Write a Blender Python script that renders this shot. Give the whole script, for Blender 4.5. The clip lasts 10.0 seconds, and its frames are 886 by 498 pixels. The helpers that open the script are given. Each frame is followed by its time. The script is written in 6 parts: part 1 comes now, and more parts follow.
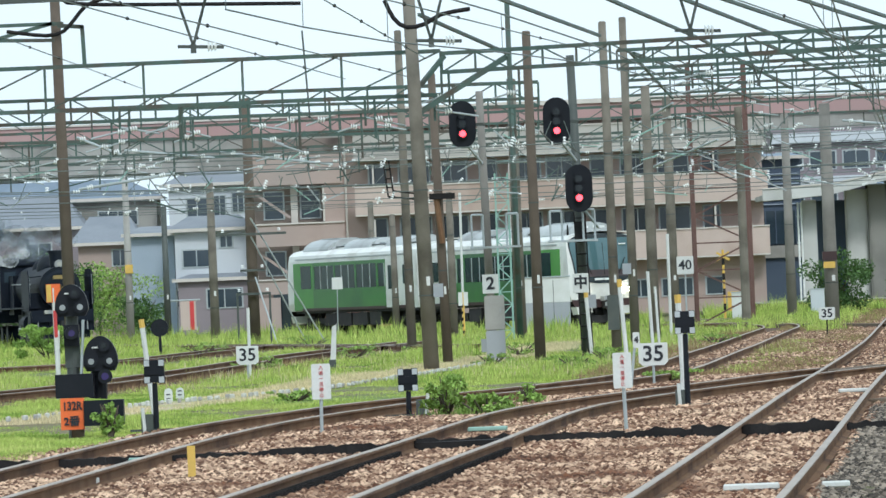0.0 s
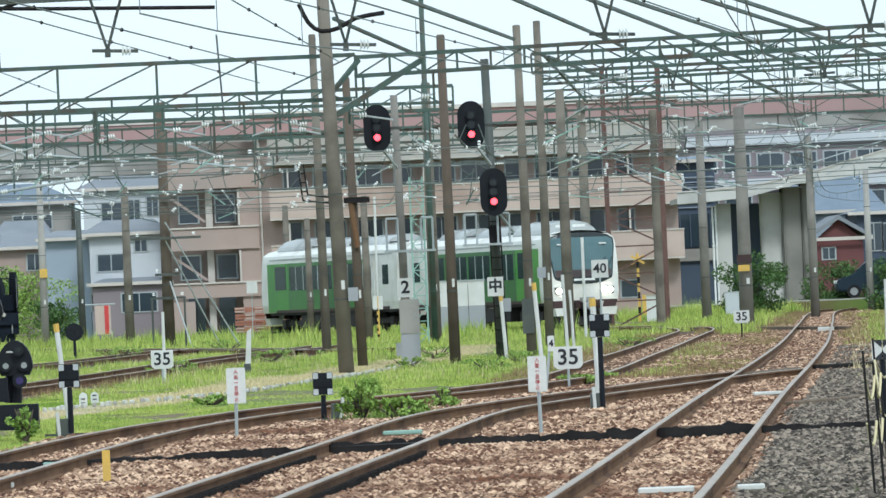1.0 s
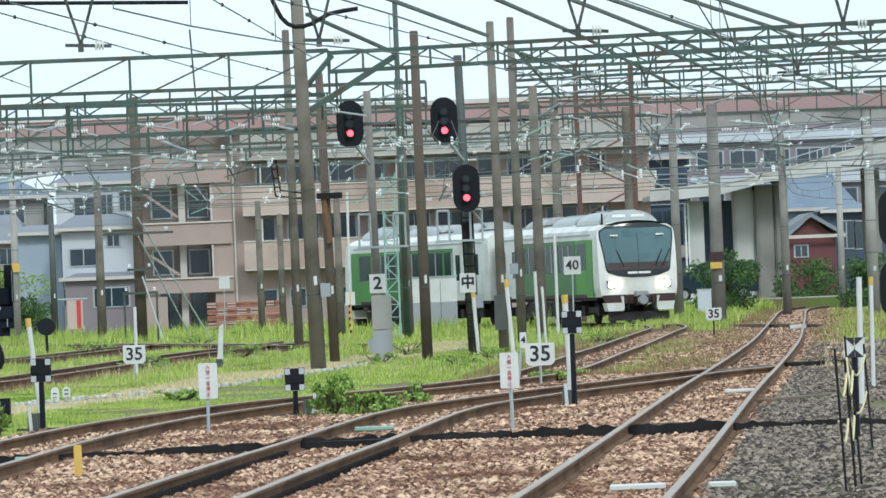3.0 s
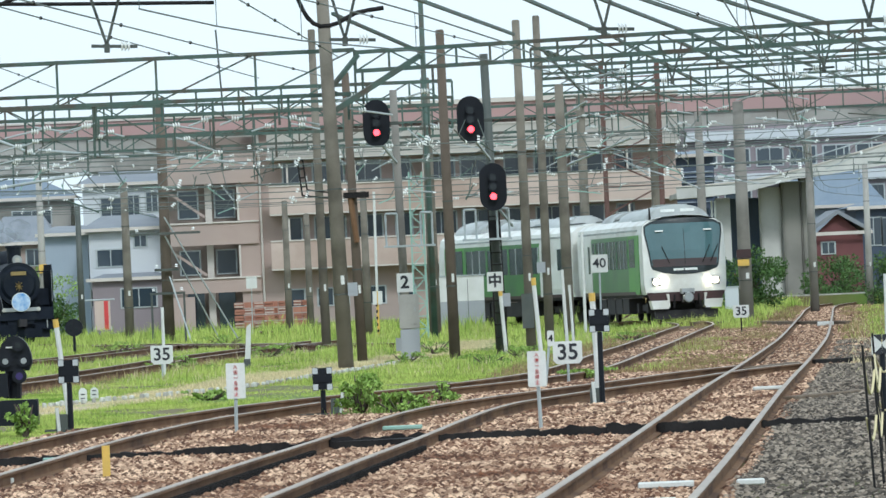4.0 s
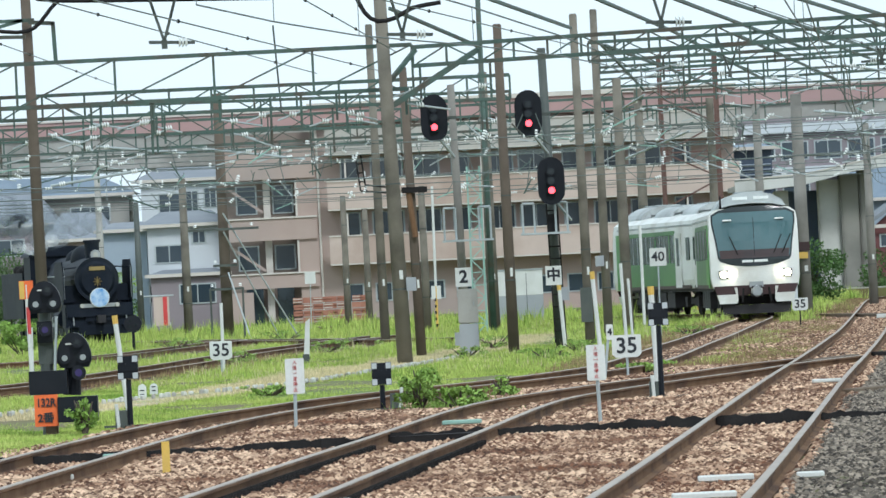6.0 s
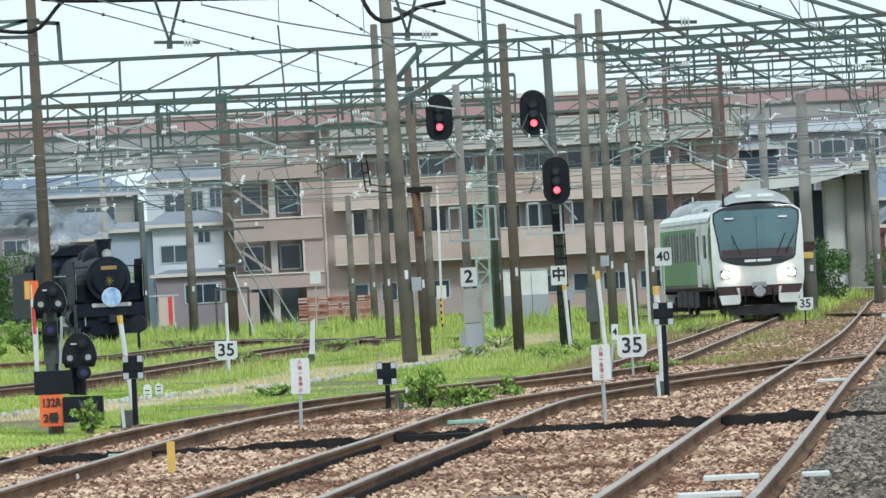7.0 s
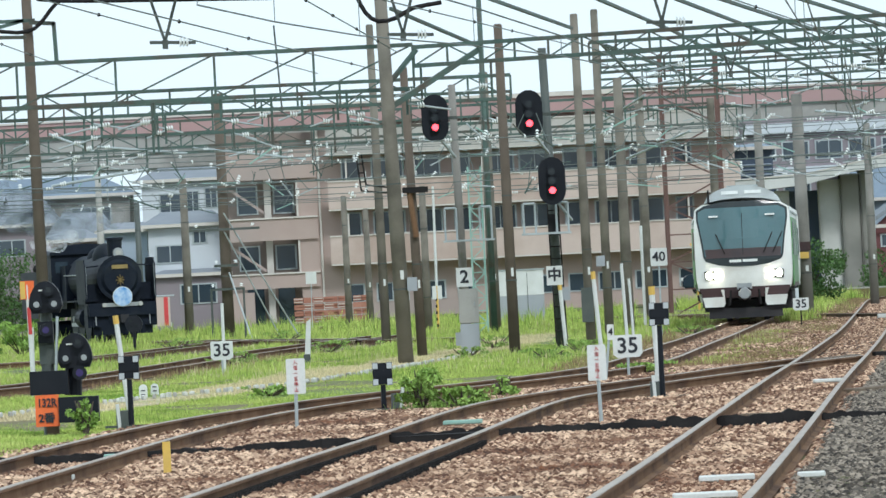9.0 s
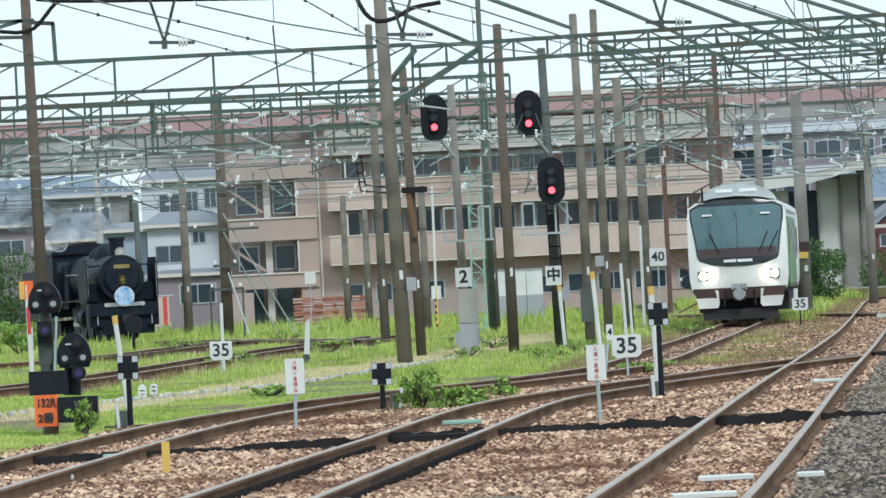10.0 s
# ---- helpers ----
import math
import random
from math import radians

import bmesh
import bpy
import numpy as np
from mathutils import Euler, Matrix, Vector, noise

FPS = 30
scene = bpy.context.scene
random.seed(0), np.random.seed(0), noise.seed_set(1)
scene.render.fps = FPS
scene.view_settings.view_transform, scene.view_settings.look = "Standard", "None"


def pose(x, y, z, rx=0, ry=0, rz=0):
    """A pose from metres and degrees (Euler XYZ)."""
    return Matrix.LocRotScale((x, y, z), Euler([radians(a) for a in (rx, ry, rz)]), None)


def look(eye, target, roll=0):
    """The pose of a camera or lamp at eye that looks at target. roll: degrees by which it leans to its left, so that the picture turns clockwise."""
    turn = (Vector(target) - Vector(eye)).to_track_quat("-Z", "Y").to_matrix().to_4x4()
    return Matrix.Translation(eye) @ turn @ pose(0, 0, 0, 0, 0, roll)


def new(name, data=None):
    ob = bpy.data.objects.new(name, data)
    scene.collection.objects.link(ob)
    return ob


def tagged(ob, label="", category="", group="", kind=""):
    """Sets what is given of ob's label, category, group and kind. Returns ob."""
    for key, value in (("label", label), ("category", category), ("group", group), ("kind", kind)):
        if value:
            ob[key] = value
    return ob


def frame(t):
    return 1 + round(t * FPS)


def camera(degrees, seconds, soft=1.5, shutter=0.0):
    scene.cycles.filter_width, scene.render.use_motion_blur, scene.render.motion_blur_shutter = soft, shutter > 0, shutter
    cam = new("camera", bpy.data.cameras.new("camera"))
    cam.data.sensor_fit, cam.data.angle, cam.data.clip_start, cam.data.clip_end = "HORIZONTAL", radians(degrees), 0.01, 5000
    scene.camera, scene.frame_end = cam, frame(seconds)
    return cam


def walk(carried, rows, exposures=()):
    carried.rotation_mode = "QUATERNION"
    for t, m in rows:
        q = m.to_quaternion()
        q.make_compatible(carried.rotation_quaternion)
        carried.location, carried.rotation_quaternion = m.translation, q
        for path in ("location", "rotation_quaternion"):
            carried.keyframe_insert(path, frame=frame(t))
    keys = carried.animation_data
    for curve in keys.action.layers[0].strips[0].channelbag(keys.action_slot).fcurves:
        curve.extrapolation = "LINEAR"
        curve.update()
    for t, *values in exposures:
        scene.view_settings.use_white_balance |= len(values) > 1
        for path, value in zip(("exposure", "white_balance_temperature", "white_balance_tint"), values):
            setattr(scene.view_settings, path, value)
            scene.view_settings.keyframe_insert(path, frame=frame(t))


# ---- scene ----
# A telephoto view over a yard: rail top is z = 0, +y runs away from the camera.
cam = camera(8.153, 10.0, soft=1.5)
EYE = (0.0, 0.0, 1.52)
BASE = look(EYE, (0.0, 100.0, 2.109), -2.86)
# seconds, turn to the left, tilt up and lean, in hundredths of a degree
PAN = [(0, 25.11, 6.01, 48.1), (0.5, -36.46, 7.69, 56.9), (1, -53.45, 9.51, 38.9), (1.5, -56.6, 9.99, 29.8), (2, -63.68, 7.23, 35.5), (2.2, -64.58, 5.63, 35.5), (3.3, -81.62, 5.58, 67.3), (3.5, -76.95, 3.97, 53.1), (4, -53.89, 4.96, 32.4), (4.5, -23.69, 2.87, 21.9), (5, -9.52, -2.51, 13.7), (5.5, -4.83, 0.02, 5.6), (7, 4.78, -0.2, -0.3), (7.5, 3.99, -0.2, -0.4), (8, 2.97, 0.01, -1.5), (8.5, 1.68, -0.02, 2.7), (9, 0.79, 0, -0), (9.5, 0.21, -0.02, 2.9), (10, 0, 0, 0)]
walk(cam, [(t, BASE @ pose(0, 0, 0, b / 100, a / 100, c / 100)) for t, a, b, c in PAN], [(0, 0.14, 6000, 6), (10, 0.14, 6000, 6)])

# ---- world and light ----
world = bpy.data.worlds.new("overcast_sky")
scene.world = world
world.use_nodes = True
wn, wl = world.node_tree.nodes, world.node_tree.links
wn.clear()
sky = wn.new("ShaderNodeTexSky")
sky.sky_type, sky.sun_disc = "NISHITA", False
sky.sun_elevation, sky.sun_rotation = radians(58), radians(200)
sky.dust_density, sky.air_density = 3.0, 1.0
bg_sky, bg_cloud = wn.new("ShaderNodeBackground"), wn.new("ShaderNodeBackground")
bg_sky.inputs[1].default_value = 0.06
bg_cloud.inputs[0].default_value = (0.83, 0.93, 0.98, 1)
bg_cloud.inputs[1].default_value = 1.15
cloud = wn.new("ShaderNodeTexNoise")
cloud.inputs["Scale"].default_value, cloud.inputs["Detail"].default_value = 2.5, 4
ramp = wn.new("ShaderNodeMapRange")
ramp.inputs[1].default_value, ramp.inputs[2].default_value = 0.2, 0.8
ramp.inputs[3].default_value, ramp.inputs[4].default_value = 0.7, 1.0
mixw, outw = wn.new("ShaderNodeMixShader"), wn.new("ShaderNodeOutputWorld")
wl.new(sky.outputs[0], bg_sky.inputs[0])
wl.new(cloud.outputs[0], ramp.inputs[0])
wl.new(ramp.outputs[0], mixw.inputs[0])
wl.new(bg_sky.outputs[0], mixw.inputs[1])
wl.new(bg_cloud.outputs[0], mixw.inputs[2])
wl.new(mixw.outputs[0], outw.inputs[0])
sun = new("sun", bpy.data.lights.new("sun", "SUN"))
sun.data.energy, sun.data.angle, sun.data.color = 1.5, radians(12), (1.0, 0.97, 0.92)
sun.matrix_world = look((30, -40, 90), (0, 60, 0))
scene.view_settings.exposure = 0.0


# ---- materials ----
def mat(name, c1, c2=None, scale=3.0, rough=0.7, metal=0.0, bump=0.15, fine=40.0, stain=None, stain_scale=0.6, emit=0.0, vary=0.0, spec=0.5, pick=False):
    m = bpy.data.materials.new(name)
    m.use_nodes = True
    n, l = m.node_tree.nodes, m.node_tree.links
    p = n["Principled BSDF"]
    p.inputs["Roughness"].default_value, p.inputs["Metallic"].default_value = rough, metal
    p.inputs["Specular IOR Level"].default_value = spec
    c2 = c2 or tuple(v * 0.8 for v in c1)
    co = n.new("ShaderNodeTexCoord")
    big, small = n.new("ShaderNodeTexNoise"), n.new("ShaderNodeTexNoise")
    big.inputs["Scale"].default_value, big.inputs["Detail"].default_value = scale, 6
    small.inputs["Scale"].default_value, small.inputs["Detail"].default_value = fine, 3
    l.new(co.outputs["Object"], big.inputs[0])
    l.new(co.outputs["Object"], small.inputs[0])
    mr = n.new("ShaderNodeMapRange")
    mr.inputs[1].default_value, mr.inputs[2].default_value = 0.3, 0.7
    l.new(big.outputs[0], mr.inputs[0])
    if pick:
        isl, add = n.new("ShaderNodeNewGeometry"), n.new("ShaderNodeMath")
        add.operation = "ADD"
        l.new(isl.outputs["Random Per Island"], add.inputs[0])
        l.new(big.outputs[0], add.inputs[1])
        l.new(add.outputs[0], mr.inputs[0])
        mr.inputs[1].default_value, mr.inputs[2].default_value = 0.65, 1.4
    mx = n.new("ShaderNodeMix")
    mx.data_type = "RGBA"
    mx.inputs[6].default_value, mx.inputs[7].default_value = (*c1, 1), (*c2, 1)
    l.new(mr.outputs[0], mx.inputs[0])
    last = mx.outputs[2]
    if stain:
        sn = n.new("ShaderNodeTexNoise")
        sn.inputs["Scale"].default_value, sn.inputs["Detail"].default_value = stain_scale, 8
        l.new(co.outputs["Object"], sn.inputs[0])
        sr = n.new("ShaderNodeMapRange")
        sr.inputs[1].default_value, sr.inputs[2].default_value = 0.48, 0.66
        l.new(sn.outputs[0], sr.inputs[0])
        sm = n.new("ShaderNodeMix")
        sm.data_type = "RGBA"
        sm.inputs[7].default_value = (*stain, 1)
        l.new(sr.outputs[0], sm.inputs[0])
        l.new(last, sm.inputs[6])
        last = sm.outputs[2]
    hv = n.new("ShaderNodeHueSaturation")
    vr = n.new("ShaderNodeMapRange")
    vr.inputs[3].default_value, vr.inputs[4].default_value = 0.88, 1.12
    l.new(small.outputs[0], vr.inputs[0])
    val = vr.outputs[0]
    if vary:
        geo = n.new("ShaderNodeNewGeometry")
        gr = n.new("ShaderNodeMapRange")
        gr.inputs[3].default_value, gr.inputs[4].default_value = 1 - vary, 1 + vary
        l.new(geo.outputs["Random Per Island"], gr.inputs[0])
        mu = n.new("ShaderNodeMath")
        mu.operation = "MULTIPLY"
        l.new(val, mu.inputs[0])
        l.new(gr.outputs[0], mu.inputs[1])
        val = mu.outputs[0]
    l.new(val, hv.inputs["Value"])
    l.new(last, hv.inputs["Color"])
    l.new(hv.outputs[0], p.inputs["Base Color"])
    if bump:
        b = n.new("ShaderNodeBump")
        b.inputs["Strength"].default_value, b.inputs["Distance"].default_value = bump, 0.02
        l.new(small.outputs[0], b.inputs["Height"])
        l.new(b.outputs[0], p.inputs["Normal"])
    if emit:
        p.inputs["Emission Color"].default_value = (*c1, 1)
        p.inputs["Emission Strength"].default_value = emit
    return m


M_EARTH = mat("earth", (0.17, 0.11, 0.065), (0.14, 0.17, 0.05), 0.25, 0.95, bump=0.6, fine=6, stain=(0.11, 0.19, 0.035), stain_scale=0.12)
# Rust brown, made darker to paint in the shade between the loose stones.
M_SHADEDBALLAST = mat("gap_shaded_rusty_ballast", (0.095, 0.05, 0.028), (0.15, 0.09, 0.055), 1.2, 0.95, bump=1.0, fine=22, stain=(0.10, 0.09, 0.08), stain_scale=0.3)
M_STONE = mat("ballast_stone", (0.18, 0.070, 0.034), (0.52, 0.365, 0.25), 0.9, 0.95, bump=0.3, stain=(0.135, 0.058, 0.03), stain_scale=0.4, vary=0.6, pick=True)
M_GREYSTONE = mat("grey_ballast_stone", (0.058, 0.045, 0.034), (0.225, 0.186, 0.146), 1.5, 0.95, bump=0.3, vary=0.6, pick=True)
M_GRASS = mat("grass_blade", (0.34, 0.46, 0.085), (0.54, 0.59, 0.19), 0.5, 0.8, bump=0, stain=(0.20, 0.33, 0.055), stain_scale=0.6, vary=0.4, spec=0.15)
M_DEADGRASS = mat("dead_brown_weed", (0.27, 0.18, 0.10), (0.38, 0.28, 0.17), 0.5, 0.9, bump=0, stain=(0.30, 0.33, 0.10), stain_scale=0.5, vary=0.35, spec=0.1)
M_DRYGRASS = mat("dry_grass_blade", (0.66, 0.56, 0.36), (0.55, 0.50, 0.28), 0.5, 0.85, bump=0, vary=0.3, spec=0.2)
M_LEAF = mat("leaf", (0.19, 0.31, 0.055), (0.30, 0.43, 0.11), 1.0, 0.7, bump=0, vary=0.4, spec=0.3)
M_DARKLEAF = mat("dark_leaf", (0.05, 0.11, 0.03), (0.09, 0.16, 0.045), 1.0, 0.7, bump=0, vary=0.4, spec=0.3)
M_BARK = mat("bark", (0.10, 0.08, 0.06), rough=0.9)
M_RAIL = mat("rusty_rail_side", (0.145, 0.078, 0.042), (0.21, 0.125, 0.072), 2.0, 0.85, 0.0, 0.3, stain=(0.085, 0.047, 0.03), spec=0.2)
M_HEAD = mat("worn_rail_head", (0.38, 0.30, 0.23), (0.26, 0.185, 0.13), 0.8, 0.36, 0.25, 0.05)
M_TIMBER = mat("old_timber", (0.12, 0.085, 0.06), (0.18, 0.14, 0.10), 6, 0.9, bump=0.5)
M_BLACK = mat("black_rubber", (0.014, 0.013, 0.014), (0.028, 0.026, 0.026), 4, 0.85, bump=0.3, spec=0.2)
M_CONC = mat("pole_concrete", (0.165, 0.147, 0.118), (0.225, 0.205, 0.17), 1.2, 0.9, bump=0.25, stain=(0.095, 0.085, 0.068), stain_scale=0.9)
M_BROWNPOLE = mat("brown_wooden_pole", (0.10, 0.078, 0.06), (0.15, 0.118, 0.092), 1.5, 0.9, bump=0.3)
M_GREY = mat("grey_concrete", (0.33, 0.32, 0.30), (0.42, 0.41, 0.38), 0.5, 0.9, bump=0.1, stain=(0.25, 0.24, 0.22), stain_scale=0.35)
M_POLEGREY = mat("weathered_grey_concrete", (0.21, 0.20, 0.18), (0.28, 0.265, 0.24), 0.8, 0.9, bump=0.15, stain=(0.16, 0.15, 0.135), stain_scale=0.6)
M_GREEN = mat("green_painted_steel", (0.058, 0.098, 0.085), (0.085, 0.135, 0.115), 2, 0.6, 0.1, 0.1, stain=(0.085, 0.07, 0.055), stain_scale=1.5)
M_LIGHTGREEN = mat("pale_green_steel", (0.25, 0.42, 0.36), (0.30, 0.46, 0.40), 2, 0.6, 0.1, 0.1)
M_DARKSTEEL = mat("dark_steel", (0.07, 0.085, 0.08), (0.10, 0.11, 0.10), 2, 0.6, 0.2, 0.1)
M_REDLEAD = mat("red_brown_steel", (0.125, 0.065, 0.055), (0.16, 0.09, 0.075), 2, 0.75, 0.0, 0.1)
M_WIRE = mat("wire", (0.17, 0.20, 0.19), rough=0.5, metal=0.5, bump=0)
M_PORC = mat("white_porcelain", (0.82, 0.84, 0.82), (0.72, 0.74, 0.72), 3, 0.25, bump=0)
M_GALV = mat("galvanised_steel", (0.48, 0.52, 0.53), (0.38, 0.42, 0.43), 3, 0.5, 0.4, 0.05)
M_WHITE = mat("white_paint", (0.70, 0.71, 0.69), (0.60, 0.61, 0.58), 2, 0.55, bump=0.05)
M_SIGNBLACK = mat("black_enamel", (0.008, 0.010, 0.015), (0.014, 0.016, 0.022), 3, 0.45, bump=0.03, spec=0.22)
M_MARK = mat("sign_black", (0.02, 0.022, 0.03), rough=0.6, bump=0)
M_RED = mat("sign_red", (0.62, 0.06, 0.06), rough=0.6, bump=0)
M_ORANGE = mat("orange_board", (0.85, 0.17, 0.04), (0.75, 0.13, 0.03), 2, 0.6, bump=0.03)
M_YELLOW = mat("yellow_paint", (0.75, 0.48, 0.09), (0.6, 0.4, 0.1), 3, 0.6, bump=0.05)
M_BOXGREY = mat("equipment_grey", (0.36, 0.38, 0.40), (0.31, 0.33, 0.36), 1, 0.6, bump=0.05)
M_REDLAMP = mat("red_signal_light", (1.0, 0.045, 0.06), emit=5.0)
M_LENS = mat("unlit_lens", (0.02, 0.025, 0.03), rough=0.15, bump=0)


def glass(name, tint, rough=0.06):
    return mat(name, tint, tuple(v * 1.25 for v in tint), 0.6, rough, 0.0, 0.0, spec=0.8)


# ---- mesh helpers ----
def box(bm, c, s, rz=0.0, m=None):
    r = bmesh.ops.create_cube(bm, size=1.0)["verts"]
    t = Matrix.Translation(c) @ Matrix.Rotation(rz, 4, "Z") @ Matrix.Diagonal((*s, 1))
    bmesh.ops.transform(bm, matrix=(m @ t) if m else t, verts=r)
    return r


def rod(bm, p, q, r0, r1=None, n=8):
    p, q = Vector(p), Vector(q)
    d = q - p
    if d.length < 1e-5:
        return []
    v = bmesh.ops.create_cone(bm, cap_ends=True, segments=n, radius1=r0, radius2=r0 if r1 is None else r1, depth=d.length)["verts"]
    t = Matrix.Translation((p + q) / 2) @ d.to_track_quat("Z", "Y").to_matrix().to_4x4()
    bmesh.ops.transform(bm, matrix=t, verts=v)
    return v


def bar(bm, p, q, w, h):
    p, q = Vector(p), Vector(q)
    d = q - p
    v = bmesh.ops.create_cube(bm, size=1.0)["verts"]
    t = Matrix.Translation((p + q) / 2) @ d.to_track_quat("Y", "Z").to_matrix().to_4x4() @ Matrix.Diagonal((w, d.length, h, 1))
    bmesh.ops.transform(bm, matrix=t, verts=v)
    return v


def tube(bm, pts, r, n=5):
    """One unbroken round tube through points."""
    pts = [Vector(p) for p in pts]
    rings = []
    for i, p in enumerate(pts):
        d = pts[min(i + 1, len(pts) - 1)] - pts[max(i - 1, 0)]
        q = d.to_track_quat("Z", "Y")
        rings.append([bm.verts.new(p + q @ Vector((r * math.cos(6.2832 * k / n), r * math.sin(6.2832 * k / n), 0))) for k in range(n)])
    for a, b in zip(rings, rings[1:]):
        for k in range(n):
            bm.faces.new((a[k], a[(k + 1) % n], b[(k + 1) % n], b[k]))
    bm.faces.new(rings[0])
    bm.faces.new(rings[-1][::-1])


def slab(bm, p, q, d0, d1, h):
    """A level-sided slab from p to q that reaches from d0 to d1 behind them, h thick."""
    v = [bm.verts.new((a.x, a.y + d, a.z + z)) for a in (p, q) for d in (d0, d1) for z in (-h / 2, h / 2)]
    for f in ((0, 1, 3, 2), (4, 6, 7, 5), (0, 4, 5, 1), (2, 3, 7, 6), (0, 2, 6, 4), (1, 5, 7, 3)):
        bm.faces.new([v[i] for i in f])


def ball(bm, c, r, sz=1.0, n=10):
    v = bmesh.ops.create_uvsphere(bm, u_segments=n, v_segments=max(6, n // 2 + 1), radius=r)["verts"]
    bmesh.ops.transform(bm, matrix=Matrix.Translation(c) @ Matrix.Diagonal((1, 1, sz, 1)), verts=v)
    return v


def prism(bm, pts, y0, y1):
    """A polygon in x, z drawn out from y0 to y1."""
    a = [bm.verts.new((x, y0, z)) for x, z in pts]
    b = [bm.verts.new((x, y1, z)) for x, z in pts]
    n = len(pts)
    bm.faces.new(a)
    bm.faces.new(b[::-1])
    for i in range(n):
        bm.faces.new((a[i], b[i], b[(i + 1) % n], a[(i + 1) % n]))


def capsule(w, h, n=10):
    """An upright stadium outline, centred."""
    r = w / 2
    k = h / 2 - r
    return [(r * math.cos(radians(a)), k + r * math.sin(radians(a))) for a in np.linspace(0, 180, n)] + \
           [(r * math.cos(radians(a)), -k + r * math.sin(radians(a))) for a in np.linspace(180, 360, n)]


def part(name, bm, material, parent=None, label="", smooth=False):
    me = bpy.data.meshes.new(name)
    bmesh.ops.recalc_face_normals(bm, faces=bm.faces)
    bm.to_mesh(me)
    bm.free()
    me.materials.append(material)
    if smooth:
        me.polygons.foreach_set("use_smooth", [True] * len(me.polygons))
    ob = new(name, me)
    ob.parent = parent
    return tagged(ob, label)


def thing(name, label, category, loc=(0, 0, 0), rz=0.0, group="", kind=""):
    ob = new(name)
    ob.location, ob.rotation_euler = loc, (0, 0, radians(rz))
    return tagged(ob, label, category, group, kind)


def B():
    return bmesh.new()


def one(fn, *a, **k):
    """A bmesh with one primitive in it."""
    bm = B()
    fn(bm, *a, **k)
    return bm


def soup(name, verts, faces, material, kind="stuff", label="", category=""):
    """One mesh from arrays of points and of equal-sided faces."""
    me = bpy.data.meshes.new(name)
    v, f = np.asarray(verts, np.float32), np.asarray(faces, np.int32)
    me.vertices.add(len(v))
    me.vertices.foreach_set("co", v.ravel())
    me.loops.add(f.size)
    me.loops.foreach_set("vertex_index", f.ravel())
    me.polygons.add(len(f))
    me.polygons.foreach_set("loop_start", np.arange(0, f.size, f.shape[1], dtype=np.int32))
    me.update(calc_edges=True)
    me.materials.append(material)
    ob = new(name, me)
    return tagged(ob, label, category, kind=kind)


def smooth_line(pts, step=1.0):
    """A Catmull-Rom line through points, in even steps."""
    p = [np.array(v, float) for v in pts]
    p = [2 * p[0] - p[1]] + p + [2 * p[-1] - p[-2]]
    out = []
    for i in range(1, len(p) - 2):
        n = max(2, int(np.linalg.norm(p[i + 1] - p[i]) / step))
        for k in range(n):
            t = k / n
            out.append(0.5 * (2 * p[i] + (p[i + 1] - p[i - 1]) * t + (2 * p[i - 1] - 5 * p[i] + 4 * p[i + 1] - p[i + 2]) * t * t
                              + (3 * p[i] - p[i - 1] - 3 * p[i + 1] + p[i + 2]) * t ** 3))
    out.append(p[-2])
    return np.array(out)


# ---- ground ----
def make_ground():
    bm = B()
    xs = list(np.linspace(-60, 60, 61))
    ys = list(np.linspace(20, 460, 111))
    xs = [-3000, -800, -200] + xs + [200, 800, 3000]
    ys = [-2500, -600, -100] + ys + [700, 1500, 4500]
    grid = [[bm.verts.new((x, y, -0.19 + 0.05 * noise.noise((x * 0.2, y * 0.07, 0)))) for x in xs] for y in ys]
    for j in range(len(ys) - 1):
        for i in range(len(xs) - 1):
            bm.faces.new((grid[j][i], grid[j][i + 1], grid[j + 1][i + 1], grid[j + 1][i]))
    tagged(part("ground", bm, M_EARTH, smooth=True), "weedy brown earth of a railway yard", "ground", kind="structure")


make_ground()

TRACK_A = smooth_line([(-0.5, 22), (1.43, 42.4), (4.78, 84.4), (6.45, 104.8), (8.4, 129), (10.45, 155.5), (14.6, 212), (18.9, 270), (21.3, 293), (25, 313), (33, 340)])
TRACK_B = smooth_line([(-2.9, 28), (-1.58, 46.7), (-0.88, 56.5), (-0.33, 63.6), (0.78, 78.4), (1.79, 85), (2.98, 90.6), (4.06, 95.1), (5.22, 100.8), (6.4, 105)])
TRACK_C = smooth_line([(-5.3, 30), (-4.5, 50), (-4.0, 61), (-3.5, 71), (-2.85, 79), (-1.98, 85), (-1.06, 90.1), (0.9, 97), (2.5, 104.5), (3.5, 113), (5.2, 135.7), (6.25, 149.3), (8.03, 173.9),
                       (8.62, 182), (9.2, 190), (9.72, 197), (10.1, 204), (10.3, 211), (10.22, 217), (9.95, 222.5), (9.25, 228.5), (7.61, 236), (5.5, 243), (2.39, 251.5), (-0.56, 259), (-3.26, 266), (-7.2, 276), (-13.1, 291)])
TRACK_E = smooth_line([(-14, 95), (-8.6, 119), (-6.6, 142.6), (-5.6, 162), (-4.3, 180), (-2, 205)])
TRACK_F = smooth_line([(-20, 160), (-12.3, 170), (-10.0, 177), (-8.5, 196), (-7.5, 215)])
TRACK_S = smooth_line([(-0.39, 181.3), (-12.3, 238.6), (-18.71, 269.4), (-30.92, 328.1)])


def offset(line, d):
    t = np.gradient(line, axis=0)
    t /= np.linalg.norm(t, axis=1)[:, None]
    return line + d * np.stack([t[:, 1], -t[:, 0]], 1)


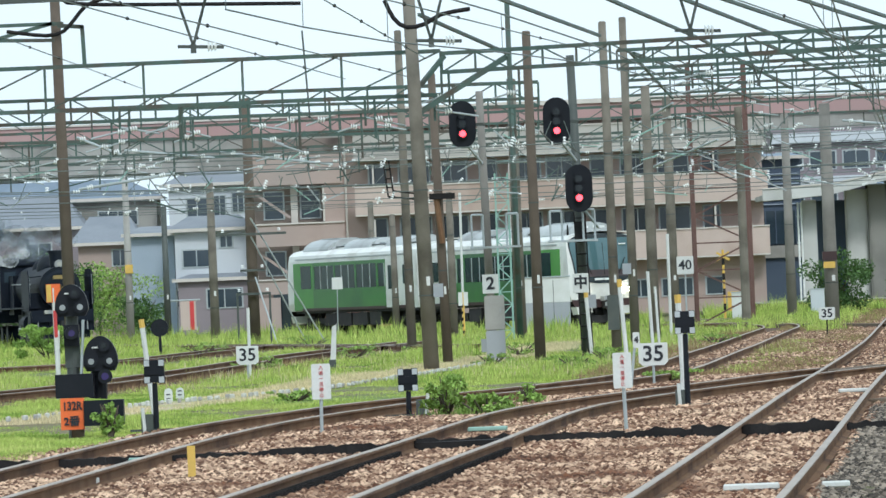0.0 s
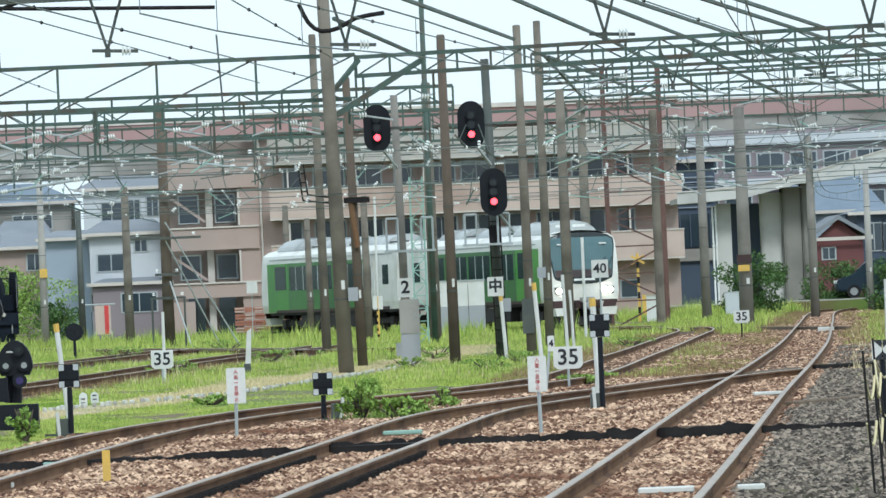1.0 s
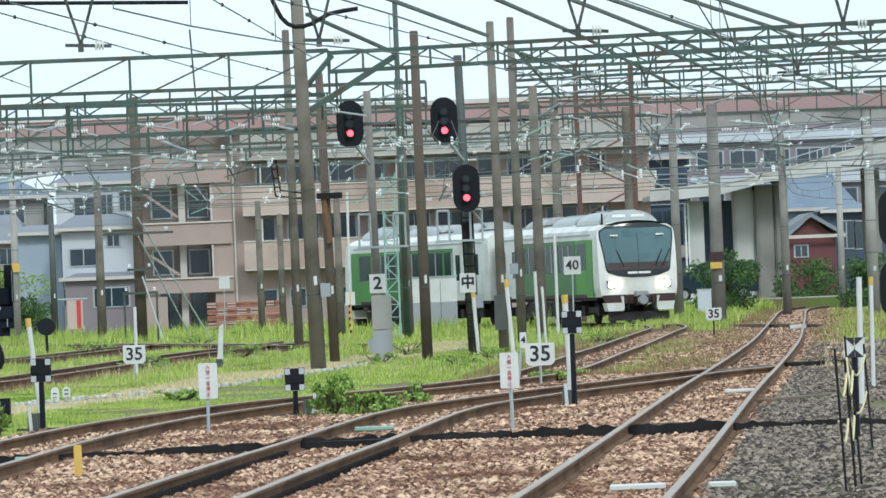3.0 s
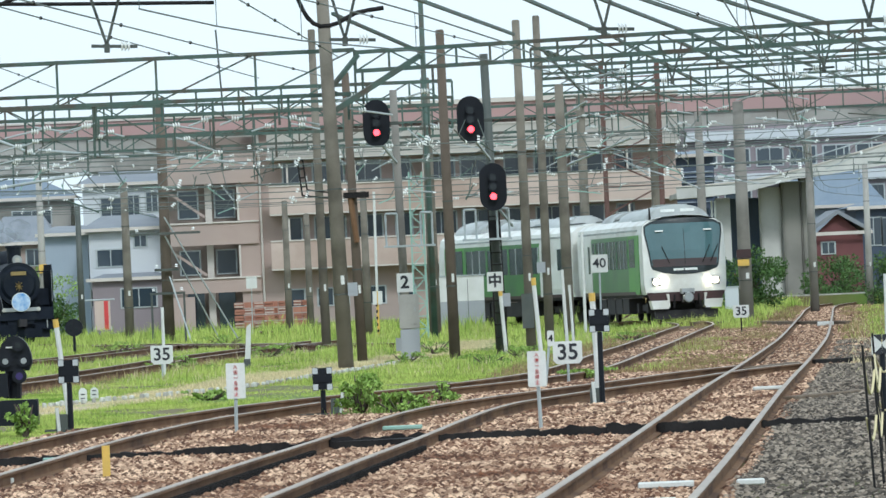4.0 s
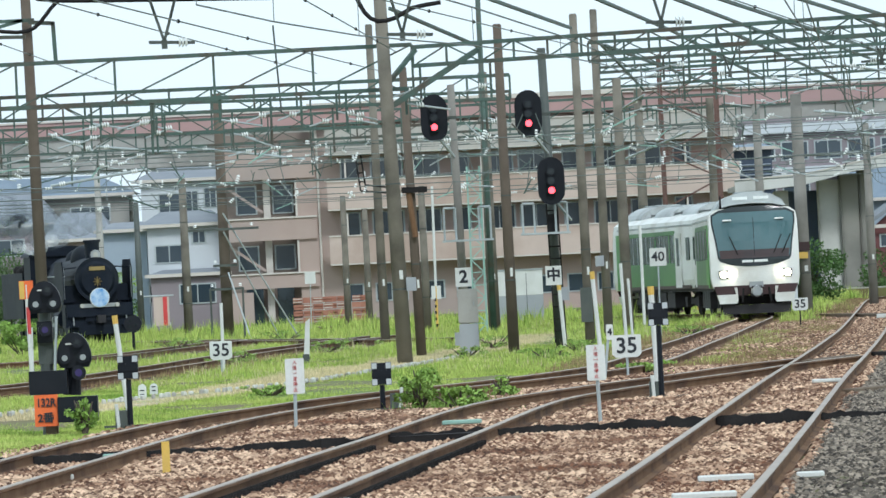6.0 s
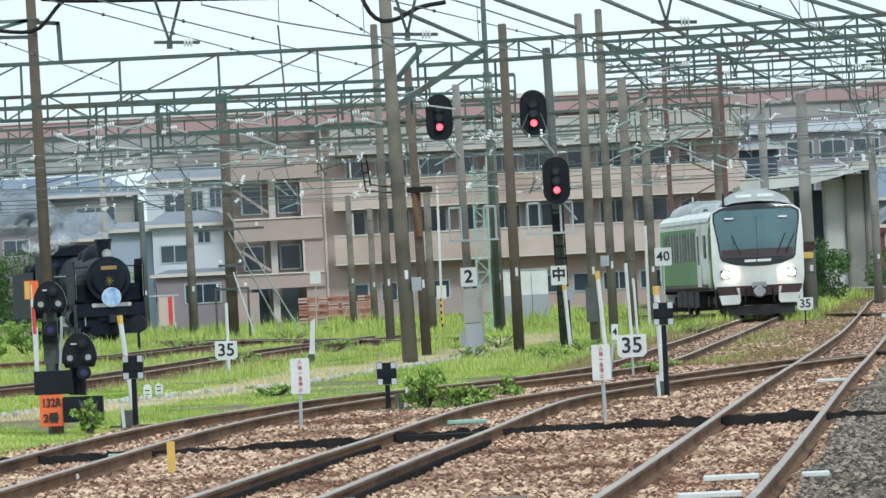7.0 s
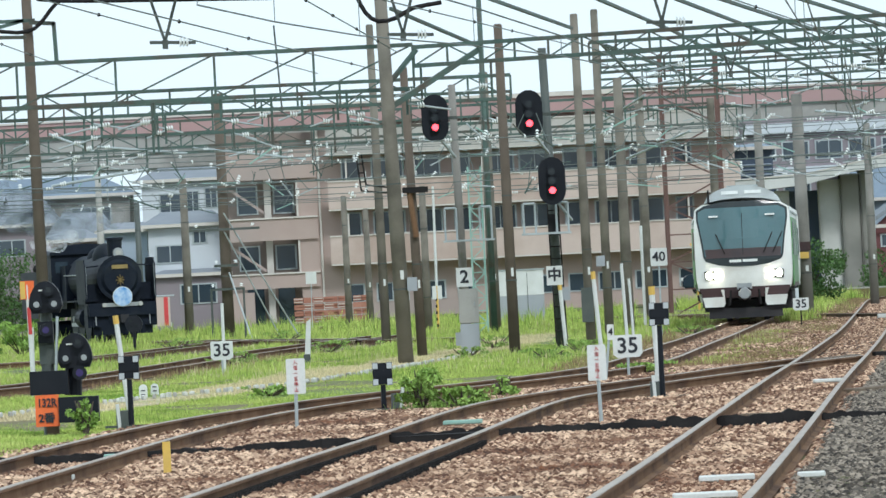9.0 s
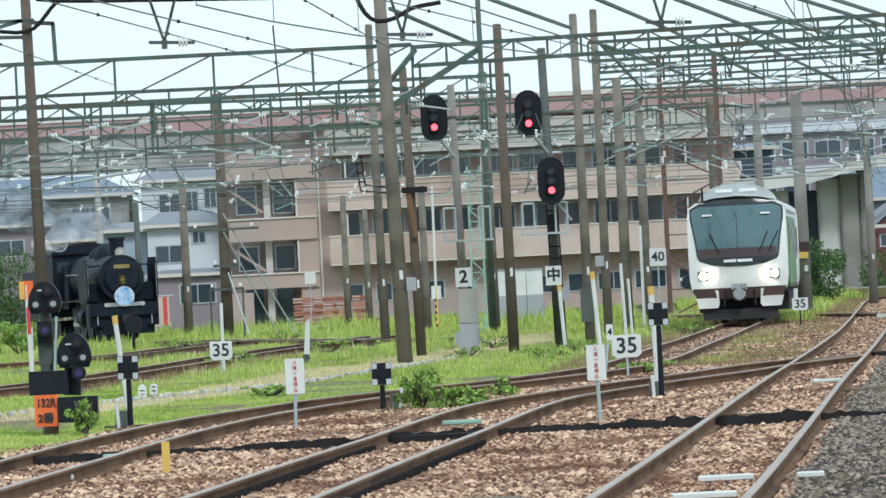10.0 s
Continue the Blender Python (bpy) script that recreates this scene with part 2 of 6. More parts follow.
def sweep(bm, line, profile):
    """Draws an open or closed profile (across, up) along a plan line."""
    t = np.gradient(line, axis=0)
    t /= np.linalg.norm(t, axis=1)[:, None]
    rows = []
    for (x, y), (a, b) in zip(line, t):
        rows.append([bm.verts.new((x + b * u, y - a * u, v)) for u, v in profile])
    for r, s in zip(rows, rows[1:]):
        for i in range(len(profile) - 1):
            bm.faces.new((r[i], r[i + 1], s[i + 1], s[i]))
    return rows


RAIL_SIDE = [(0.033, -0.008), (0.033, -0.035), (0.009, -0.045), (0.009, -0.12), (0.062, -0.135), (0.062, -0.15), (-0.062, -0.15),
             (-0.062, -0.135), (-0.009, -0.12), (-0.009, -0.045), (-0.033, -0.035), (-0.033, -0.008)]
RAIL_HEAD = [(-0.0335, -0.012), (-0.029, -0.001), (0.0, 0.0), (0.029, -0.001), (0.0335, -0.012)]


def track(label, line, cut=(None, None)):
    root = thing("railway_track", label, "track", kind="structure")
    for d, c in ((-0.5665, cut[0]), (0.5665, cut[1])):
        rl = offset(line, d)
        if c:
            rl = rl[:c]
        bm = B()
        sweep(bm, rl, RAIL_SIDE)
        r = part("rail", bm, M_RAIL, root)
        bm = B()
        sweep(bm, rl, RAIL_HEAD)
        part("rail_head", bm, M_HEAD, r, "worn bright running surface")
    return root


track("rusty single track on stained brown ballast", TRACK_A)
TB = track("rusty diverging track joining the straight one", TRACK_B)
track("rusty curving track that the railcars run on", TRACK_C)
track("rusty siding among weeds", TRACK_E)
track("rusty overgrown siding", TRACK_F)
track("siding that the steam locomotive stands on", TRACK_S)


def heater_strip(line, y0, y1):
    for d in (-0.5665 + 0.085, 0.5665 + 0.085):
        rl = offset(line, d)
        rl = rl[(rl[:, 1] > y0) & (rl[:, 1] < y1)]
        bm = B()
        for k, (x, y) in enumerate(smooth_line(rl[::4], 0.11)):
            box(bm, (x, y, -0.115 + 0.006 * (k % 2)), (0.05, 0.06, 0.07))
        tagged(part("heater_hose", bm, M_BLACK, TB, "black ribbed hose along the rail"), kind="stuff")


def bed(line, w, label, top=-0.185):
    bm = B()
    sweep(bm, line, [(-w - 0.5, -0.24), (-w, top - 0.01), (-w / 2, top), (0, top + 0.01), (w / 2, top), (w, top - 0.01), (w + 0.5, -0.24)])
    # The bed's dark tone carries the gap shade under the stones.
    tagged(part("ballast_bed", bm, M_SHADEDBALLAST), label, "ballast", kind="structure")


heater_strip(TRACK_B, 43, 66)
bed(TRACK_A, 1.7, "rust-stained ballast bed under straight track")
bed(TRACK_B, 1.6, "rust-stained ballast bed under diverging track", -0.19)
bed(TRACK_C[TRACK_C[:, 1] < 243], 1.5, "weedy ballast bed under curving track", -0.165)
bed((TRACK_A - np.array([2.6, 0]))[TRACK_A[:, 1] < 104], 2.9, "rust-stained ballast between the tracks", -0.2)
bed((TRACK_A + np.array([3.0, 0]))[TRACK_A[:, 1] < 150], 1.6, "grey ballast beside the straight track", -0.2)
bed(TRACK_E, 1.3, "rusty ballast bed under siding", -0.16)
bed(TRACK_F, 1.2, "rusty ballast bed under overgrown siding", -0.165)


# ---- poles ----
def pole(x, y, h, r, material, label, name="utility_pole", bands=2, tag=1.9, lean=0.0):
    tag = tag and (0 if random.random() < 0.3 else tag + random.uniform(-0.35, 0.25))
    root = thing(name, label, "pole", (x, y, -0.2), group="poles of the yard")
    root.rotation_euler = (0, radians(lean), 0)
    part("shaft", one(rod, (0, 0, 0), (0, 0, h), r * 1.12, r * 0.85, 14), material, root, smooth=True)
    part("cap", one(rod, (0, 0, h), (0, 0, h + 0.04), r * 0.9, r * 0.6, 12), material, root)
    for k in range(bands):
        z = 1.0 + k * 2.6 + 1.6 * random.random()
        if z < h:
            part("band", one(rod, (0, 0, z), (0, 0, z + 0.03), r * 1.12 - 0.27 * r * z / h + 0.012, None, 14), M_DARKSTEEL, root, "dark steel band")
    if tag:
        part("number_plate", one(box, (r * 0.3, -r * 1.1, tag), (r * 0.5, 0.02, 0.2)), M_WHITE, root, "small white plate")
    return root


POLES = [
    # plan x, y, height, radius, lean
    (-0.96, 138, 9.5, 0.185, M_CONC, -1.2), (-0.64, 150, 7.0, 0.13, M_BROWNPOLE, -1.0),
    (-1.85, 186, 9.6, 0.15, M_CONC, -0.3), (-10.21, 158, 11.5, 0.165, M_BROWNPOLE, -0.5),
    (-8.08, 230, 9.2, 0.23, M_BROWNPOLE, 0), (-10.36, 250, 6.5, 0.20, M_CONC, 0),
    (1.56, 147, 7.8, 0.14, M_BROWNPOLE, -0.2), (3.7, 161, 8.55, 0.14, M_CONC, -0.3),
    (4.52, 174, 9.2, 0.14, M_CONC, 0), (5.4, 185, 7.6, 0.18, M_CONC, 0),
    (7.8, 240, 8.9, 0.22, M_CONC, 0), (12.44, 215, 7.7, 0.26, M_POLEGREY, 0),
    (13.36, 260, 8.6, 0.22, M_POLEGREY, 0), (17.9, 260, 7.6, 0.2, M_POLEGREY, 0),
    (20.71, 250, 7.6, 0.25, M_GREY, 0), (22.58, 290, 6.6, 0.18, M_GREY, 0),
    (-4.25, 270, 5.8, 0.17, M_CONC, 0), (-3.14, 255, 5.0, 0.16, M_CONC, 0),
    (-0.72, 235, 5.5, 0.17, M_CONC, 0), (1.65, 215, 9.0, 0.22, M_CONC, 0),
    (-13.97, 285, 6.2, 0.17, M_DARKSTEEL, 0), (-15.69, 285, 8.0, 0.19, M_GREY, 0),
]
for x, y, h, r, m, ln in POLES:
    r *= 0.86
    kind = {"brown_wooden_pole": "weathered brown wooden pole with steel bands", "pole_concrete": "stained concrete pole with steel bands",
            "weathered_grey_concrete": "thick grey concrete pole with steel bands", "grey_concrete": "thick pale concrete pole with steel bands", "dark_steel": "slim dark steel pole with brackets"}[m.name]
    pole(x, y, h, r, m, kind + " standing in weeds", lean=ln)

# ---- overhead line structures ----
def gantry(name, y, p, q, depth, material, label, panels=12, skew=-0.09, w=0.09, one_way=False):
    """A portal beam of steel angle from p to q (x, z), with chords, posts and diagonals."""
    root = thing(name, label, "gantry", group="overhead line gantries")
    a, b = Vector((p[0], y, p[1])), Vector((q[0], y + skew * (q[0] - p[0]), q[1]))
    dn = Vector((0, 0, -depth))
    part("top_chord", one(bar, a, b, w, w), material, root)
    part("bottom_chord", one(bar, a + dn, b + dn, w, w), material, root)
    for i in range(panels + 1):
        t = a.lerp(b, i / panels)
        part("post", one(bar, t, t + dn, w * 0.6, w * 0.6), material, root)
        if i < panels:
            n = a.lerp(b, (i + 1) / panels)
            part("diagonal", one(bar, t if i % 2 and not one_way else t + dn, n + dn if i % 2 and not one_way else n, w * 0.4, w * 0.4), material, root)
    return root


GANTRIES = [
    # depth, left end (x, z), right end (x, z), truss depth, panels
    (140, (-11.63, 6.97), (-0.48, 6.94), 0.98, 5), (139, (-0.46, 6.88), (13.09, 7.09), 0.42, 18),
    (160, (-13.38, 6.92), (1.91, 6.81), 0.6, 14), (165, (4.11, 7.77), (15.53, 7.86), 0.5, 12),
    (185, (-15.49, 7.44), (2.18, 7.15), 0.9, 12), (190, (5.06, 8.33), (17.87, 8.54), 0.55, 12),
    (215, (-18.04, 7.62), (6.43, 7.67), 0.9, 16), (215, (5.7, 8.78), (20.19, 8.96), 0.7, 10),
    (250, (-21, 8.11), (10.87, 8.25), 0.8, 20), (240, (6.12, 9.16), (22.51, 9.21), 0.8, 10),
    (270, (8.09, 9.61), (25.29, 9.49), 0.9, 10),
]
for y, p, q, d, n in GANTRIES:
    g = gantry("overhead_gantry", y, p, q, d, M_GREEN, "green painted steel lattice beam over the tracks", n, one_way=n == 5)
    for (ex, ez), ey in ((p, y), (q, y - 0.09 * (q[0] - p[0]))):
        if ex < -1.5 or ex > 10:
            part("leg", one(rod, (ex, ey, -0.2), (ex, ey, ez + 0.2), 0.18, 0.15, 12), M_CONC, g, "concrete leg")


# ---- signals ----
def signal_head(root, c, lit=True):
    x, y, z = c
    pts = [(x + u, z + v) for u, v in capsule(0.65, 1.15)]
    bm = B()
    prism(bm, pts, y - 0.02, y + 0.02)
    head = part("backplate", bm, M_SIGNBLACK, root, "oval black backing plate")
    part("lamp_case", one(box, (x, y + 0.12, z), (0.28, 0.2, 0.8)), M_SIGNBLACK, head)
    part("bracket", one(bar, (x + 0.1, y + 0.2, z - 0.5), (x + 0.45, y + 0.9, z - 0.95), 0.05, 0.05), M_GALV, head, "galvanised bracket")
    for k in range(3):
        zz = z + 0.23 - 0.23 * k
        part("hood", one(rod, (x, y - 0.16, zz), (x, y - 0.02, zz), 0.115, 0.115, 16), M_SIGNBLACK, head)
        part("lens", one(rod, (x, y - 0.165, zz), (x, y - 0.16, zz), 0.08, 0.08, 16), M_REDLAMP if (k == 2 and lit) else M_LENS, head,
             "glowing red light" if k == 2 else "dark unlit lens")


sig = thing("railway_signal", "tall mast with two black oval signal heads showing red", "signal")
part("mast", one(rod, (2.73, 150, -0.2), (2.6, 150, 7.13), 0.12, 0.10, 12), M_DARKSTEEL, sig, smooth=True)
for dx in (-0.13, 0.13):
    part("ladder_rail", one(bar, (2.73 + dx, 149.75, 0.0), (2.67 + dx, 149.75, 3.35), 0.035, 0.035), M_BLACK, sig, "black ladder rail")
for k in range(11):
    part("ladder_rung", one(rod, (2.59 - 0.005 * k, 149.75, 0.3 + 0.29 * k), (2.85 - 0.005 * k, 149.75, 0.3 + 0.29 * k), 0.016, n=6), M_BLACK, sig)
part("cable_box", one(box, (2.68, 149.7, 2.9), (0.26, 0.2, 0.42)), M_BLACK, sig, "black cable box")
signal_head(sig, (2.2, 149, 5.53))
signal_head(sig, (2.67, 149, 3.9))
sig2 = thing("railway_signal", "post with one black oval signal head showing red", "signal")
part("mast", one(rod, (0.47, 152, -0.2), (0.38, 152, 6.42), 0.11, 0.09, 12), M_POLEGREY, sig2, smooth=True)
signal_head(sig2, (-0.06, 151, 5.6))


M_WINDOW = glass("dark_window", (0.03, 0.045, 0.06))

# ---- lettering ----
def text_mesh(s, size, bold=0.0):
    cu = bpy.data.curves.new("lettering", "FONT")
    cu.body, cu.size, cu.align_x, cu.align_y, cu.extrude, cu.offset = s, size, "CENTER", "CENTER", 0.004, bold
    cu.resolution_u = 3
    ob = new("lettering", cu)
    me = bpy.data.meshes.new_from_object(ob.evaluated_get(bpy.context.evaluated_depsgraph_get()))
    bpy.data.objects.remove(ob)
    return me


def lettering(s, c, size, material, parent, name="lettering", bold=0.0, wide=1.0):
    """Text that faces the -y side."""
    me = text_mesh(s, size, bold)
    me.transform(Matrix.Translation(c) @ Matrix.Rotation(radians(90), 4, "X") @ Matrix.Diagonal((wide, 1, 1, 1)))
    me.materials.clear()
    me.materials.append(material)
    ob = new(name, me)
    ob.parent = parent
    return ob


# ---- the green and white railcars ----
M_CARWHITE = mat("railcar_white", (0.80, 0.81, 0.77), (0.74, 0.75, 0.72), 0.5, 0.3, bump=0.02, stain=(0.62, 0.61, 0.56), stain_scale=0.8)
M_CARGREEN = mat("railcar_bright_green", (0.075, 0.33, 0.02), (0.04, 0.23, 0.02), 0.4, 0.35, bump=0.02)
M_CARDEEP = mat("railcar_deep_green", (0.012, 0.10, 0.022), (0.04, 0.21, 0.022), 0.35, 0.35, bump=0.02)
M_CARROOF = mat("railcar_roof", (0.50, 0.53, 0.53), (0.40, 0.43, 0.44), 0.6, 0.6, bump=0.05, stain=(0.30, 0.31, 0.31), stain_scale=0.7)
M_WINDSCREEN = glass("windscreen", (0.07, 0.135, 0.15), 0.05)
M_CARWINDOW = mat("tinted_car_window", (0.008, 0.028, 0.024), (0.016, 0.045, 0.04), 0.8, 0.2, bump=0, spec=0.15)
M_MASK = mat("black_mask", (0.022, 0.03, 0.035), (0.03, 0.038, 0.04), 1, 0.15, bump=0)
M_UNDER = mat("underframe", (0.022, 0.022, 0.026), (0.045, 0.04, 0.04), 1.5, 0.8, bump=0.1)
M_MAROON = mat("dark_maroon_apron", (0.055, 0.022, 0.022), (0.035, 0.018, 0.02), 1, 0.5, bump=0.02)
M_MAROONDARK = mat("dashboard", (0.075, 0.045, 0.045), (0.05, 0.04, 0.045), 2, 0.4, bump=0)
M_LAMP = mat("headlight", (1.0, 0.84, 0.58), emit=28.0)
M_STEEL = mat("bare_steel", (0.42, 0.44, 0.45), rough=0.4, metal=0.6, bump=0.05)
CAR_L = 16.4
OUTLINE = [(0.98, 1.40), (1.3, 1.455), (2.0, 1.46), (2.7, 1.46), (3.15, 1.45), (3.4, 1.42), (3.56, 1.2), (3.68, 0.65), (3.72, 0.0)]


def face_y(x, z):
    return -CAR_L / 2 + 0.16 * (x / 1.4) ** 2 + 0.07 * max(0, z - 1.6) ** 2


def face_patch(levels, off, n=10):
    """A patch of the curved front, from rows of height and half width."""
    bm = B()
    rows = []
    for z, h in levels:
        rows.append([bm.verts.new((h * (2 * i / n - 1), face_y(h * (2 * i / n - 1), z) - off, z)) for i in range(n + 1)])
    for a, b in zip(rows, rows[1:]):
        for i in range(n):
            bm.faces.new((a[i], a[i + 1], b[i + 1], b[i]))
    r = bmesh.ops.extrude_face_region(bm, geom=bm.faces[:])
    bmesh.ops.translate(bm, verts=[v for v in r["geom"] if isinstance(v, bmesh.types.BMVert)], vec=(0, off + 0.02, 0))
    return bm


def shell(y_of, sections):
    """The car body: rings of the outline at the given places along y."""
    pts = [(h, z) for z, h in OUTLINE] + [(-h, z) for z, h in OUTLINE[-2::-1]]
    bm = B()
    rings = []
    for k in sections:
        rings.append([bm.verts.new((x, y_of(x, z) if k is None else k, z)) for x, z in pts])
    for a, b in zip(rings, rings[1:]):
        for i in range(len(pts) - 1):
            bm.faces.new((a[i], a[i + 1], b[i + 1], b[i]))
    for r in (rings[-1],):
        bm.faces.new(r)
    return bm


def bogie(car, y):
    bg = part("bogie", one(box, (0, y, 0.52), (2.0, 2.6, 0.22)), M_UNDER, car)
    for dy in (-1.05, 1.05):
        for x in (-0.57, 0.57):
            part("wheel", one(rod, (x - 0.06, y + dy, 0.43), (x + 0.06, y + dy, 0.43), 0.43, 0.43, 20), M_UNDER, bg, smooth=False)
        part("axle_box", one(box, (-1.0, y + dy, 0.5), (0.25, 0.4, 0.35)), M_UNDER, bg)
        part("axle_box", one(box, (1.0, y + dy, 0.5), (0.25, 0.4, 0.35)), M_UNDER, bg)


def railcar(label, lit):
    car = thing("railcar", label, "train", group="two-car train")
    h = CAR_L / 2
    part("body", shell(face_y, [None, -h + 0.5, -h + 1.1, h - 0.15]), M_CARWHITE, car, "white body shell with a curved nose")
    part("nose_panel", face_patch([(0.98, 1.39), (1.3, 1.445), (2.0, 1.455), (2.7, 1.455), (3.15, 1.445), (3.4, 1.41), (3.56, 1.18)], 0.012), M_CARWHITE, car)
    mask = part("front_mask", face_patch([(1.66, 0.3), (1.71, 0.75), (1.84, 1.13), (1.95, 1.2), (2.5, 1.27), (3.1, 1.375), (3.38, 1.37), (3.52, 1.12), (3.62, 0.6)], 0.025), M_MASK, car, "black mask round the windscreen")
    part("windscreen", face_patch([(1.98, 1.15), (2.5, 1.22), (3.1, 1.32), (3.34, 1.31), (3.44, 1.1)], 0.035), M_WINDSCREEN, mask, "wide tinted windscreen")
    part("dashboard", face_patch([(1.93, 1.12), (2.2, 1.15)], 0.037), M_MAROONDARK, mask, "dark red-brown dashboard behind the glass")
    for x, hw in ((-0.24, 0.18), (0.2, 0.22)):
        part("name_bar", face_patch([(1.785, hw), (1.865, hw)], 0.045), M_PORC, mask, "white lettering bar").location.x = x
    for x, q in ((-0.55, 0.25), (0.62, -0.28), (0.9, -0.3)):
        a = (x, face_y(x, 2.05) - 0.06, 2.05)
        b = (x - q, face_y(x, 2.6) - 0.06, 2.65)
        part("wiper", one(rod, a, b, 0.016, n=5), M_BLACK, mask)
    part("centre_post", one(bar, (0, face_y(0, 2.0) - 0.05, 2.0), (0, face_y(0, 3.25) - 0.05, 3.25), 0.018, 0.02), M_MASK, mask)
    for x in (-0.85, 0.85):
        part("marker_light", face_patch([(3.16, 0.14), (3.21, 0.14)], 0.05), M_PORC, mask).location.x = x
    # lamps
    for x in (-0.93, 0.93):
        bm = B()
        pts = [(x - 0.25, 1.30), (x + 0.25, 1.26), (x + 0.27 if x > 0 else x + 0.2, 1.52), (x - 0.2 if x > 0 else x - 0.27, 1.55)]
        prism(bm, pts, face_y(x, 1.4) - 0.03, face_y(x, 1.4) + 0.1)
        hs = part("lamp_housing", bm, M_MASK, car, "dark lamp recess")
        for dx in (-0.115, 0.115):
            z = 1.41 - 0.03 * dx
            part("headlight", one(rod, (x + dx, face_y(x + dx, z) - 0.075, z), (x + dx, face_y(x + dx, z) - 0.01, z), 0.112, 0.1, 16), M_LAMP if lit else M_LENS, hs, "glowing warm headlight" if lit else "dark unlit lamp")
    # apron, snow plough and coupler
    part("apron", face_patch([(0.72, 1.25), (1.04, 1.38)], 0.015), M_MAROON, car, "dark maroon apron")
    for s in (-1, 1):
        bm = B()
        prism(bm, [(s * 1.28, 0.76), (s * 0.66, 0.76), (s * 0.72, 0.98), (s * 0.62, 0.98), (s * 0.60, 0.55), (s * 0.66, 0.46), (s * 1.2, 0.46)], -h - 0.08, -h + 0.5)
        part("front_skirt", bm, M_CARWHITE, car, "white corner skirt")
    part("coupler_hood", one(box, (0, -h - 0.15, 1.06), (0.44, 0.5, 0.18)), M_STEEL, car)
    cp = part("coupler", one(box, (0, -h - 0.22, 0.84), (0.34, 0.5, 0.34)), M_UNDER, car)
    part("coupler_face", one(rod, (0, -h - 0.52, 0.84), (0, -h - 0.42, 0.84), 0.16, 0.2, 10), M_STEEL, cp)
    for x in (-0.42, 0.42):
        part("hose", one(rod, (x, -h - 0.02, 0.95), (x * 1.1, -h - 0.1, 0.5), 0.035, n=6), M_BLACK, car)
    part("rail_guard", one(box, (0, -h + 0.25, 0.26), (2.2, 0.3, 0.3)), M_UNDER, car)
    part("solebar", one(box, (0, 0.3, 0.94), (2.72, CAR_L - 1.2, 0.14)), M_UNDER, car)
    # sides
    for s in (-1, 1):
        x = s * 1.468
        part("cab_side_panel", one(box, (x, -h + 2.25, 2.04), (0.02, 2.5, 2.06)), M_CARGREEN, car, "bright green panel")
        part("side_panel", one(box, (x, -h + 8.0, 2.04), (0.02, 9.0, 2.06)), M_CARDEEP, car, "deep green side panel")
        part("cantrail", one(box, (x * 0.996, 0.3, 3.24), (0.03, CAR_L - 2.0, 0.06)), M_CARROOF, car, "grey roof edge strip")
        part("sill_panel", one(box, (x, 0.4, 1.04), (0.026, CAR_L - 3.2, 0.12)), M_MAROON, car, "brown sill line")
        part("cab_window", one(box, (x * 1.003, -h + 2.6, 2.45), (0.03, 1.3, 1.0)), M_CARWINDOW, car, "dark cab side window")
        part("side_window", one(box, (x, -h + 8.0, 2.42), (0.026, 8.6, 1.0)), M_CARWINDOW, car, "long dark window band")
        # Wide green pillars; thin pale strips paint vertical reflections onto the glass.
        for k in range(11):
            part("pillar_and_glint", one(box, (x * 1.004, -h + 3.6 + k * 0.88, 2.42), (0.034, 0.07 if k % 3 else 0.2, 1.0)), M_CARROOF if k % 3 else M_CARDEEP, car)
        dr = part("door", one(box, (x * 1.004, h - 3.3, 2.0), (0.03, 1.1, 1.95)), M_CARWHITE, car, "white sliding door")
        part("door_window", one(box, (x * 1.012, h - 3.3, 2.3), (0.03, 0.45, 1.0)), M_CARWINDOW, dr)
        part("end_window", one(box, (x * 1.004, h - 1.5, 2.4), (0.03, 0.6, 0.8)), M_CARWINDOW, car)
        for k, (y0, ln) in enumerate(((-2.9, 1.4), (-1.2, 1.6), (0.7, 1.8), (2.6, 1.4))):
            part("equipment_box", one(box, (s * 1.05, y0, 0.58), (0.6, ln, 0.55)), M_UNDER, car)
    # roof gear
    for y0, ln, w, hh in ((-h + 3.0, 3.4, 2.3, 0.44), (-0.6, 3.4, 1.9, 0.36), (4.2, 3.0, 1.8, 0.36)):
        bm = B()
        prism(bm, [(w / 2 * math.cos(radians(t)), 3.46 + (hh + 0.2) * math.sin(radians(t)) ** 0.8) for t in range(0, 181, 12)], y0 - ln / 2, y0 + ln / 2)
        bmesh.ops.bevel(bm, geom=[e for e in bm.edges if abs(e.verts[0].co.y - e.verts[1].co.y) < 0.01], offset=0.12, segments=2, affect="EDGES")
        ru = part("roof_unit", bm, M_CARROOF, car, "rounded grey roof unit")
        for k in range(3):
            part("louvre", one(box, (0, y0 - ln / 2 + 0.8 + k * 0.9, 3.665 + hh), (w * 0.4, 0.4, 0.03)), M_GALV, ru)
    for x in (-0.35, 0.35):
        part("horn_cover", one(box, (x, -h + 1.32, 3.9), (0.5, 0.12, 0.1)), M_PORC, car)
    for y0 in (-h + 5.6, 1.9):
        part("roof_hatch", one(box, (0, y0, 3.76), (1.3, 0.7, 0.12)), M_GALV, car, "pale roof hatch")
    for x in (-0.75, 0.75):
        part("roof_conduit", one(bar, (x, -h + 1.6, 3.72), (x, h - 0.6, 3.72), 0.06, 0.06), M_DARKSTEEL, car)
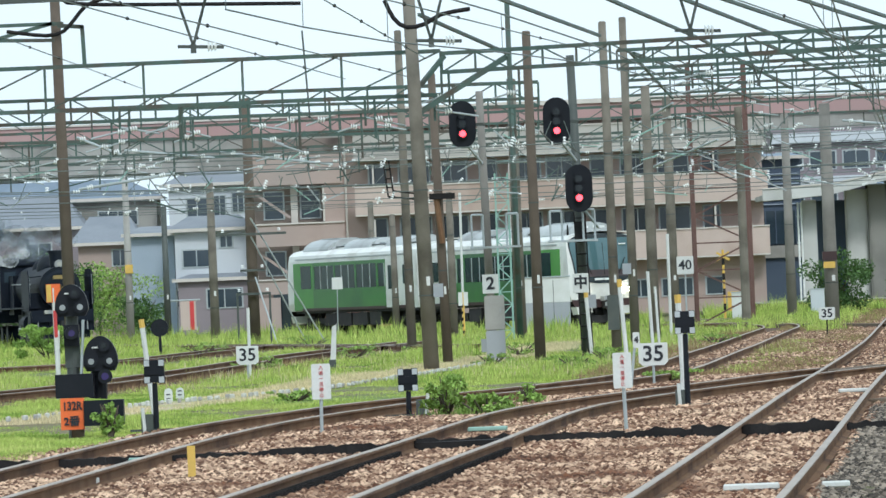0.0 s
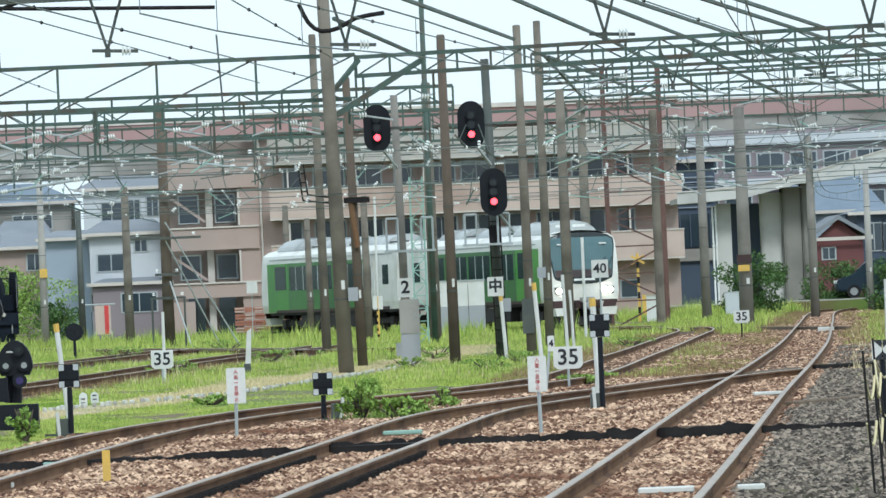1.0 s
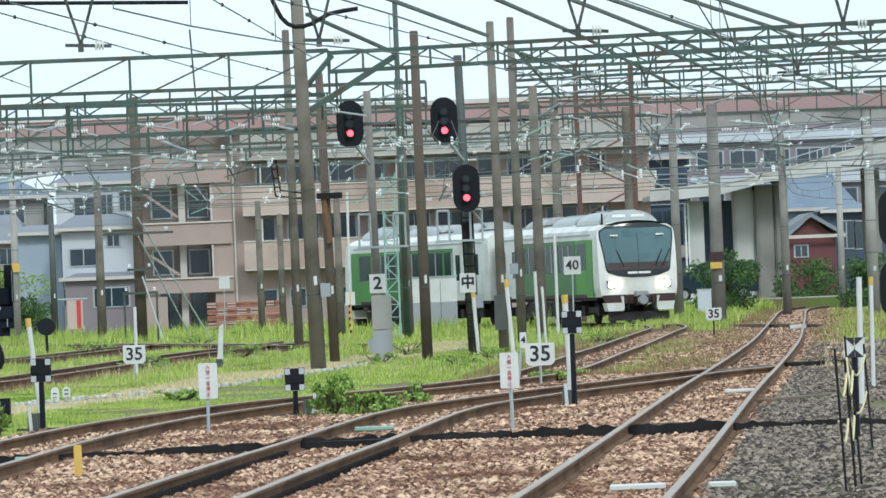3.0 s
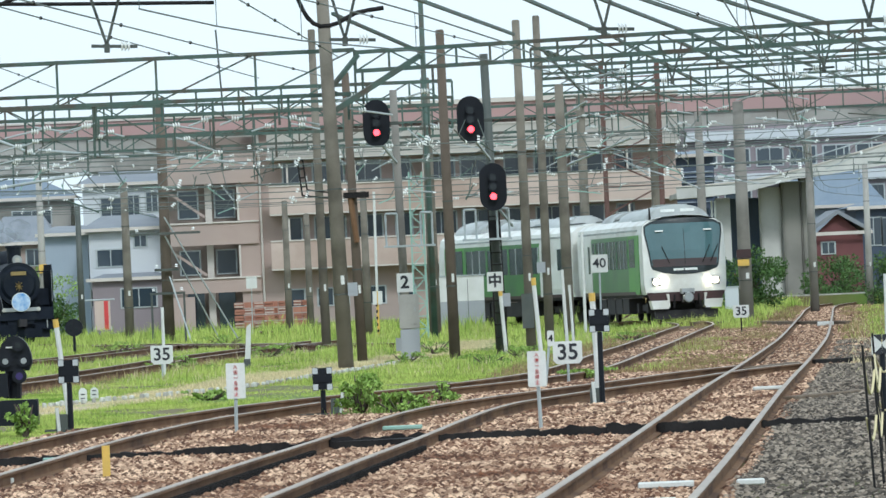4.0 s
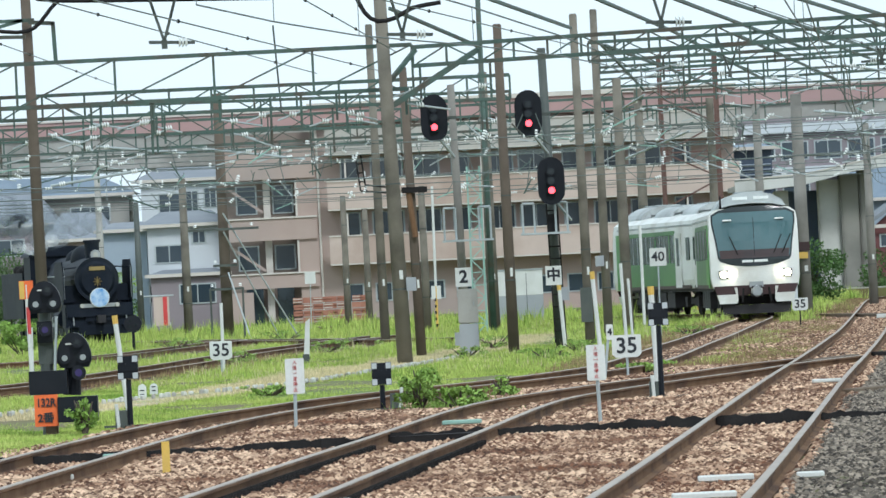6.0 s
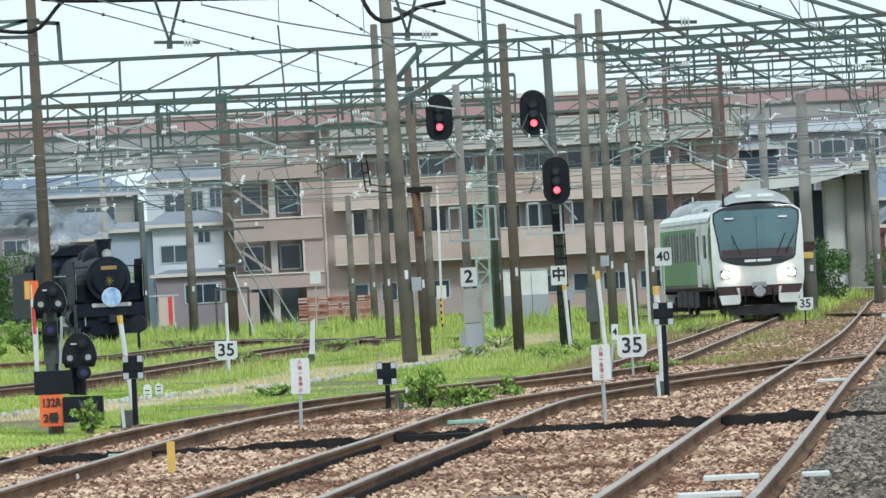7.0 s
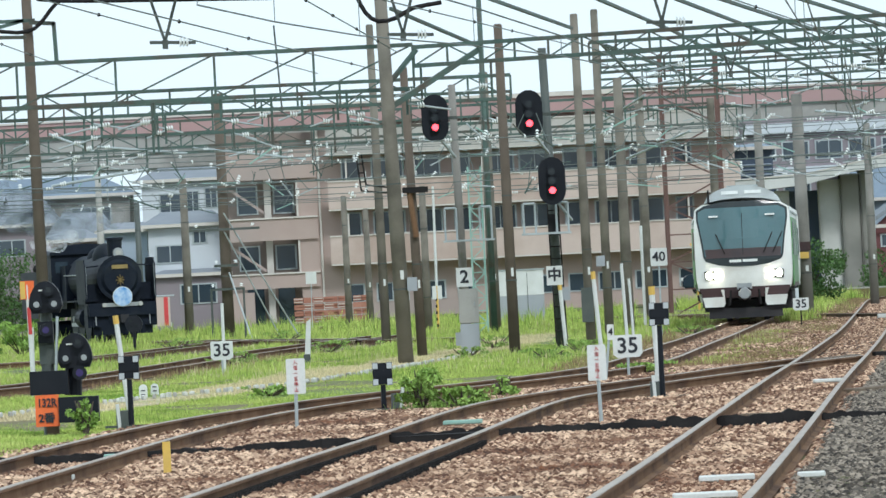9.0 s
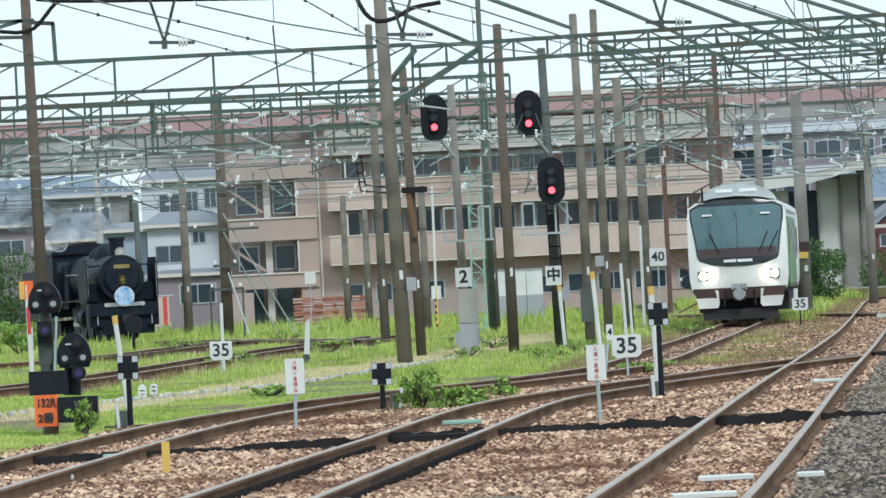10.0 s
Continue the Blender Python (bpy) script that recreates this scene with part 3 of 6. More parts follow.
    part("aerial", one(rod, (-1.0, -h + 1.2, 3.5), (-1.0, -h + 1.2, 4.0), 0.05, 0.03, 6), M_BLACK, car)
    for y in (-5.3, 5.3):
        bogie(car, y)
    part("gangway", one(box, (0, h + 0.1, 2.0), (1.3, 0.5, 2.2)), M_BLACK, car)
    return car


car_front = railcar("white-nosed green railcar with lit headlights on the curve", True)
car_rear = railcar("green railcar with white doors trailing the lit one", False)

# ---- steam locomotive ----
M_LOCO = mat("loco_black", (0.006, 0.010, 0.019), (0.011, 0.016, 0.027), 2, 0.55, bump=0.1, stain=(0.02, 0.025, 0.032), stain_scale=1.2, spec=0.15)
M_BRASS = mat("brass", (0.45, 0.33, 0.14), rough=0.35, metal=0.7, bump=0)
M_HEADBOARD = mat("blue_headboard", (0.06, 0.26, 0.62), (0.62, 0.74, 0.85), 3.2, 0.4, bump=0)
M_LOCOLAMP = mat("loco_lamp", (0.5, 0.5, 0.46), bump=0)
loco = thing("steam_locomotive", "black steam locomotive with smoke deflectors and a round blue headboard", "locomotive")
part("smokebox", one(rod, (0, 0.55, 2.45), (0, 2.6, 2.45), 0.88, 0.88, 28), M_LOCO, loco)
part("smokebox_door", one(rod, (0, 0.42, 2.45), (0, 0.56, 2.45), 0.62, 0.74, 28), M_LOCO, loco)
part("boiler", one(rod, (0, 2.6, 2.45), (0, 8.6, 2.5), 0.84, 0.92, 28), M_LOCO, loco)
bm = B()
for k in range(8):
    rod(bm, (0, 0.38, 2.36), (0.17 * math.cos(k * 0.785), 0.38, 2.36 + 0.2 * math.sin(k * 0.785)), 0.018, n=5)
part("door_emblem", bm, M_BRASS, loco, "gold star emblem")
part("number_plate", one(box, (0, 0.38, 2.88), (0.62, 0.03, 0.15)), M_BRASS, loco, "dull brass plate")
ch = part("chimney", one(rod, (0, 1.45, 3.2), (0, 1.45, 3.98), 0.26, 0.30, 18), M_LOCO, loco)
part("chimney_lip", one(rod, (0, 1.45, 3.92), (0, 1.45, 4.02), 0.35, 0.35, 18), M_LOCO, ch)
hl = part("headlamp", one(rod, (0, 0.6, 3.42), (0, 1.0, 3.42), 0.21, 0.18, 18), M_LOCO, loco)
part("headlamp_rim", one(rod, (0, 0.57, 3.42), (0, 0.6, 3.42), 0.20, 0.20, 18), M_STEEL, hl)
part("headlamp_lens", one(rod, (0, 0.56, 3.42), (0, 0.57, 3.42), 0.11, 0.11, 16), M_LOCOLAMP, hl, "pale lamp glass")
part("steam_dome", one(ball, (0, 3.9, 3.25), 0.52, 1.15, 18), M_LOCO, loco, smooth=True)
part("sand_dome", one(ball, (0, 5.8, 3.25), 0.45, 1.0, 16), M_LOCO, loco, smooth=True)
for s in (-1, 1):
    bm = B()
    v = box(bm, (s * 1.36, 1.5, 2.34), (0.04, 2.3, 1.7))
    bmesh.ops.bevel(bm, geom=[e for e in bm.edges if abs(e.verts[0].co.x - e.verts[1].co.x) > 0.01], offset=0.2, segments=3, affect="EDGES")
    df = part("smoke_deflector", bm, M_LOCO, loco, "tall black smoke deflector plate")
    part("deflector_rim", one(rod, (s * 1.34, 0.42, 1.7), (s * 1.34, 0.42, 2.95), 0.022, n=6), M_STEEL, df)
    part("deflector_stay", one(rod, (s * 1.34, 1.2, 2.9), (s * 0.7, 1.2, 2.95), 0.025, n=6), M_LOCO, df)
    part("running_board", one(box, (s * 1.12, 5.2, 1.62), (0.55, 8.6, 0.07)), M_LOCO, loco)
    part("handrail", one(rod, (s * 0.98, 2.6, 2.62), (s * 1.02, 8.4, 2.66), 0.025, n=6), M_STEEL, loco)
    part("cylinder", one(rod, (s * 1.1, 1.7, 0.95), (s * 1.1, 2.9, 0.95), 0.38, 0.38, 16), M_LOCO, loco)
    for y in (4.6, 6.35, 8.1):
        wh = part("driving_wheel", one(rod, (s * 0.56, y, 0.875), (s * 0.7, y, 0.875), 0.875, 0.875, 28), M_LOCO, loco)
        part("hub", one(rod, (s * 0.7, y, 0.875), (s * 0.76, y, 0.875), 0.16, 0.16, 12), M_STEEL, wh)
    part("side_rod", one(box, (s * 0.8, 6.35, 0.7), (0.06, 3.7, 0.14)), M_STEEL, loco)
    for y in (1.2, 3.0):
        part("leading_wheel", one(rod, (s * 0.5, y, 0.43), (s * 0.62, y, 0.43), 0.43, 0.43, 20), M_LOCO, loco)
    part("marker_lamp", one(rod, (s * 0.70, 0.02, 1.42), (s * 0.70, 0.16, 1.42), 0.085, 0.085, 12), M_LOCOLAMP, loco, "white lamp on the buffer beam")
    part("buffer_step", one(box, (s * 1.05, 0.1, 0.62), (0.4, 0.3, 0.05)), M_LOCO, loco)
    part("step_hanger", one(rod, (s * 1.05, 0.15, 0.62), (s * 1.05, 0.2, 1.2), 0.025, n=6), M_STEEL, loco)
part("front_valance", one(box, (0, 0.75, 1.0), (2.7, 0.9, 0.85)), M_LOCO, loco)
part("front_apron", one(box, (0, 1.1, 1.85), (2.6, 0.1, 0.8)), M_LOCO, loco)
part("buffer_beam", one(box, (0, 0.2, 1.2), (2.62, 0.14, 0.42)), M_LOCO, loco)
part("lamp_bar", one(box, (0, 0.12, 1.42), (1.3, 0.06, 0.15)), M_STEEL, loco)
part("front_deck", one(box, (0, 0.75, 1.45), (2.66, 1.1, 0.08)), M_LOCO, loco)
part("frame", one(box, (0, 5.2, 1.05), (1.1, 10.0, 0.8)), M_LOCO, loco)
part("firebox", one(box, (0, 8.9, 2.2), (2.0, 1.6, 1.7)), M_LOCO, loco)
part("pilot", one(box, (0, 0.25, 0.55), (2.3, 0.1, 0.55)), M_LOCO, loco)
part("coupler", one(box, (0, -0.1, 0.88), (0.3, 0.6, 0.3)), M_UNDER, loco)
hb = part("headboard", one(rod, (0, -0.02, 1.72), (0, 0.03, 1.72), 0.36, 0.36, 28), M_HEADBOARD, loco, "round blue and white headboard")
part("headboard_rim", one(rod, (0, 0.0, 1.72), (0, 0.04, 1.72), 0.385, 0.385, 28), M_PORC, hb)
part("cab", one(box, (0, 10.4, 2.55), (2.75, 1.9, 2.1)), M_LOCO, loco)
bm = B()
prism(bm, [(1.45 * math.cos(radians(a)), 3.5 + 0.42 * math.sin(radians(a))) for a in range(0, 181, 15)], 9.3, 11.8)
part("cab_roof", bm, M_LOCO, loco)
for s in (-1, 1):
    part("cab_window", one(box, (s * 0.95, 9.44, 3.0), (0.5, 0.03, 0.45)), M_WINDOW, loco)
tender = part("tender", one(box, (0, 15.2, 1.95), (2.75, 6.4, 1.9)), M_LOCO, loco, "black coal tender")
for y in (13.0, 14.8, 16.4, 18.0):
    part("tender_wheel", one(rod, (-0.7, y, 0.43), (0.7, y, 0.43), 0.43, 0.43, 16), M_LOCO, tender)
coal = B()
for k in range(40):
    ball(coal, (random.uniform(-1.1, 1.1), random.uniform(12.6, 17), 2.9 + random.uniform(0, 0.2)), 0.25, 0.8, 6)
part("coal", coal, M_BLACK, tender)

def smoke_material(name, colour, most):
    """Thin smoke with torn gaps."""
    m = bpy.data.materials.new(name)
    m.use_nodes = True
    n, l = m.node_tree.nodes, m.node_tree.links
    p = n["Principled BSDF"]
    p.inputs["Base Color"].default_value, p.inputs["Roughness"].default_value = (*colour, 1), 1.0
    p.inputs["Specular IOR Level"].default_value = 0
    co, tex, mr = n.new("ShaderNodeTexCoord"), n.new("ShaderNodeTexNoise"), n.new("ShaderNodeMapRange")
    tex.inputs["Scale"].default_value, tex.inputs["Detail"].default_value = 1.3, 5
    mr.inputs[1].default_value, mr.inputs[2].default_value, mr.inputs[3].default_value, mr.inputs[4].default_value = 0.42, 0.72, 0.0, most
    l.new(co.outputs["Object"], tex.inputs[0])
    l.new(tex.outputs[0], mr.inputs[0])
    l.new(mr.outputs[0], p.inputs["Alpha"])
    return m


M_SMOKE = smoke_material("thin_grey_smoke", (0.27, 0.31, 0.35), 0.42)
M_STEAM = smoke_material("white_steam", (0.85, 0.87, 0.88), 0.5)


def smoke_cloud(label, n, spread, start, grow, material):
    root = thing("smoke_cloud", label, "smoke")
    rg = random.Random(n)
    for k in range(n):
        f = (k + 0.5) / n
        c = (rg.gauss(0, 0.2 + 0.4 * f) + spread[0] * f, rg.gauss(0, 1.2), rg.gauss(0, 0.15 + 0.35 * f) + spread[1] * f)
        bm = B()
        bmesh.ops.create_icosphere(bm, subdivisions=3, radius=start + grow * f * rg.uniform(0.7, 1.2))
        for v in bm.verts:
            v.co *= 1 + 0.35 * noise.noise(v.co * 1.1 + Vector((k, 0, 0))) + 0.15 * noise.noise(v.co * 3 + Vector((k, 7, 0)))
            v.co.z *= 0.7
            v.co += Vector(c)
        part("puff", bm, material, root, smooth=True)
    return root


smoke = smoke_cloud("thin grey smoke drifting over the steam locomotive", 15, (-4.6, 1.0), 0.45, 0.75, M_SMOKE)
steam = smoke_cloud("small white steam plume behind the dome", 5, (-0.8, 0.25), 0.25, 0.25, M_STEAM)


# ---- stones and weeds ----
RNG = np.random.default_rng(7)
VIEW = TRACK_C[:np.argmax(TRACK_C[:, 1] > 211)]


def track_x(line, y):
    return np.interp(y, line[:, 1], line[:, 0])


def stones(name, n, y0, y1, x_of, r0, r1, material, label, hump=0.0):
    """Loose broken stones, each a sharp ridged lump bedded in the ballast."""
    y = y0 + (y1 - y0) * RNG.random(n)
    lo, hi = x_of(y)
    x = lo + (hi - lo) * RNG.random(n)
    keep = hi > lo
    for ln, top in ((TRACK_A, 400), (TRACK_B, 105), (TRACK_C, 211)):
        for d in (-0.5665, 0.5665):
            rx = track_x(offset(ln, d), y)
            keep &= (np.abs(x - rx) > 0.085) | (y > top)
    x, y = x[keep], y[keep]
    n = len(x)
    base = np.array([(1, 0, -0.2), (-1, 0, -0.2), (0, 1, -0.2), (0, -1, -0.2), (0.3, 0, 0.9), (-0.3, 0, 0.9)], float)
    r = (r0 + (r1 - r0) * RNG.random(n) ** 2)[:, None, None]
    v = base[None] * (0.6 + 0.7 * RNG.random((n, 6, 1))) + 0.35 * (RNG.random((n, 6, 3)) - 0.5)
    v *= r * np.array([1.2, 1.2, 0.62])
    a = RNG.random(n) * 6.283
    c, s = np.cos(a)[:, None], np.sin(a)[:, None]
    vx, vy = v[..., 0] * c - v[..., 1] * s, v[..., 0] * s + v[..., 1] * c
    z = -0.148 + 0.045 * (RNG.random(n) - 0.5) + hump * np.sin(x * 1.7) * np.sin(y * 0.6)
    pts = np.stack([vx + x[:, None], vy + y[:, None], v[..., 2] + z[:, None]], 2).reshape(-1, 3)
    f = np.array([(0, 2, 4), (2, 1, 5), (2, 5, 4), (1, 3, 5), (3, 0, 4), (3, 4, 5)])
    faces = (f[None] + 6 * np.arange(n)[:, None, None]).reshape(-1, 3)
    soup(name, pts, faces, material, label=label, category="gravel")


stones("ballast_stones", 140000, 39, 72, lambda y: (np.maximum(-0.085 * y - 0.5, track_x(TRACK_C, y) - 1.9), track_x(TRACK_A, y) + 0.75), 0.013, 0.040, M_STONE,
       "rust-stained loose ballast stones between the rails", 0.02)
stones("ballast_stones", 72000, 72, 112, lambda y: (np.maximum(-0.08 * y, track_x(TRACK_C, y) - 1.6), track_x(TRACK_A, y) + 0.8), 0.02, 0.046, M_STONE,
       "rust-stained loose ballast stones further along the tracks", 0.02)
stones("grey_ballast_stones", 54000, 39, 80, lambda y: (track_x(TRACK_A, y) + 0.7, np.minimum(0.095 * y + 1.2, 6.3 + 0 * y)), 0.013, 0.040, M_GREYSTONE, "clean grey loose ballast stones beside the track", 0.03)
stones("ballast_stones", 22000, 112, 200, lambda y: (track_x(TRACK_C, y) - 1.4, track_x(TRACK_A, y) + 1.6), 0.02, 0.042, M_STONE, "stained loose ballast stones between distant tracks")

stones("grey_ballast_stones", 26000, 80, 150, lambda y: (track_x(TRACK_A, y) + 0.8, track_x(TRACK_A, y) + 4.6), 0.02, 0.042, M_GREYSTONE, "dirty grey ballast stones beside the distant track", 0.02)

stones("ballast_stones", 12000, 200, 300, lambda y: (track_x(TRACK_A, y) - 1.9, track_x(TRACK_A, y) + 1.9), 0.03, 0.055, M_STONE, "stained loose ballast stones on the distant straight track")

PATH = smooth_line([(-6.5, 96), (-4.3, 110), (-1.9, 131), (0.2, 152), (1.3, 166), (2.2, 185)])


M_PATH = mat("pale_trodden_earth", (0.50, 0.42, 0.28), (0.42, 0.35, 0.22), 0.8, 0.95, bump=0.5, fine=8, stain=(0.30, 0.32, 0.12), stain_scale=0.5)
bm = B()
sweep(bm, PATH, [(-1.0, -0.24), (-0.75, -0.165), (0.0, -0.155), (0.75, -0.165), (1.0, -0.24)])
tagged(part("footpath", bm, M_PATH), "trodden pale earth footpath through the grass", "path", kind="structure")


def grass(name, n, y0, y1, x_of, h0, h1, w, material, label, ban=(), only=None, blades=4):
    y = y0 + (y1 - y0) * RNG.random(n)
    lo, hi = x_of(y)
    x = lo + (hi - lo) * RNG.random(n)
    keep = hi > lo
    for ln, half, a, b in ban:
        keep &= (np.abs(x - track_x(ln, y)) > half * (0.8 + 0.4 * RNG.random(n))) | (y < a) | (y > b)
    if only is not None:
        ln, half = only
        keep &= np.abs(x - track_x(ln, y)) < half * (0.5 + 0.5 * RNG.random(n))
    # uneven growth
    patch = np.array([noise.noise((a * 0.5, b * 0.12, 3)) + 0.5 * noise.noise((a * 1.7, b * 0.4, 9)) for a, b in zip(x, y)])
    keep &= patch > -0.35
    x, y, patch = x[keep], y[keep], patch[keep]
    n = len(x)
    m = blades
    h = ((h0 + (h1 - h0) * RNG.random(n)) * (0.55 + 1.3 * np.clip(patch + 0.2, 0, 1)))[:, None] * (0.6 + 0.5 * RNG.random((n, m)))
    bx, by = x[:, None] + 0.09 * RNG.standard_normal((n, m)), y[:, None] + 0.09 * RNG.standard_normal((n, m))
    a = RNG.random((n, m)) * 6.283
    dx, dy = np.cos(a) * w / 2, np.sin(a) * w / 2
    lean = 0.4 * h
    tx, ty = bx + lean * RNG.standard_normal((n, m)) * 0.6, by + lean * RNG.standard_normal((n, m)) * 0.6
    z0 = -0.2
    p = np.stack([np.stack([bx - dx, by - dy, 0 * h + z0], 2), np.stack([bx + dx, by + dy, 0 * h + z0], 2), np.stack([tx, ty, z0 + h], 2)], 2).reshape(-1, 3)
    soup(name, p, np.arange(3 * n * m).reshape(-1, 3), material, label=label, category="grass")


WEDGE = lambda y: (-0.083 * y - 0.8, np.minimum(0.092 * y + 0.8, track_x(TRACK_A, y) - 1.5))
LEFT = lambda y: (-0.083 * y - 0.8, track_x(TRACK_C, y) - 1.3)
SHORT = [(TRACK_A, 2.2, 0, 330), (TRACK_B, 1.6, 0, 106), (VIEW, 1.45, 0, 108), (VIEW, 0.9, 108, 215), (TRACK_E, 1.1, 90, 210), (TRACK_F, 1.0, 160, 220), (PATH, 0.95, 90, 190)]
TALL = SHORT[:3] + [(VIEW, 2.2, 108, 215), (TRACK_E, 2.2, 90, 210), (TRACK_F, 1.8, 160, 220), (PATH, 1.6, 90, 190)]
grass("grass", 60000, 60, 118, LEFT, 0.03, 0.10, 0.020, M_GRASS, "short lush green grass beside the curving track", SHORT)
grass("grass", 60000, 112, 170, WEDGE, 0.04, 0.13, 0.026, M_GRASS, "short green grass round the signal posts", SHORT)
grass("grass", 14000, 118, 170, WEDGE, 0.08, 0.27, 0.024, M_GRASS, "taller green weeds round the signal posts", TALL)
grass("grass", 46000, 168, 262, WEDGE, 0.07, 0.27, 0.034, M_GRASS, "tall green weeds before the apartment building", TALL)
grass("grass", 14000, 225, 300, lambda y: (-0.09 * y, 0.03 * y), 0.2, 0.6, 0.05, M_GRASS, "high weeds before the houses")
grass("grass", 11000, 150, 330, lambda y: (track_x(TRACK_A, y) + 1.6, 0.1 * y + 4), 0.06, 0.24, 0.04, M_GRASS, "green weeds beside the distant track")
grass("grass", 7000, 195, 285, lambda y: (track_x(TRACK_A, y) - 6.0, track_x(TRACK_A, y) - 1.8), 0.12, 0.4, 0.06, M_GRASS, "green weeds between the distant tracks", SHORT)
grass("dry_grass", 26000, 92, 190, lambda y: (track_x(PATH, y) - 1.1, track_x(PATH, y) + 1.1), 0.04, 0.13, 0.035, M_DRYGRASS, "trodden pale dry grass on a footpath", only=(PATH, 1.15))
grass("dry_grass", 4000, 120, 260, WEDGE, 0.08, 0.30, 0.02, M_DRYGRASS, "pale dry stalks among green weeds", SHORT)
grass("dry_grass", 7000, 100, 220, lambda y: (track_x(TRACK_A, y) + 1.2, 0.1 * y + 2), 0.03, 0.14, 0.035, M_DRYGRASS, "pale dry grass beside the track")
grass("dead_grass", 16000, 108, 200, lambda y: (track_x(TRACK_C, y) + 0.7, track_x(TRACK_A, y) - 0.9), 0.03, 0.12, 0.035, M_DEADGRASS, "brown dead weeds between the tracks")
grass("dead_grass", 9000, 200, 292, lambda y: (track_x(TRACK_A, y) - 4.0, track_x(TRACK_A, y) - 0.9), 0.03, 0.2, 0.05, M_DEADGRASS, "brown dead weeds beside the distant track")
grass("dead_grass", 6000, 150, 292, lambda y: (track_x(TRACK_A, y) + 0.9, track_x(TRACK_A, y) + 4.5), 0.03, 0.2, 0.05, M_DEADGRASS, "brown dead weeds beyond the straight track")
grass("dead_grass", 9000, 100, 215, lambda y: (-0.08 * y, -0.02 * y), 0.05, 0.2, 0.03, M_DEADGRASS, "brown dead weeds along the sidings", only=(TRACK_E, 2.0))
grass("dead_grass", 5000, 112, 200, lambda y: (track_x(TRACK_C, y) - 1.9, track_x(TRACK_C, y) - 0.7), 0.04, 0.22, 0.03, M_DEADGRASS, "brown dead weeds along the curving track")


def leaf_cloud(blobs, n, size):
    """Leaf quads scattered over lumpy blobs (centre, radii)."""
    per = max(1, n // len(blobs))
    pts, faces = [], []
    for c, r in blobs:
        d = RNG.standard_normal((per, 3))
        d /= np.linalg.norm(d, axis=1)[:, None]
        p = np.array(c) + d * np.array(r) * (0.55 + 0.5 * RNG.random((per, 1)))
        for q in p:
            u = RNG.standard_normal(3)
            u /= np.linalg.norm(u)
            v = np.cross(u, RNG.standard_normal(3))
            v /= np.linalg.norm(v) + 1e-6
            s = size * (0.6 + 0.8 * RNG.random())
            k = len(pts)
            pts += [tuple(q - u * s), tuple(q + v * s * 0.5), tuple(q + u * s), tuple(q - v * s * 0.5)]
            faces.append((k, k + 1, k + 2, k + 3))
    return pts, faces


def bush(label, x, y, w, h, n, size, material, tree=False):
    root = thing("tree" if tree else "shrub", label, "tree" if tree else "shrub", (x, y, -0.2))
    bm = B()
    if tree:
        rod(bm, (0, 0, 0), (0, 0, h * 0.55), 0.09, 0.05, 8)
    for k in range(9):
        a = k * 2.4
        rod(bm, (0, 0, h * 0.3 if tree else 0), (w * 0.4 * math.cos(a), w * 0.4 * math.sin(a), h * RNG.uniform(0.55, 0.95)), 0.03, 0.008, 5)
    part("trunk" if tree else "stem", bm, M_BARK, root)
    lo = 0.02 if tree else 0.1
    n, size = (n * 2, size * 0.72) if tree else (n, size)
    blobs = [((w * 0.42 * RNG.standard_normal() * 0.7, w * 0.3 * RNG.standard_normal(), h * RNG.uniform(lo + 0.1, 0.9)), (w * (0.24 if tree else 0.13), w * 0.2, h * (0.17 if tree else 0.11))) for _ in range(26 if tree else 20)]
    pts, faces = leaf_cloud(blobs, n, size)
    ob = soup("crown" if tree else "leaves", pts, faces, material, kind="")
    ob.parent = root
    return root


bush("leafy green shrub growing between the rails", -0.42, 84.6, 0.62, 0.62, 1300, 0.034, M_LEAF)
bush("leafy green shrub growing beside the track", 0.12, 84.2, 0.8, 0.36, 1300, 0.034, M_LEAF)
bush("low leafy weed by the track", 0.75, 92, 0.35, 0.35, 300, 0.03, M_LEAF)
bush("small leafy weed before the signal box", -4.75, 80.5, 0.3, 0.5, 500, 0.035, M_LEAF)
bush("leafy weed clump on the verge", 3.3, 106, 0.9, 0.26, 600, 0.035, M_LEAF)
grass("grass", 110, 83.8, 85.6, lambda y: (-0.8 + 0.1 * np.sin(9 * y), 0.6 + 0.3 * np.sin(5 * y)), 0.08, 0.26, 0.022, M_LEAF, "green weeds growing round the shrubs")
bush("leafy weed clump by the lineside post", -3.0, 104, 0.7, 0.2, 400, 0.035, M_LEAF)

bush("low green thicket beside the siding", -14.1, 206, 1.9, 1.3, 2600, 0.06, M_LEAF)
bush("dark green tree behind the siding", -24.4, 318, 3.6, 4.4, 3800, 0.11, M_DARKLEAF, tree=True)
for x, y, w, h in ((-5.2, 150, 1.1, 0.5), (-3.3, 172, 1.2, 0.5), (0.4, 141, 0.8, 0.4), (2.1, 132, 0.9, 0.4), (3.0, 141, 0.9, 0.45), (1.2, 160, 1.0, 0.5), (-8.8, 200, 1.4, 0.6), (-5.6, 215, 1.5, 0.6), (6.6, 170, 0.9, 0.4)):
    bush("leafy weed clump in the grass", x, y, w, h * 0.8, 700, 0.03, M_LEAF)

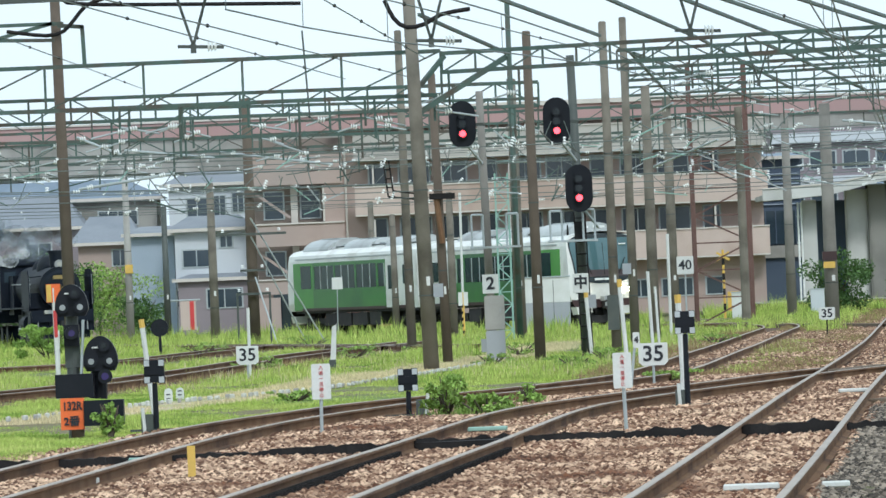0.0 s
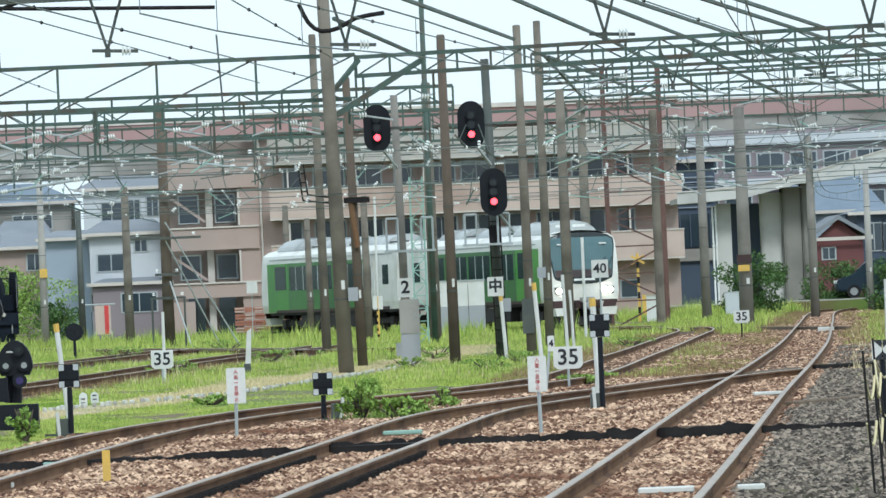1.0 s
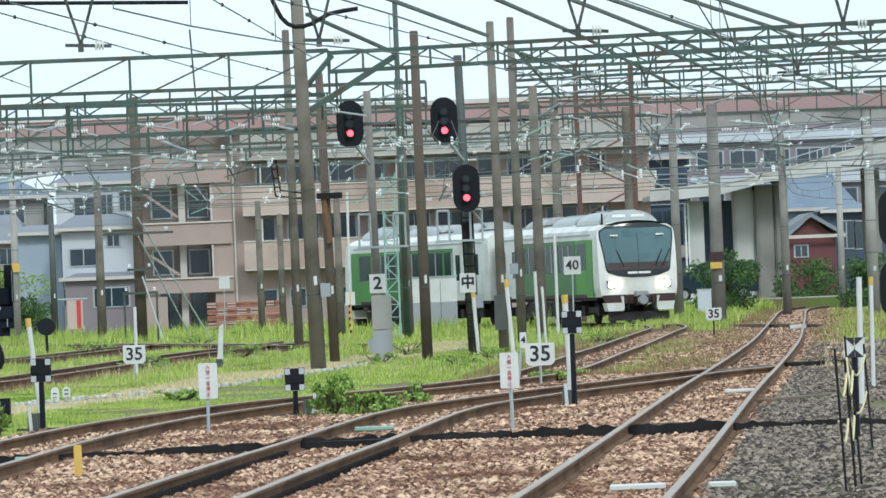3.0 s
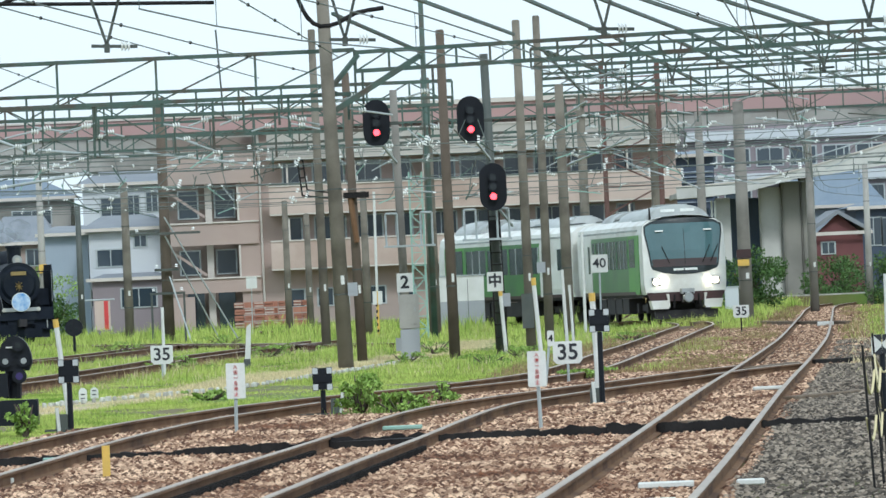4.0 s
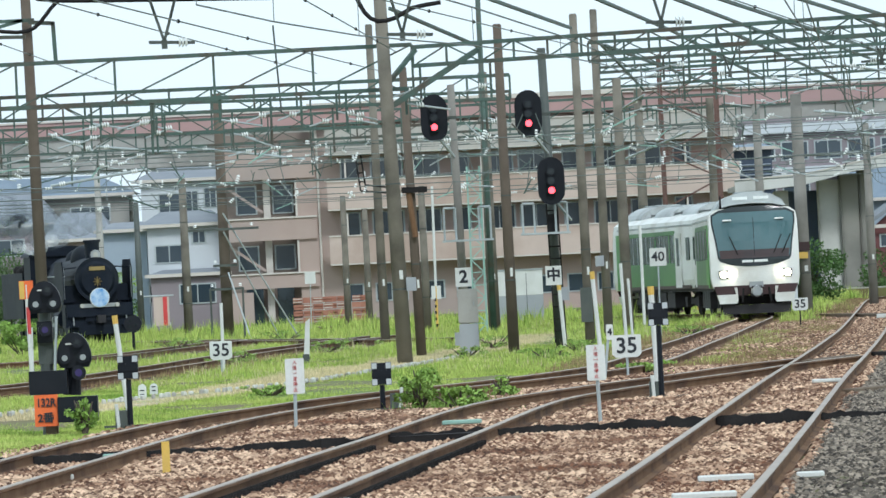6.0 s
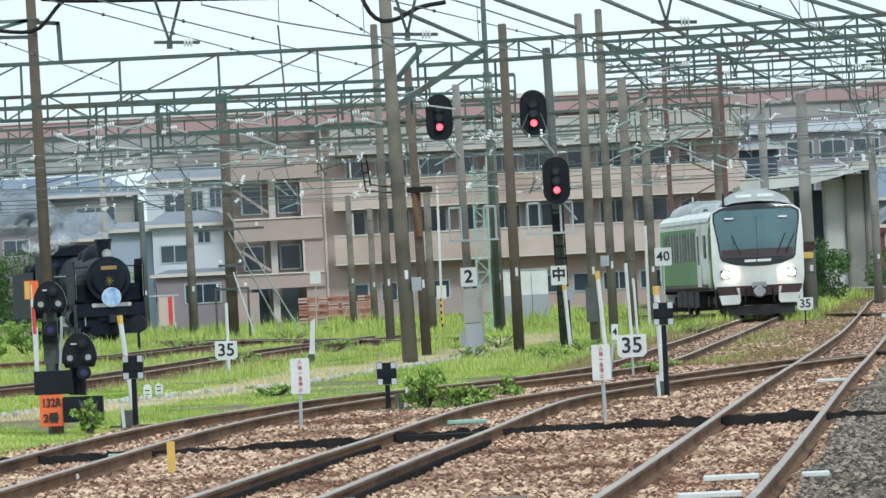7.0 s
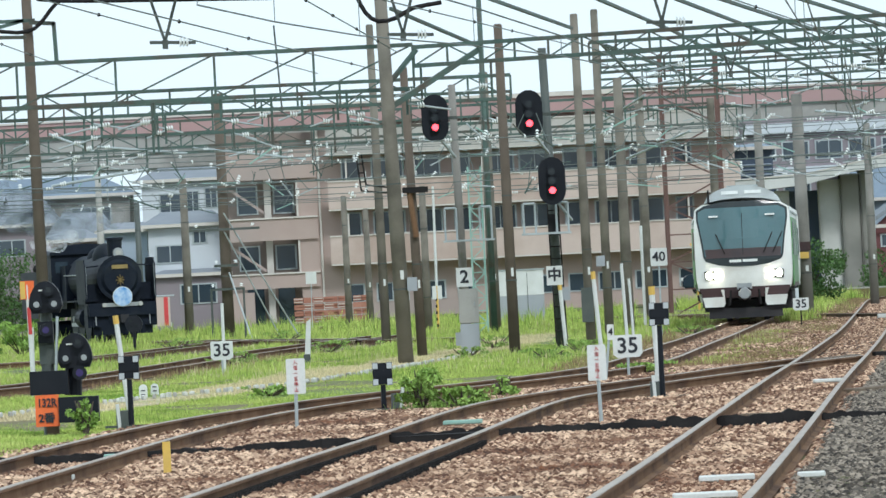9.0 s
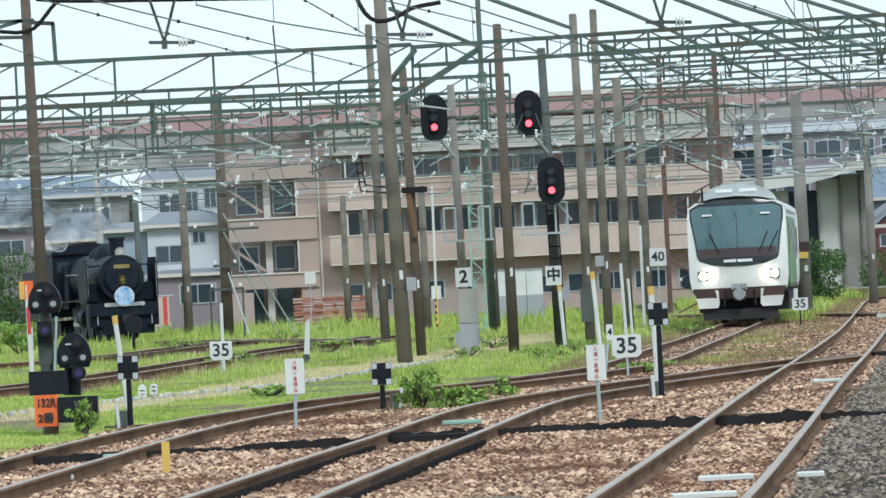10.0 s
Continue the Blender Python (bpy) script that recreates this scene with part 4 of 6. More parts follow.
# ---- trough across the tracks, boards and dotted white line ----
tr = thing("cable_trough", "black rubber-covered cable trough crossing the tracks", "trough", kind="structure")
TROUGH = [((-6, 64.5), 0.15), ((-3.9, 65.2), 0.14), ((-2.6, 65.9), 0.12), ((-1.4, 66.3), 0.15), ((0.4, 67.2), 0.16), ((1.6, 67.6), 0.13), ((2.32, 67.4), 0.15), ((3.55, 66.9), 0.17), ((4.3, 66.9), 0.15), ((6.4, 67.3), 0.10)]
for k, ((p, hp), (q, hq)) in enumerate(zip(TROUGH, TROUGH[1:])):
    # a ragged sheet with a torn upper edge
    bm, rows = B(), []
    n = int((q[0] - p[0]) / 0.06)
    for i in range(n + 1):
        t = i / n
        x, y = p[0] + (q[0] - p[0]) * t, p[1] + (q[1] - p[1]) * t
        h = (hp + (hq - hp) * t) * (1 + 0.25 * noise.noise((x * 2.3, k, 0)) + 0.3 * noise.noise((x * 9, k, 5)))
        f = 0.07 * noise.noise((x * 4, k, 9))
        rows.append([bm.verts.new((x, y - 0.22 + f, -0.2)), bm.verts.new((x, y - 0.2 + f, -0.19 + h)), bm.verts.new((x, y + 0.22 - f, -0.185 + h * 0.9)), bm.verts.new((x, y + 0.24, -0.2))])
    for a, b in zip(rows, rows[1:]):
        for i in range(3):
            bm.faces.new((a[i], a[i + 1], b[i + 1], b[i]))
    bm.faces.new(rows[0])
    bm.faces.new(rows[-1][::-1])
    part("trough_cover", bm, M_BLACK, tr)
for pts, m, z in ((((9.3, 221.7), (11.6, 210.6), (14.2, 191.5)), M_TIMBER, -0.09), (((13.2, 191.0), (13.7, 191.0)), M_WHITE, -0.08), (((6.1, 106.2), (7.2, 110.4)), M_TIMBER, -0.12), (((7.6, 112), (8.8, 113)), M_BLACK, -0.12), (((5.2, 81.6), (6.6, 84.6)), M_TIMBER, -0.16)):
    root = thing("crossing_beam", "old beam laid across the tracks", "beam", group="beams across the tracks")
    for (x0, y0), (x1, y1) in zip(pts, pts[1:]):
        bm = B()
        bar(bm, (x0, y0, z), (x1, y1, z), 0.2, 0.13)
        bmesh.ops.bevel(bm, geom=bm.edges[:], offset=0.015, segments=1, affect="EDGES")
        part("beam", bm, m, root)
pit = thing("drain_pit", "black open drain between the rails", "drain", kind="structure")
part("pit_wall", one(box, (-0.18, 66.9, -0.12), (0.98, 1.0, 0.11)), M_BLACK, pit)
for x, y, w, d, m in ((2.12, 48.6, 0.44, 0.14, M_WHITE), (1.8, 45, 0.47, 0.14, M_WHITE), (5.38, 88, 0.5, 0.2, M_WHITE), (-1.01, 47.5, 0.42, 0.13, M_WHITE),
                      (-3.69, 58, 0.28, 0.16, M_WHITE), (0.12, 73, 0.46, 0.2, M_LIGHTGREEN), (-3.48, 65, 0.36, 0.15, M_LIGHTGREEN), (3.36, 69, 0.34, 0.14, M_TIMBER),
                      (2.77, 48.4, 0.22, 0.07, M_WHITE), (0.23, 46, 0.5, 0.5, M_TIMBER)):
    bm = B()
    box(bm, (0, 0, 0), (w, d, 0.05))
    bmesh.ops.bevel(bm, geom=bm.edges[:], offset=0.01, segments=1, affect="EDGES")
    ob = part("marker_board", bm, m)
    ob.location = (x, y, -0.09)
    ob.rotation_euler.z = radians(RNG.uniform(-4, 4))
    tagged(ob, {"white_paint": "flat white painted board lying on ballast", "pale_green_steel": "flat green painted plate lying on ballast", "old_timber": "flat old timber board lying on ballast"}[m.name], "board", "boards on the ballast")
M_WHITELINE = mat("white_line_block", (0.62, 0.62, 0.58), (0.45, 0.45, 0.42), 3, 0.8)
# Small pale blocks stand in for a thin dotted white line, not stones.
root = thing("dotted_white_line", "dotted white line along the footpath, made of small pale blocks", "stones", kind="structure")
edge = smooth_line([(-9.5, 91), (-6.9, 95.2), (-5.3, 105), (-3.0, 113), (-1.1, 129), (0.6, 146)], 0.42)
for k, (x, y) in enumerate(edge):
    bm = B()
    box(bm, (x + RNG.uniform(-0.05, 0.05), y, -0.12), (0.06, 0.2, 0.06 + 0.04 * RNG.random()), RNG.uniform(-0.3, 0.3))
    bmesh.ops.bevel(bm, geom=bm.edges[:], offset=0.015, segments=1, affect="EDGES")
    part("line_block", bm, M_WHITELINE if k % 3 else M_GREY, root)


# ---- lineside signs ----
def board_sign(label, c, w, h, foot, text=None, size=0.3, post=0.022, post_mat=None, red=False, cut=False, category="sign"):
    """A board facing the camera on a post that goes down to the ground."""
    x, y, z = c
    root = thing("lineside_sign", label, category, (foot, y, -0.2))
    bm = B()
    k = 0.16 * min(w, h) if cut else 0.012
    pts = [(-w / 2 + k, -h / 2), (w / 2 - k, -h / 2), (w / 2, -h / 2 + k), (w / 2, h / 2 - k * (0.2 if cut else 1)), (w / 2 - k * (0.2 if cut else 1), h / 2), (-w / 2 + k * (0.2 if cut else 1), h / 2), (-w / 2, h / 2 - k * (0.2 if cut else 1)), (-w / 2, -h / 2 + k)]
    prism(bm, [(x - foot + a, z + 0.2 + b) for a, b in pts], -0.012, 0.012)
    bd = part("board", bm, M_WHITE, root, "white enamelled board")
    part("post", one(rod, (0, 0.03, 0), (x - foot, 0.03, z + 0.2 + h / 2), post, post, 8), post_mat or M_GALV, root)
    if text:
        rows = text.split("\n")
        for i, r in enumerate(rows):
            zz = z + 0.2 + (len(rows) / 2 - 0.5 - i) * (h * 0.93 / len(rows))
            lettering(r, (x - foot, -0.017, zz), size, M_RED if red else M_MARK, bd, bold=0.0 if red else 0.006)
    return root


board_sign("white board with red writing on a thin post", (-1.91, 77, 0.49), 0.235, 0.44, -1.93, "入\n信\n一\n旦\n停\n止", 0.058, red=True)
board_sign("white board with red writing on a thin post", (1.69, 71.4, 0.55), 0.215, 0.41, 1.71, "入\n信\n一\n旦\n停\n止", 0.055, red=True)
board_sign("white speed board with black number 35", (2.93, 102, 0.38), 0.48, 0.37, 2.93, "35", 0.36, cut=True)
board_sign("white speed board with black number 35", (-4.89, 134, 0.36), 0.48, 0.4, -4.89, "35", 0.38, cut=True)
board_sign("small white speed board with black number 35", (10.19, 179, 0.48), 0.46, 0.36, 10.18, "35", 0.34, cut=True, post_mat=M_BLACK)
board_sign("white speed board with black number 40", (5.48, 159, 1.98), 0.43, 0.46, 5.46, "40", 0.34)
board_sign("small white plate on a slim post", (2.61, 100, 0.64), 0.11, 0.25, 2.49, "4", 0.14)
root = board_sign("white board on a yellow and black striped post", (-0.33, 230, 1.28), 0.36, 0.5, -0.35, post=0.05, post_mat=M_YELLOW)
for k in range(5):
    part("stripe", one(rod, (0, 0.03, 0.2 + k * 0.24), (0, 0.03, 0.31 + k * 0.24), 0.052, n=8), M_BLACK, root, "black band")
board_sign("grey plate on a thin pole", (-5.61, 260, 2.12), 0.45, 0.5, -5.66)


M_TARGET = mat("pale_target_glass", (0.55, 0.58, 0.60), rough=0.3, bump=0)


def point_indicator(label, c, foot, w=0.27, h=0.31):
    """A black cross-shaped indicator with four white squares on a post."""
    x, y, z = c
    root = thing("point_indicator", label, "indicator", (x, y, -0.2), group="point indicators")
    z += 0.2
    hd = part("head", one(box, (0, 0, z), (w * 0.97, 0.12, h * 0.97)), M_SIGNBLACK, root)
    part("arm", one(box, (0, 0, z), (w, 0.15, h * 0.3)), M_SIGNBLACK, hd)
    for a in (-1, 1):
        for b in (-1, 1):
            p = part("target", one(box, (a * w * 0.36, 0, z + b * h * 0.36), (w * 0.3, 0.14, h * 0.3)), M_SIGNBLACK, hd)
            part("target_glass", one(box, (a * w * 0.36, -0.075, z + b * h * 0.36), (w * 0.26, 0.012, h * 0.26)), M_TARGET, p, "pale glass square")
    part("post", one(rod, (0, 0, 0), (0, 0, z - h / 2), 0.04, 0.035, 8), M_SIGNBLACK, root)
    part("lever_box", one(box, (foot, 0.1, 0.14), (0.16, 0.2, 0.26)), M_DARKSTEEL, root)
    part("lever", one(rod, (foot * 1.3, 0.0, 0.02), (foot * 1.5, 0.0, 0.36), 0.025, n=6), M_WHITE, root)
    part("point_rod", one(bar, (-0.35, 0.05, 0.06), (0.35, -0.1, 0.06), 0.03, 0.03), M_DARKSTEEL, root)
    return root


point_indicator("black point indicator with white squares among stones", (-0.93, 85.6, 0.35), 0.18)
point_indicator("black point indicator with white squares by the shunting signal", (-4.27, 82.8, 0.64), -0.12)
point_indicator("black point indicator with white squares beside pale posts", (2.88, 84.7, 0.99), -0.08)


def stake(label, c0, c1, r, material, tip=None, name="marker_post"):
    """A thin post from its foot c0 to its top c1."""
    root = thing(name, label, "post", (c0[0], c0[1], -0.2), group="thin lineside posts")
    t = Vector((c1[0] - c0[0], 0, c1[2] + 0.2))
    part("shaft", one(rod, (0, 0, 0), t, r, r, 8), material, root)
    if tip:
        part("tip", one(rod, t * 0.93, t * 1.005, r * 1.15, n=8), tip, root, "coloured tip")
    return root


WHITEP, YEL = "slim white marker post with a yellow tip", "slim white marker post among weeds"
for a, b, r, tip in (((2.72, 110, 0.04), (2.61, 110, 1.63), 0.038, M_YELLOW), ((3.75, 130, 0.1), (3.69, 130, 1.8), 0.035, None), ((4.18, 140, 0.24), (4.13, 140, 1.41), 0.03, None),
                     ((2.89, 86, -0.07), (2.84, 86, 1.36), 0.04, M_YELLOW), ((2.84, 86, -0.07), (2.88, 86, 0.83), 0.025, None), ((-4.33, 84, -0.09), (-4.48, 84, 1.33), 0.034, M_YELLOW),
                     ((-4.92, 136, -0.02), (-4.91, 136, 1.38), 0.035, None), ((2.8, 148, 0.11), (2.71, 148, 1.39), 0.045, M_YELLOW), ((-8.04, 120, 0.62), (-8.02, 120, 1.11), 0.035, None), ((6.36, 200, 0.21), (6.36, 200, 3.13), 0.05, None),
                     ((6.26, 78, -0.1), (6.28, 78, 1.46), 0.035, None), ((7.4, 90, 0.05), (7.42, 90, 1.44), 0.03, M_YELLOW), ((-0.37, 240, 1.66), (-0.31, 240, 5.37), 0.05, None)):
    stake(WHITEP if tip else YEL, a, b, r, M_WHITE, tip)
root = thing("kilometre_post", "white slanting concrete marker post in grass", "post", (-3.38, 148, -0.2))
bm = B()
prism(bm, [(-0.07, 0), (0.07, 0), (0.13, 1.1), (0.02, 1.02)], -0.06, 0.06)
part("post", bm, M_WHITE, root)
part("foot", one(box, (0, -0.005, 0.12), (0.16, 0.14, 0.26)), M_DARKSTEEL, root)
for p, hh in (((-5.34, 108, -0.03), 0.4), ((-5.33, 112, -0.04), 0.3)):
    ob = thing("distance_stone", "small white stone with black bars", "stone", (p[0], p[1], -0.2))
    bm = B()
    prism(bm, capsule(0.14, hh + 0.14), -0.05, 0.05)
    st = part("stone", bm, M_WHITE, ob)
    for k in range(3):
        part("bar", one(box, (0, -0.055, 0.02 + 0.07 * k), (0.07, 0.012, 0.02)), M_MARK, st)
ob = part("wooden_stake", one(box, (0, 0, 0), (0.075, 0.05, 0.3)), M_YELLOW)
ob.location = (-2.77, 60, -0)
tagged(ob, "short pale yellow wooden stake in ballast", "stake")


# ---- shunting signals ----
def shunt_head(root, c, w, h):
    x, y, z = c
    bm = B()
    pts = [(x + w / 2 * math.cos(radians(a)), z - h * 0.28 + h * 0.78 * math.sin(radians(a))) for a in range(0, 181, 15)]
    prism(bm, pts + [(x - w / 2 * 0.8, z - h / 2), (x + w / 2 * 0.8, z - h / 2)], y - 0.03, y + 0.14)
    hd = part("signal_head", bm, M_SIGNBLACK, root, "rounded black signal head")
    for a, b in ((0.12, 0.22), (-0.25, -0.22), (0.27, -0.22)):
        part("hood", one(rod, (x + a * w, y - 0.14, z + b * h), (x + a * w, y - 0.02, z + b * h), 0.078, 0.07, 14), M_SIGNBLACK, hd)
        part("lens", one(rod, (x + a * w, y - 0.146, z + b * h), (x + a * w, y - 0.14, z + b * h), 0.04, 0.04, 12), M_STEEL if b < 0 else M_LENS, hd)
    return hd


M_VIOLET = mat("violet_lens", (0.05, 0.035, 0.14), rough=0.1, bump=0)
sh = thing("shunting_signal", "black two-headed shunting signal with an orange number board", "signal")
part("post", one(rod, (-5.27, 81.5, -0.2), (-5.25, 81.5, 1.68), 0.085, 0.08, 12), M_DARKSTEEL, sh)
shunt_head(sh, (-5.24, 81.3, 1.63), 0.44, 0.42)
shunt_head(sh, (-4.89, 81.3, 0.92), 0.46, 0.46)
part("second_post", one(rod, (-4.95, 81.5, 0.33), (-4.9, 81.5, 1.06), 0.12, 0.10, 12), M_SIGNBLACK, sh)
lb = part("lower_lamp", one(rod, (-4.83, 81.15, 0.62), (-4.83, 81.4, 0.62), 0.095, 0.085, 14), M_SIGNBLACK, sh, "black lamp hood")
part("lens", one(rod, (-4.83, 81.14, 0.62), (-4.83, 81.15, 0.62), 0.05, n=12), M_VIOLET, lb, "dark violet lens")
for z in (1.72, 1.0):
    part("maker_bar", one(box, (-5.28 if z > 1.5 else -4.95, 81.26, z), (0.09, 0.01, 0.02)), M_WHITE, sh, "small pale bar")
part("cable", one(rod, (-5.14, 81.2, 0.64), (-5.09, 81.2, 1.37), 0.02, n=6), M_GALV, sh)
ml = part("call_on_lamp", one(box, (-5.26, 81.4, 1.17), (0.2, 0.16, 0.28)), M_SIGNBLACK, sh)
part("lamp_hood", one(rod, (-5.24, 81.1, 1.2), (-5.26, 81.35, 1.2), 0.085, n=14), M_SIGNBLACK, ml)
part("lens", one(rod, (-5.24, 81.09, 1.2), (-5.24, 81.1, 1.2), 0.045, n=12), M_VIOLET, ml, "dark violet lens")
part("lamp_bracket", one(box, (-5.26, 81.45, 0.9), (0.2, 0.06, 0.3)), M_DARKSTEEL, sh)
part("relay_box", one(box, (-5.23, 81.2, 0.51), (0.5, 0.25, 0.31)), M_SIGNBLACK, sh, "black relay box")
part("relay_box", one(box, (-4.85, 81, 0.15), (0.52, 0.25, 0.33)), M_SIGNBLACK, sh, "black relay box")
part("box_foot", one(box, (-5.22, 81.3, -0.08), (0.16, 0.14, 0.2)), M_TIMBER, sh)
ob_ = part("number_board", one(box, (-5.26, 80.95, 0.15), (0.31, 0.03, 0.41)), M_ORANGE, sh, "orange board with black writing")
c = (-5.26, 80.92, 0.25)
lettering("132R", (c[0], c[1], c[2]), 0.15, M_MARK, ob_, bold=0.004, wide=0.8)
c = (-5.27, 80.92, 0.05)
lettering("2番", (c[0], c[1], c[2]), 0.14, M_MARK, ob_, bold=0.004)
ob = thing("route_plate", "orange and yellow plate on red and white posts", "sign", (-7.74, 115, -0.2))
part("plate", one(box, (0, 0, 2.02), (0.26, 0.02, 0.34)), M_ORANGE, ob)
part("plate_edge", one(box, (-0.08, -0.013, 2.02), (0.09, 0.008, 0.32)), M_YELLOW, ob, "yellow strip")
part("post", one(rod, (0.03, 0.02, 0), (0, 0.02, 2.12), 0.035, n=8), M_WHITE, ob, "white post")
part("post_band", one(rod, (0.02, 0.02, 1.2), (0.01, 0.02, 1.7), 0.038, n=8), M_RED, ob, "red band")

# ---- signal post furniture ----
def number_sign(c, text, w, h, size, parent):
    bd = part("route_board", one(box, c, (w, 0.03, h)), M_WHITE, parent, "white board with a black character")
    lettering(text, (c[0], c[1] - 0.02, c[2]), size, M_MARK, bd, bold=0.012)


number_sign((0.46, 150.6, 1.7), "2", 0.39, 0.46, 0.42, sig2)
number_sign((2.61, 148.6, 1.63), "中", 0.38, 0.46, 0.34, sig)
cabinet = thing("relay_cabinet", "tall two-tone grey equipment cabinet in weeds", "cabinet", (0.53, 149.5, -0.2))
for z0, z1, w, m in ((0, 0.78, 0.46, M_BOXGREY), (0.78, 1.62, 0.48, M_GREY)):
    bm = B()
    box(bm, (0, 0, (z0 + z1) / 2), (w, 0.4, z1 - z0 - 0.01))
    bmesh.ops.bevel(bm, geom=bm.edges[:], offset=0.02, segments=2, affect="EDGES")
    part("housing", bm, m, cabinet)
part("door_seam", one(box, (0, -0.205, 1.2), (0.36, 0.01, 0.6)), M_GREY, cabinet)
part("latch", one(box, (0.14, -0.215, 1.25), (0.03, 0.02, 0.1)), M_STEEL, cabinet)
hut = thing("equipment_hut", "large cabinet, white above and blue-grey below", "cabinet", (2.75, 238, -0.2), rz=4)
part("lower_panel", one(box, (0, 0, 0.65), (1.9, 1.2, 1.1)), M_BOXGREY, hut, "blue-grey lower half")
part("upper_panel", one(box, (0, 0, 1.68), (1.9, 1.2, 0.95)), M_WHITE, hut, "white upper half")
part("plinth", one(box, (0, 0, 0.06), (2.0, 1.3, 0.12)), M_GREY, hut)
part("roof", one(box, (0, 0, 2.18), (1.98, 1.28, 0.05)), M_GALV, hut)
for x in (-0.32, 0.32):
    part("door_seam", one(box, (x, -0.605, 1.1), (0.02, 0.01, 1.9)), M_DARKSTEEL, hut)
# maintenance cages
def cage(parent, y, x0, x1, z0, z1):
    for x in (x0, x1):
        for d in (0, 0.28):
            part("cage_upright", one(rod, (x + d, y, z0), (x + d, y, z1), 0.03, n=6), M_GALV, parent)
        part("cage_rail", one(rod, (x, y, z1), (x + 0.28, y, z1), 0.03, n=6), M_GALV, parent)
    part("cage_floor", one(box, ((x0 + x1 + 0.28) / 2, y, z0), (x1 - x0 + 0.4, 0.5, 0.05)), M_GALV, parent)


cage(sig, 149.3, 1.95, 2.74, 2.65, 3.38)
cage(sig2, 151.3, 0.06, 0.91, 2.59, 3.39)
for c, s in (((0.24, 151, 5.59), sig2), ((2.49, 149, 5.51), sig)):
    part("head_bracket", one(box, (c[0], c[1] + 0.2, c[2]), (0.5, 0.06, 0.08)), M_DARKSTEEL, s)
for s, c in ((sig, (2.88, 149.6, 1.18)), (sig2, (0.28, 151.8, 0.2))):
    part("junction_box", one(box, c, (0.2, 0.14, 0.32)), M_BOXGREY, s)

# ---- rope fence and walkway at the platform end ----
walkway = thing("walkway", "weathered slab walkway at the platform end", "pavement", kind="structure")
for k in range(14):
    for i in range(3):
        bm = B()
        box(bm, (6.35 + 0.095 * (k * 2.4) + i * 0.8, 58 + k * 2.4, -0.09), (0.78, 2.36, 0.1))
        part("slab", bm, M_GREY, walkway)
fence = thing("rope_fence", "rusty iron rods strung with pale yellow rope", "fence", (0, 0, 0))
posts = [(3.63, 47.0), (3.75, 47.6), (3.86, 48.4), (4.41, 56.0), (4.74, 58.0)]
for k, (x, y) in enumerate(posts):
    part("iron_rod", one(rod, (x, y, -0.2), (x - 0.05, y, 0.95 - 0.1 * (k % 3)), 0.010, n=6), M_BLACK, fence)
for (x, y), (u, v) in zip(posts, posts[1:]):
    for h in (0.75, 0.4):
        bm = B()
        tube(bm, [(x + (u - x) * t - 0.04, y + (v - y) * t, h - 0.7 * t * (1 - t)) for t in np.linspace(0, 1, 9)], 0.011)
        part("rope", bm, M_DRYGRASS, fence, "pale yellow rope")
xs = thing("point_indicator", "white board with two black triangles by rope fence", "indicator", (4.92, 62, -0.2))
zc = 0.77 + 0.2
for a in (-1, 1):
    bd = part("board", one(box, (a * 0.055, 0, zc), (0.10, 0.02, 0.2)), M_WHITE, xs)
    bm = B()
    prism(bm, [(a * 0.095, zc + 0.1), (a * 0.006, zc + 0.1), (a * 0.006, zc + 0.02)], -0.016, -0.011)
    prism(bm, [(a * 0.095, zc - 0.1), (a * 0.006, zc - 0.1), (a * 0.006, zc - 0.02)], -0.016, -0.011)
    part("triangle", bm, M_MARK, bd, "black triangle")
part("post", one(rod, (0, 0.03, 0), (0, 0.03, zc), 0.03, n=8), M_SIGNBLACK, xs)


# ---- buildings ----
M_TILE = mat("beige_tile_wall", (0.40, 0.305, 0.27), (0.45, 0.355, 0.315), 0.6, 0.8, bump=0.1, stain=(0.37, 0.305, 0.28), stain_scale=0.15)
M_BALC = mat("pale_balcony", (0.51, 0.41, 0.36), (0.56, 0.455, 0.40), 0.6, 0.8, bump=0.05, stain=(0.40, 0.30, 0.25), stain_scale=0.25)
M_COPING = mat("pale_coping", (0.62, 0.58, 0.53), (0.55, 0.51, 0.47), 1, 0.7, bump=0.05)
# Wall colour darkened to hold the shade inside the open landings.
M_SHADEDWALL = mat("recess_wall_shade", (0.21, 0.17, 0.15), (0.25, 0.20, 0.175), 0.8, 0.85, bump=0.05)
M_PINK = mat("dull_red_parapet", (0.40, 0.25, 0.24), (0.45, 0.30, 0.29), 0.2, 0.8, bump=0.05, stain=(0.34, 0.24, 0.23), stain_scale=0.1)
M_HOUSEWHITE = mat("white_render", (0.60, 0.63, 0.66), (0.54, 0.57, 0.61), 0.3, 0.8, bump=0.05, stain=(0.46, 0.49, 0.52), stain_scale=0.2)
M_HOUSEBLUE = mat("blue_grey_cladding", (0.36, 0.42, 0.50), (0.31, 0.37, 0.45), 0.3, 0.7, bump=0.05)
M_MAUVE = mat("mauve_grey_wall", (0.27, 0.23, 0.25), (0.23, 0.20, 0.22), 0.4, 0.8, bump=0.05)
M_DKBLUE = mat("dark_blue_wall", (0.05, 0.075, 0.12), (0.07, 0.095, 0.14), 0.5, 0.6, bump=0.05)
M_ROOF = mat("grey_tiled_roof", (0.19, 0.21, 0.24), (0.24, 0.26, 0.29), 0.6, 0.7, bump=0.3, fine=8)
M_ROOFBLUE = mat("blue_grey_roof", (0.15, 0.20, 0.26), (0.20, 0.25, 0.31), 0.6, 0.6, bump=0.2, fine=6)
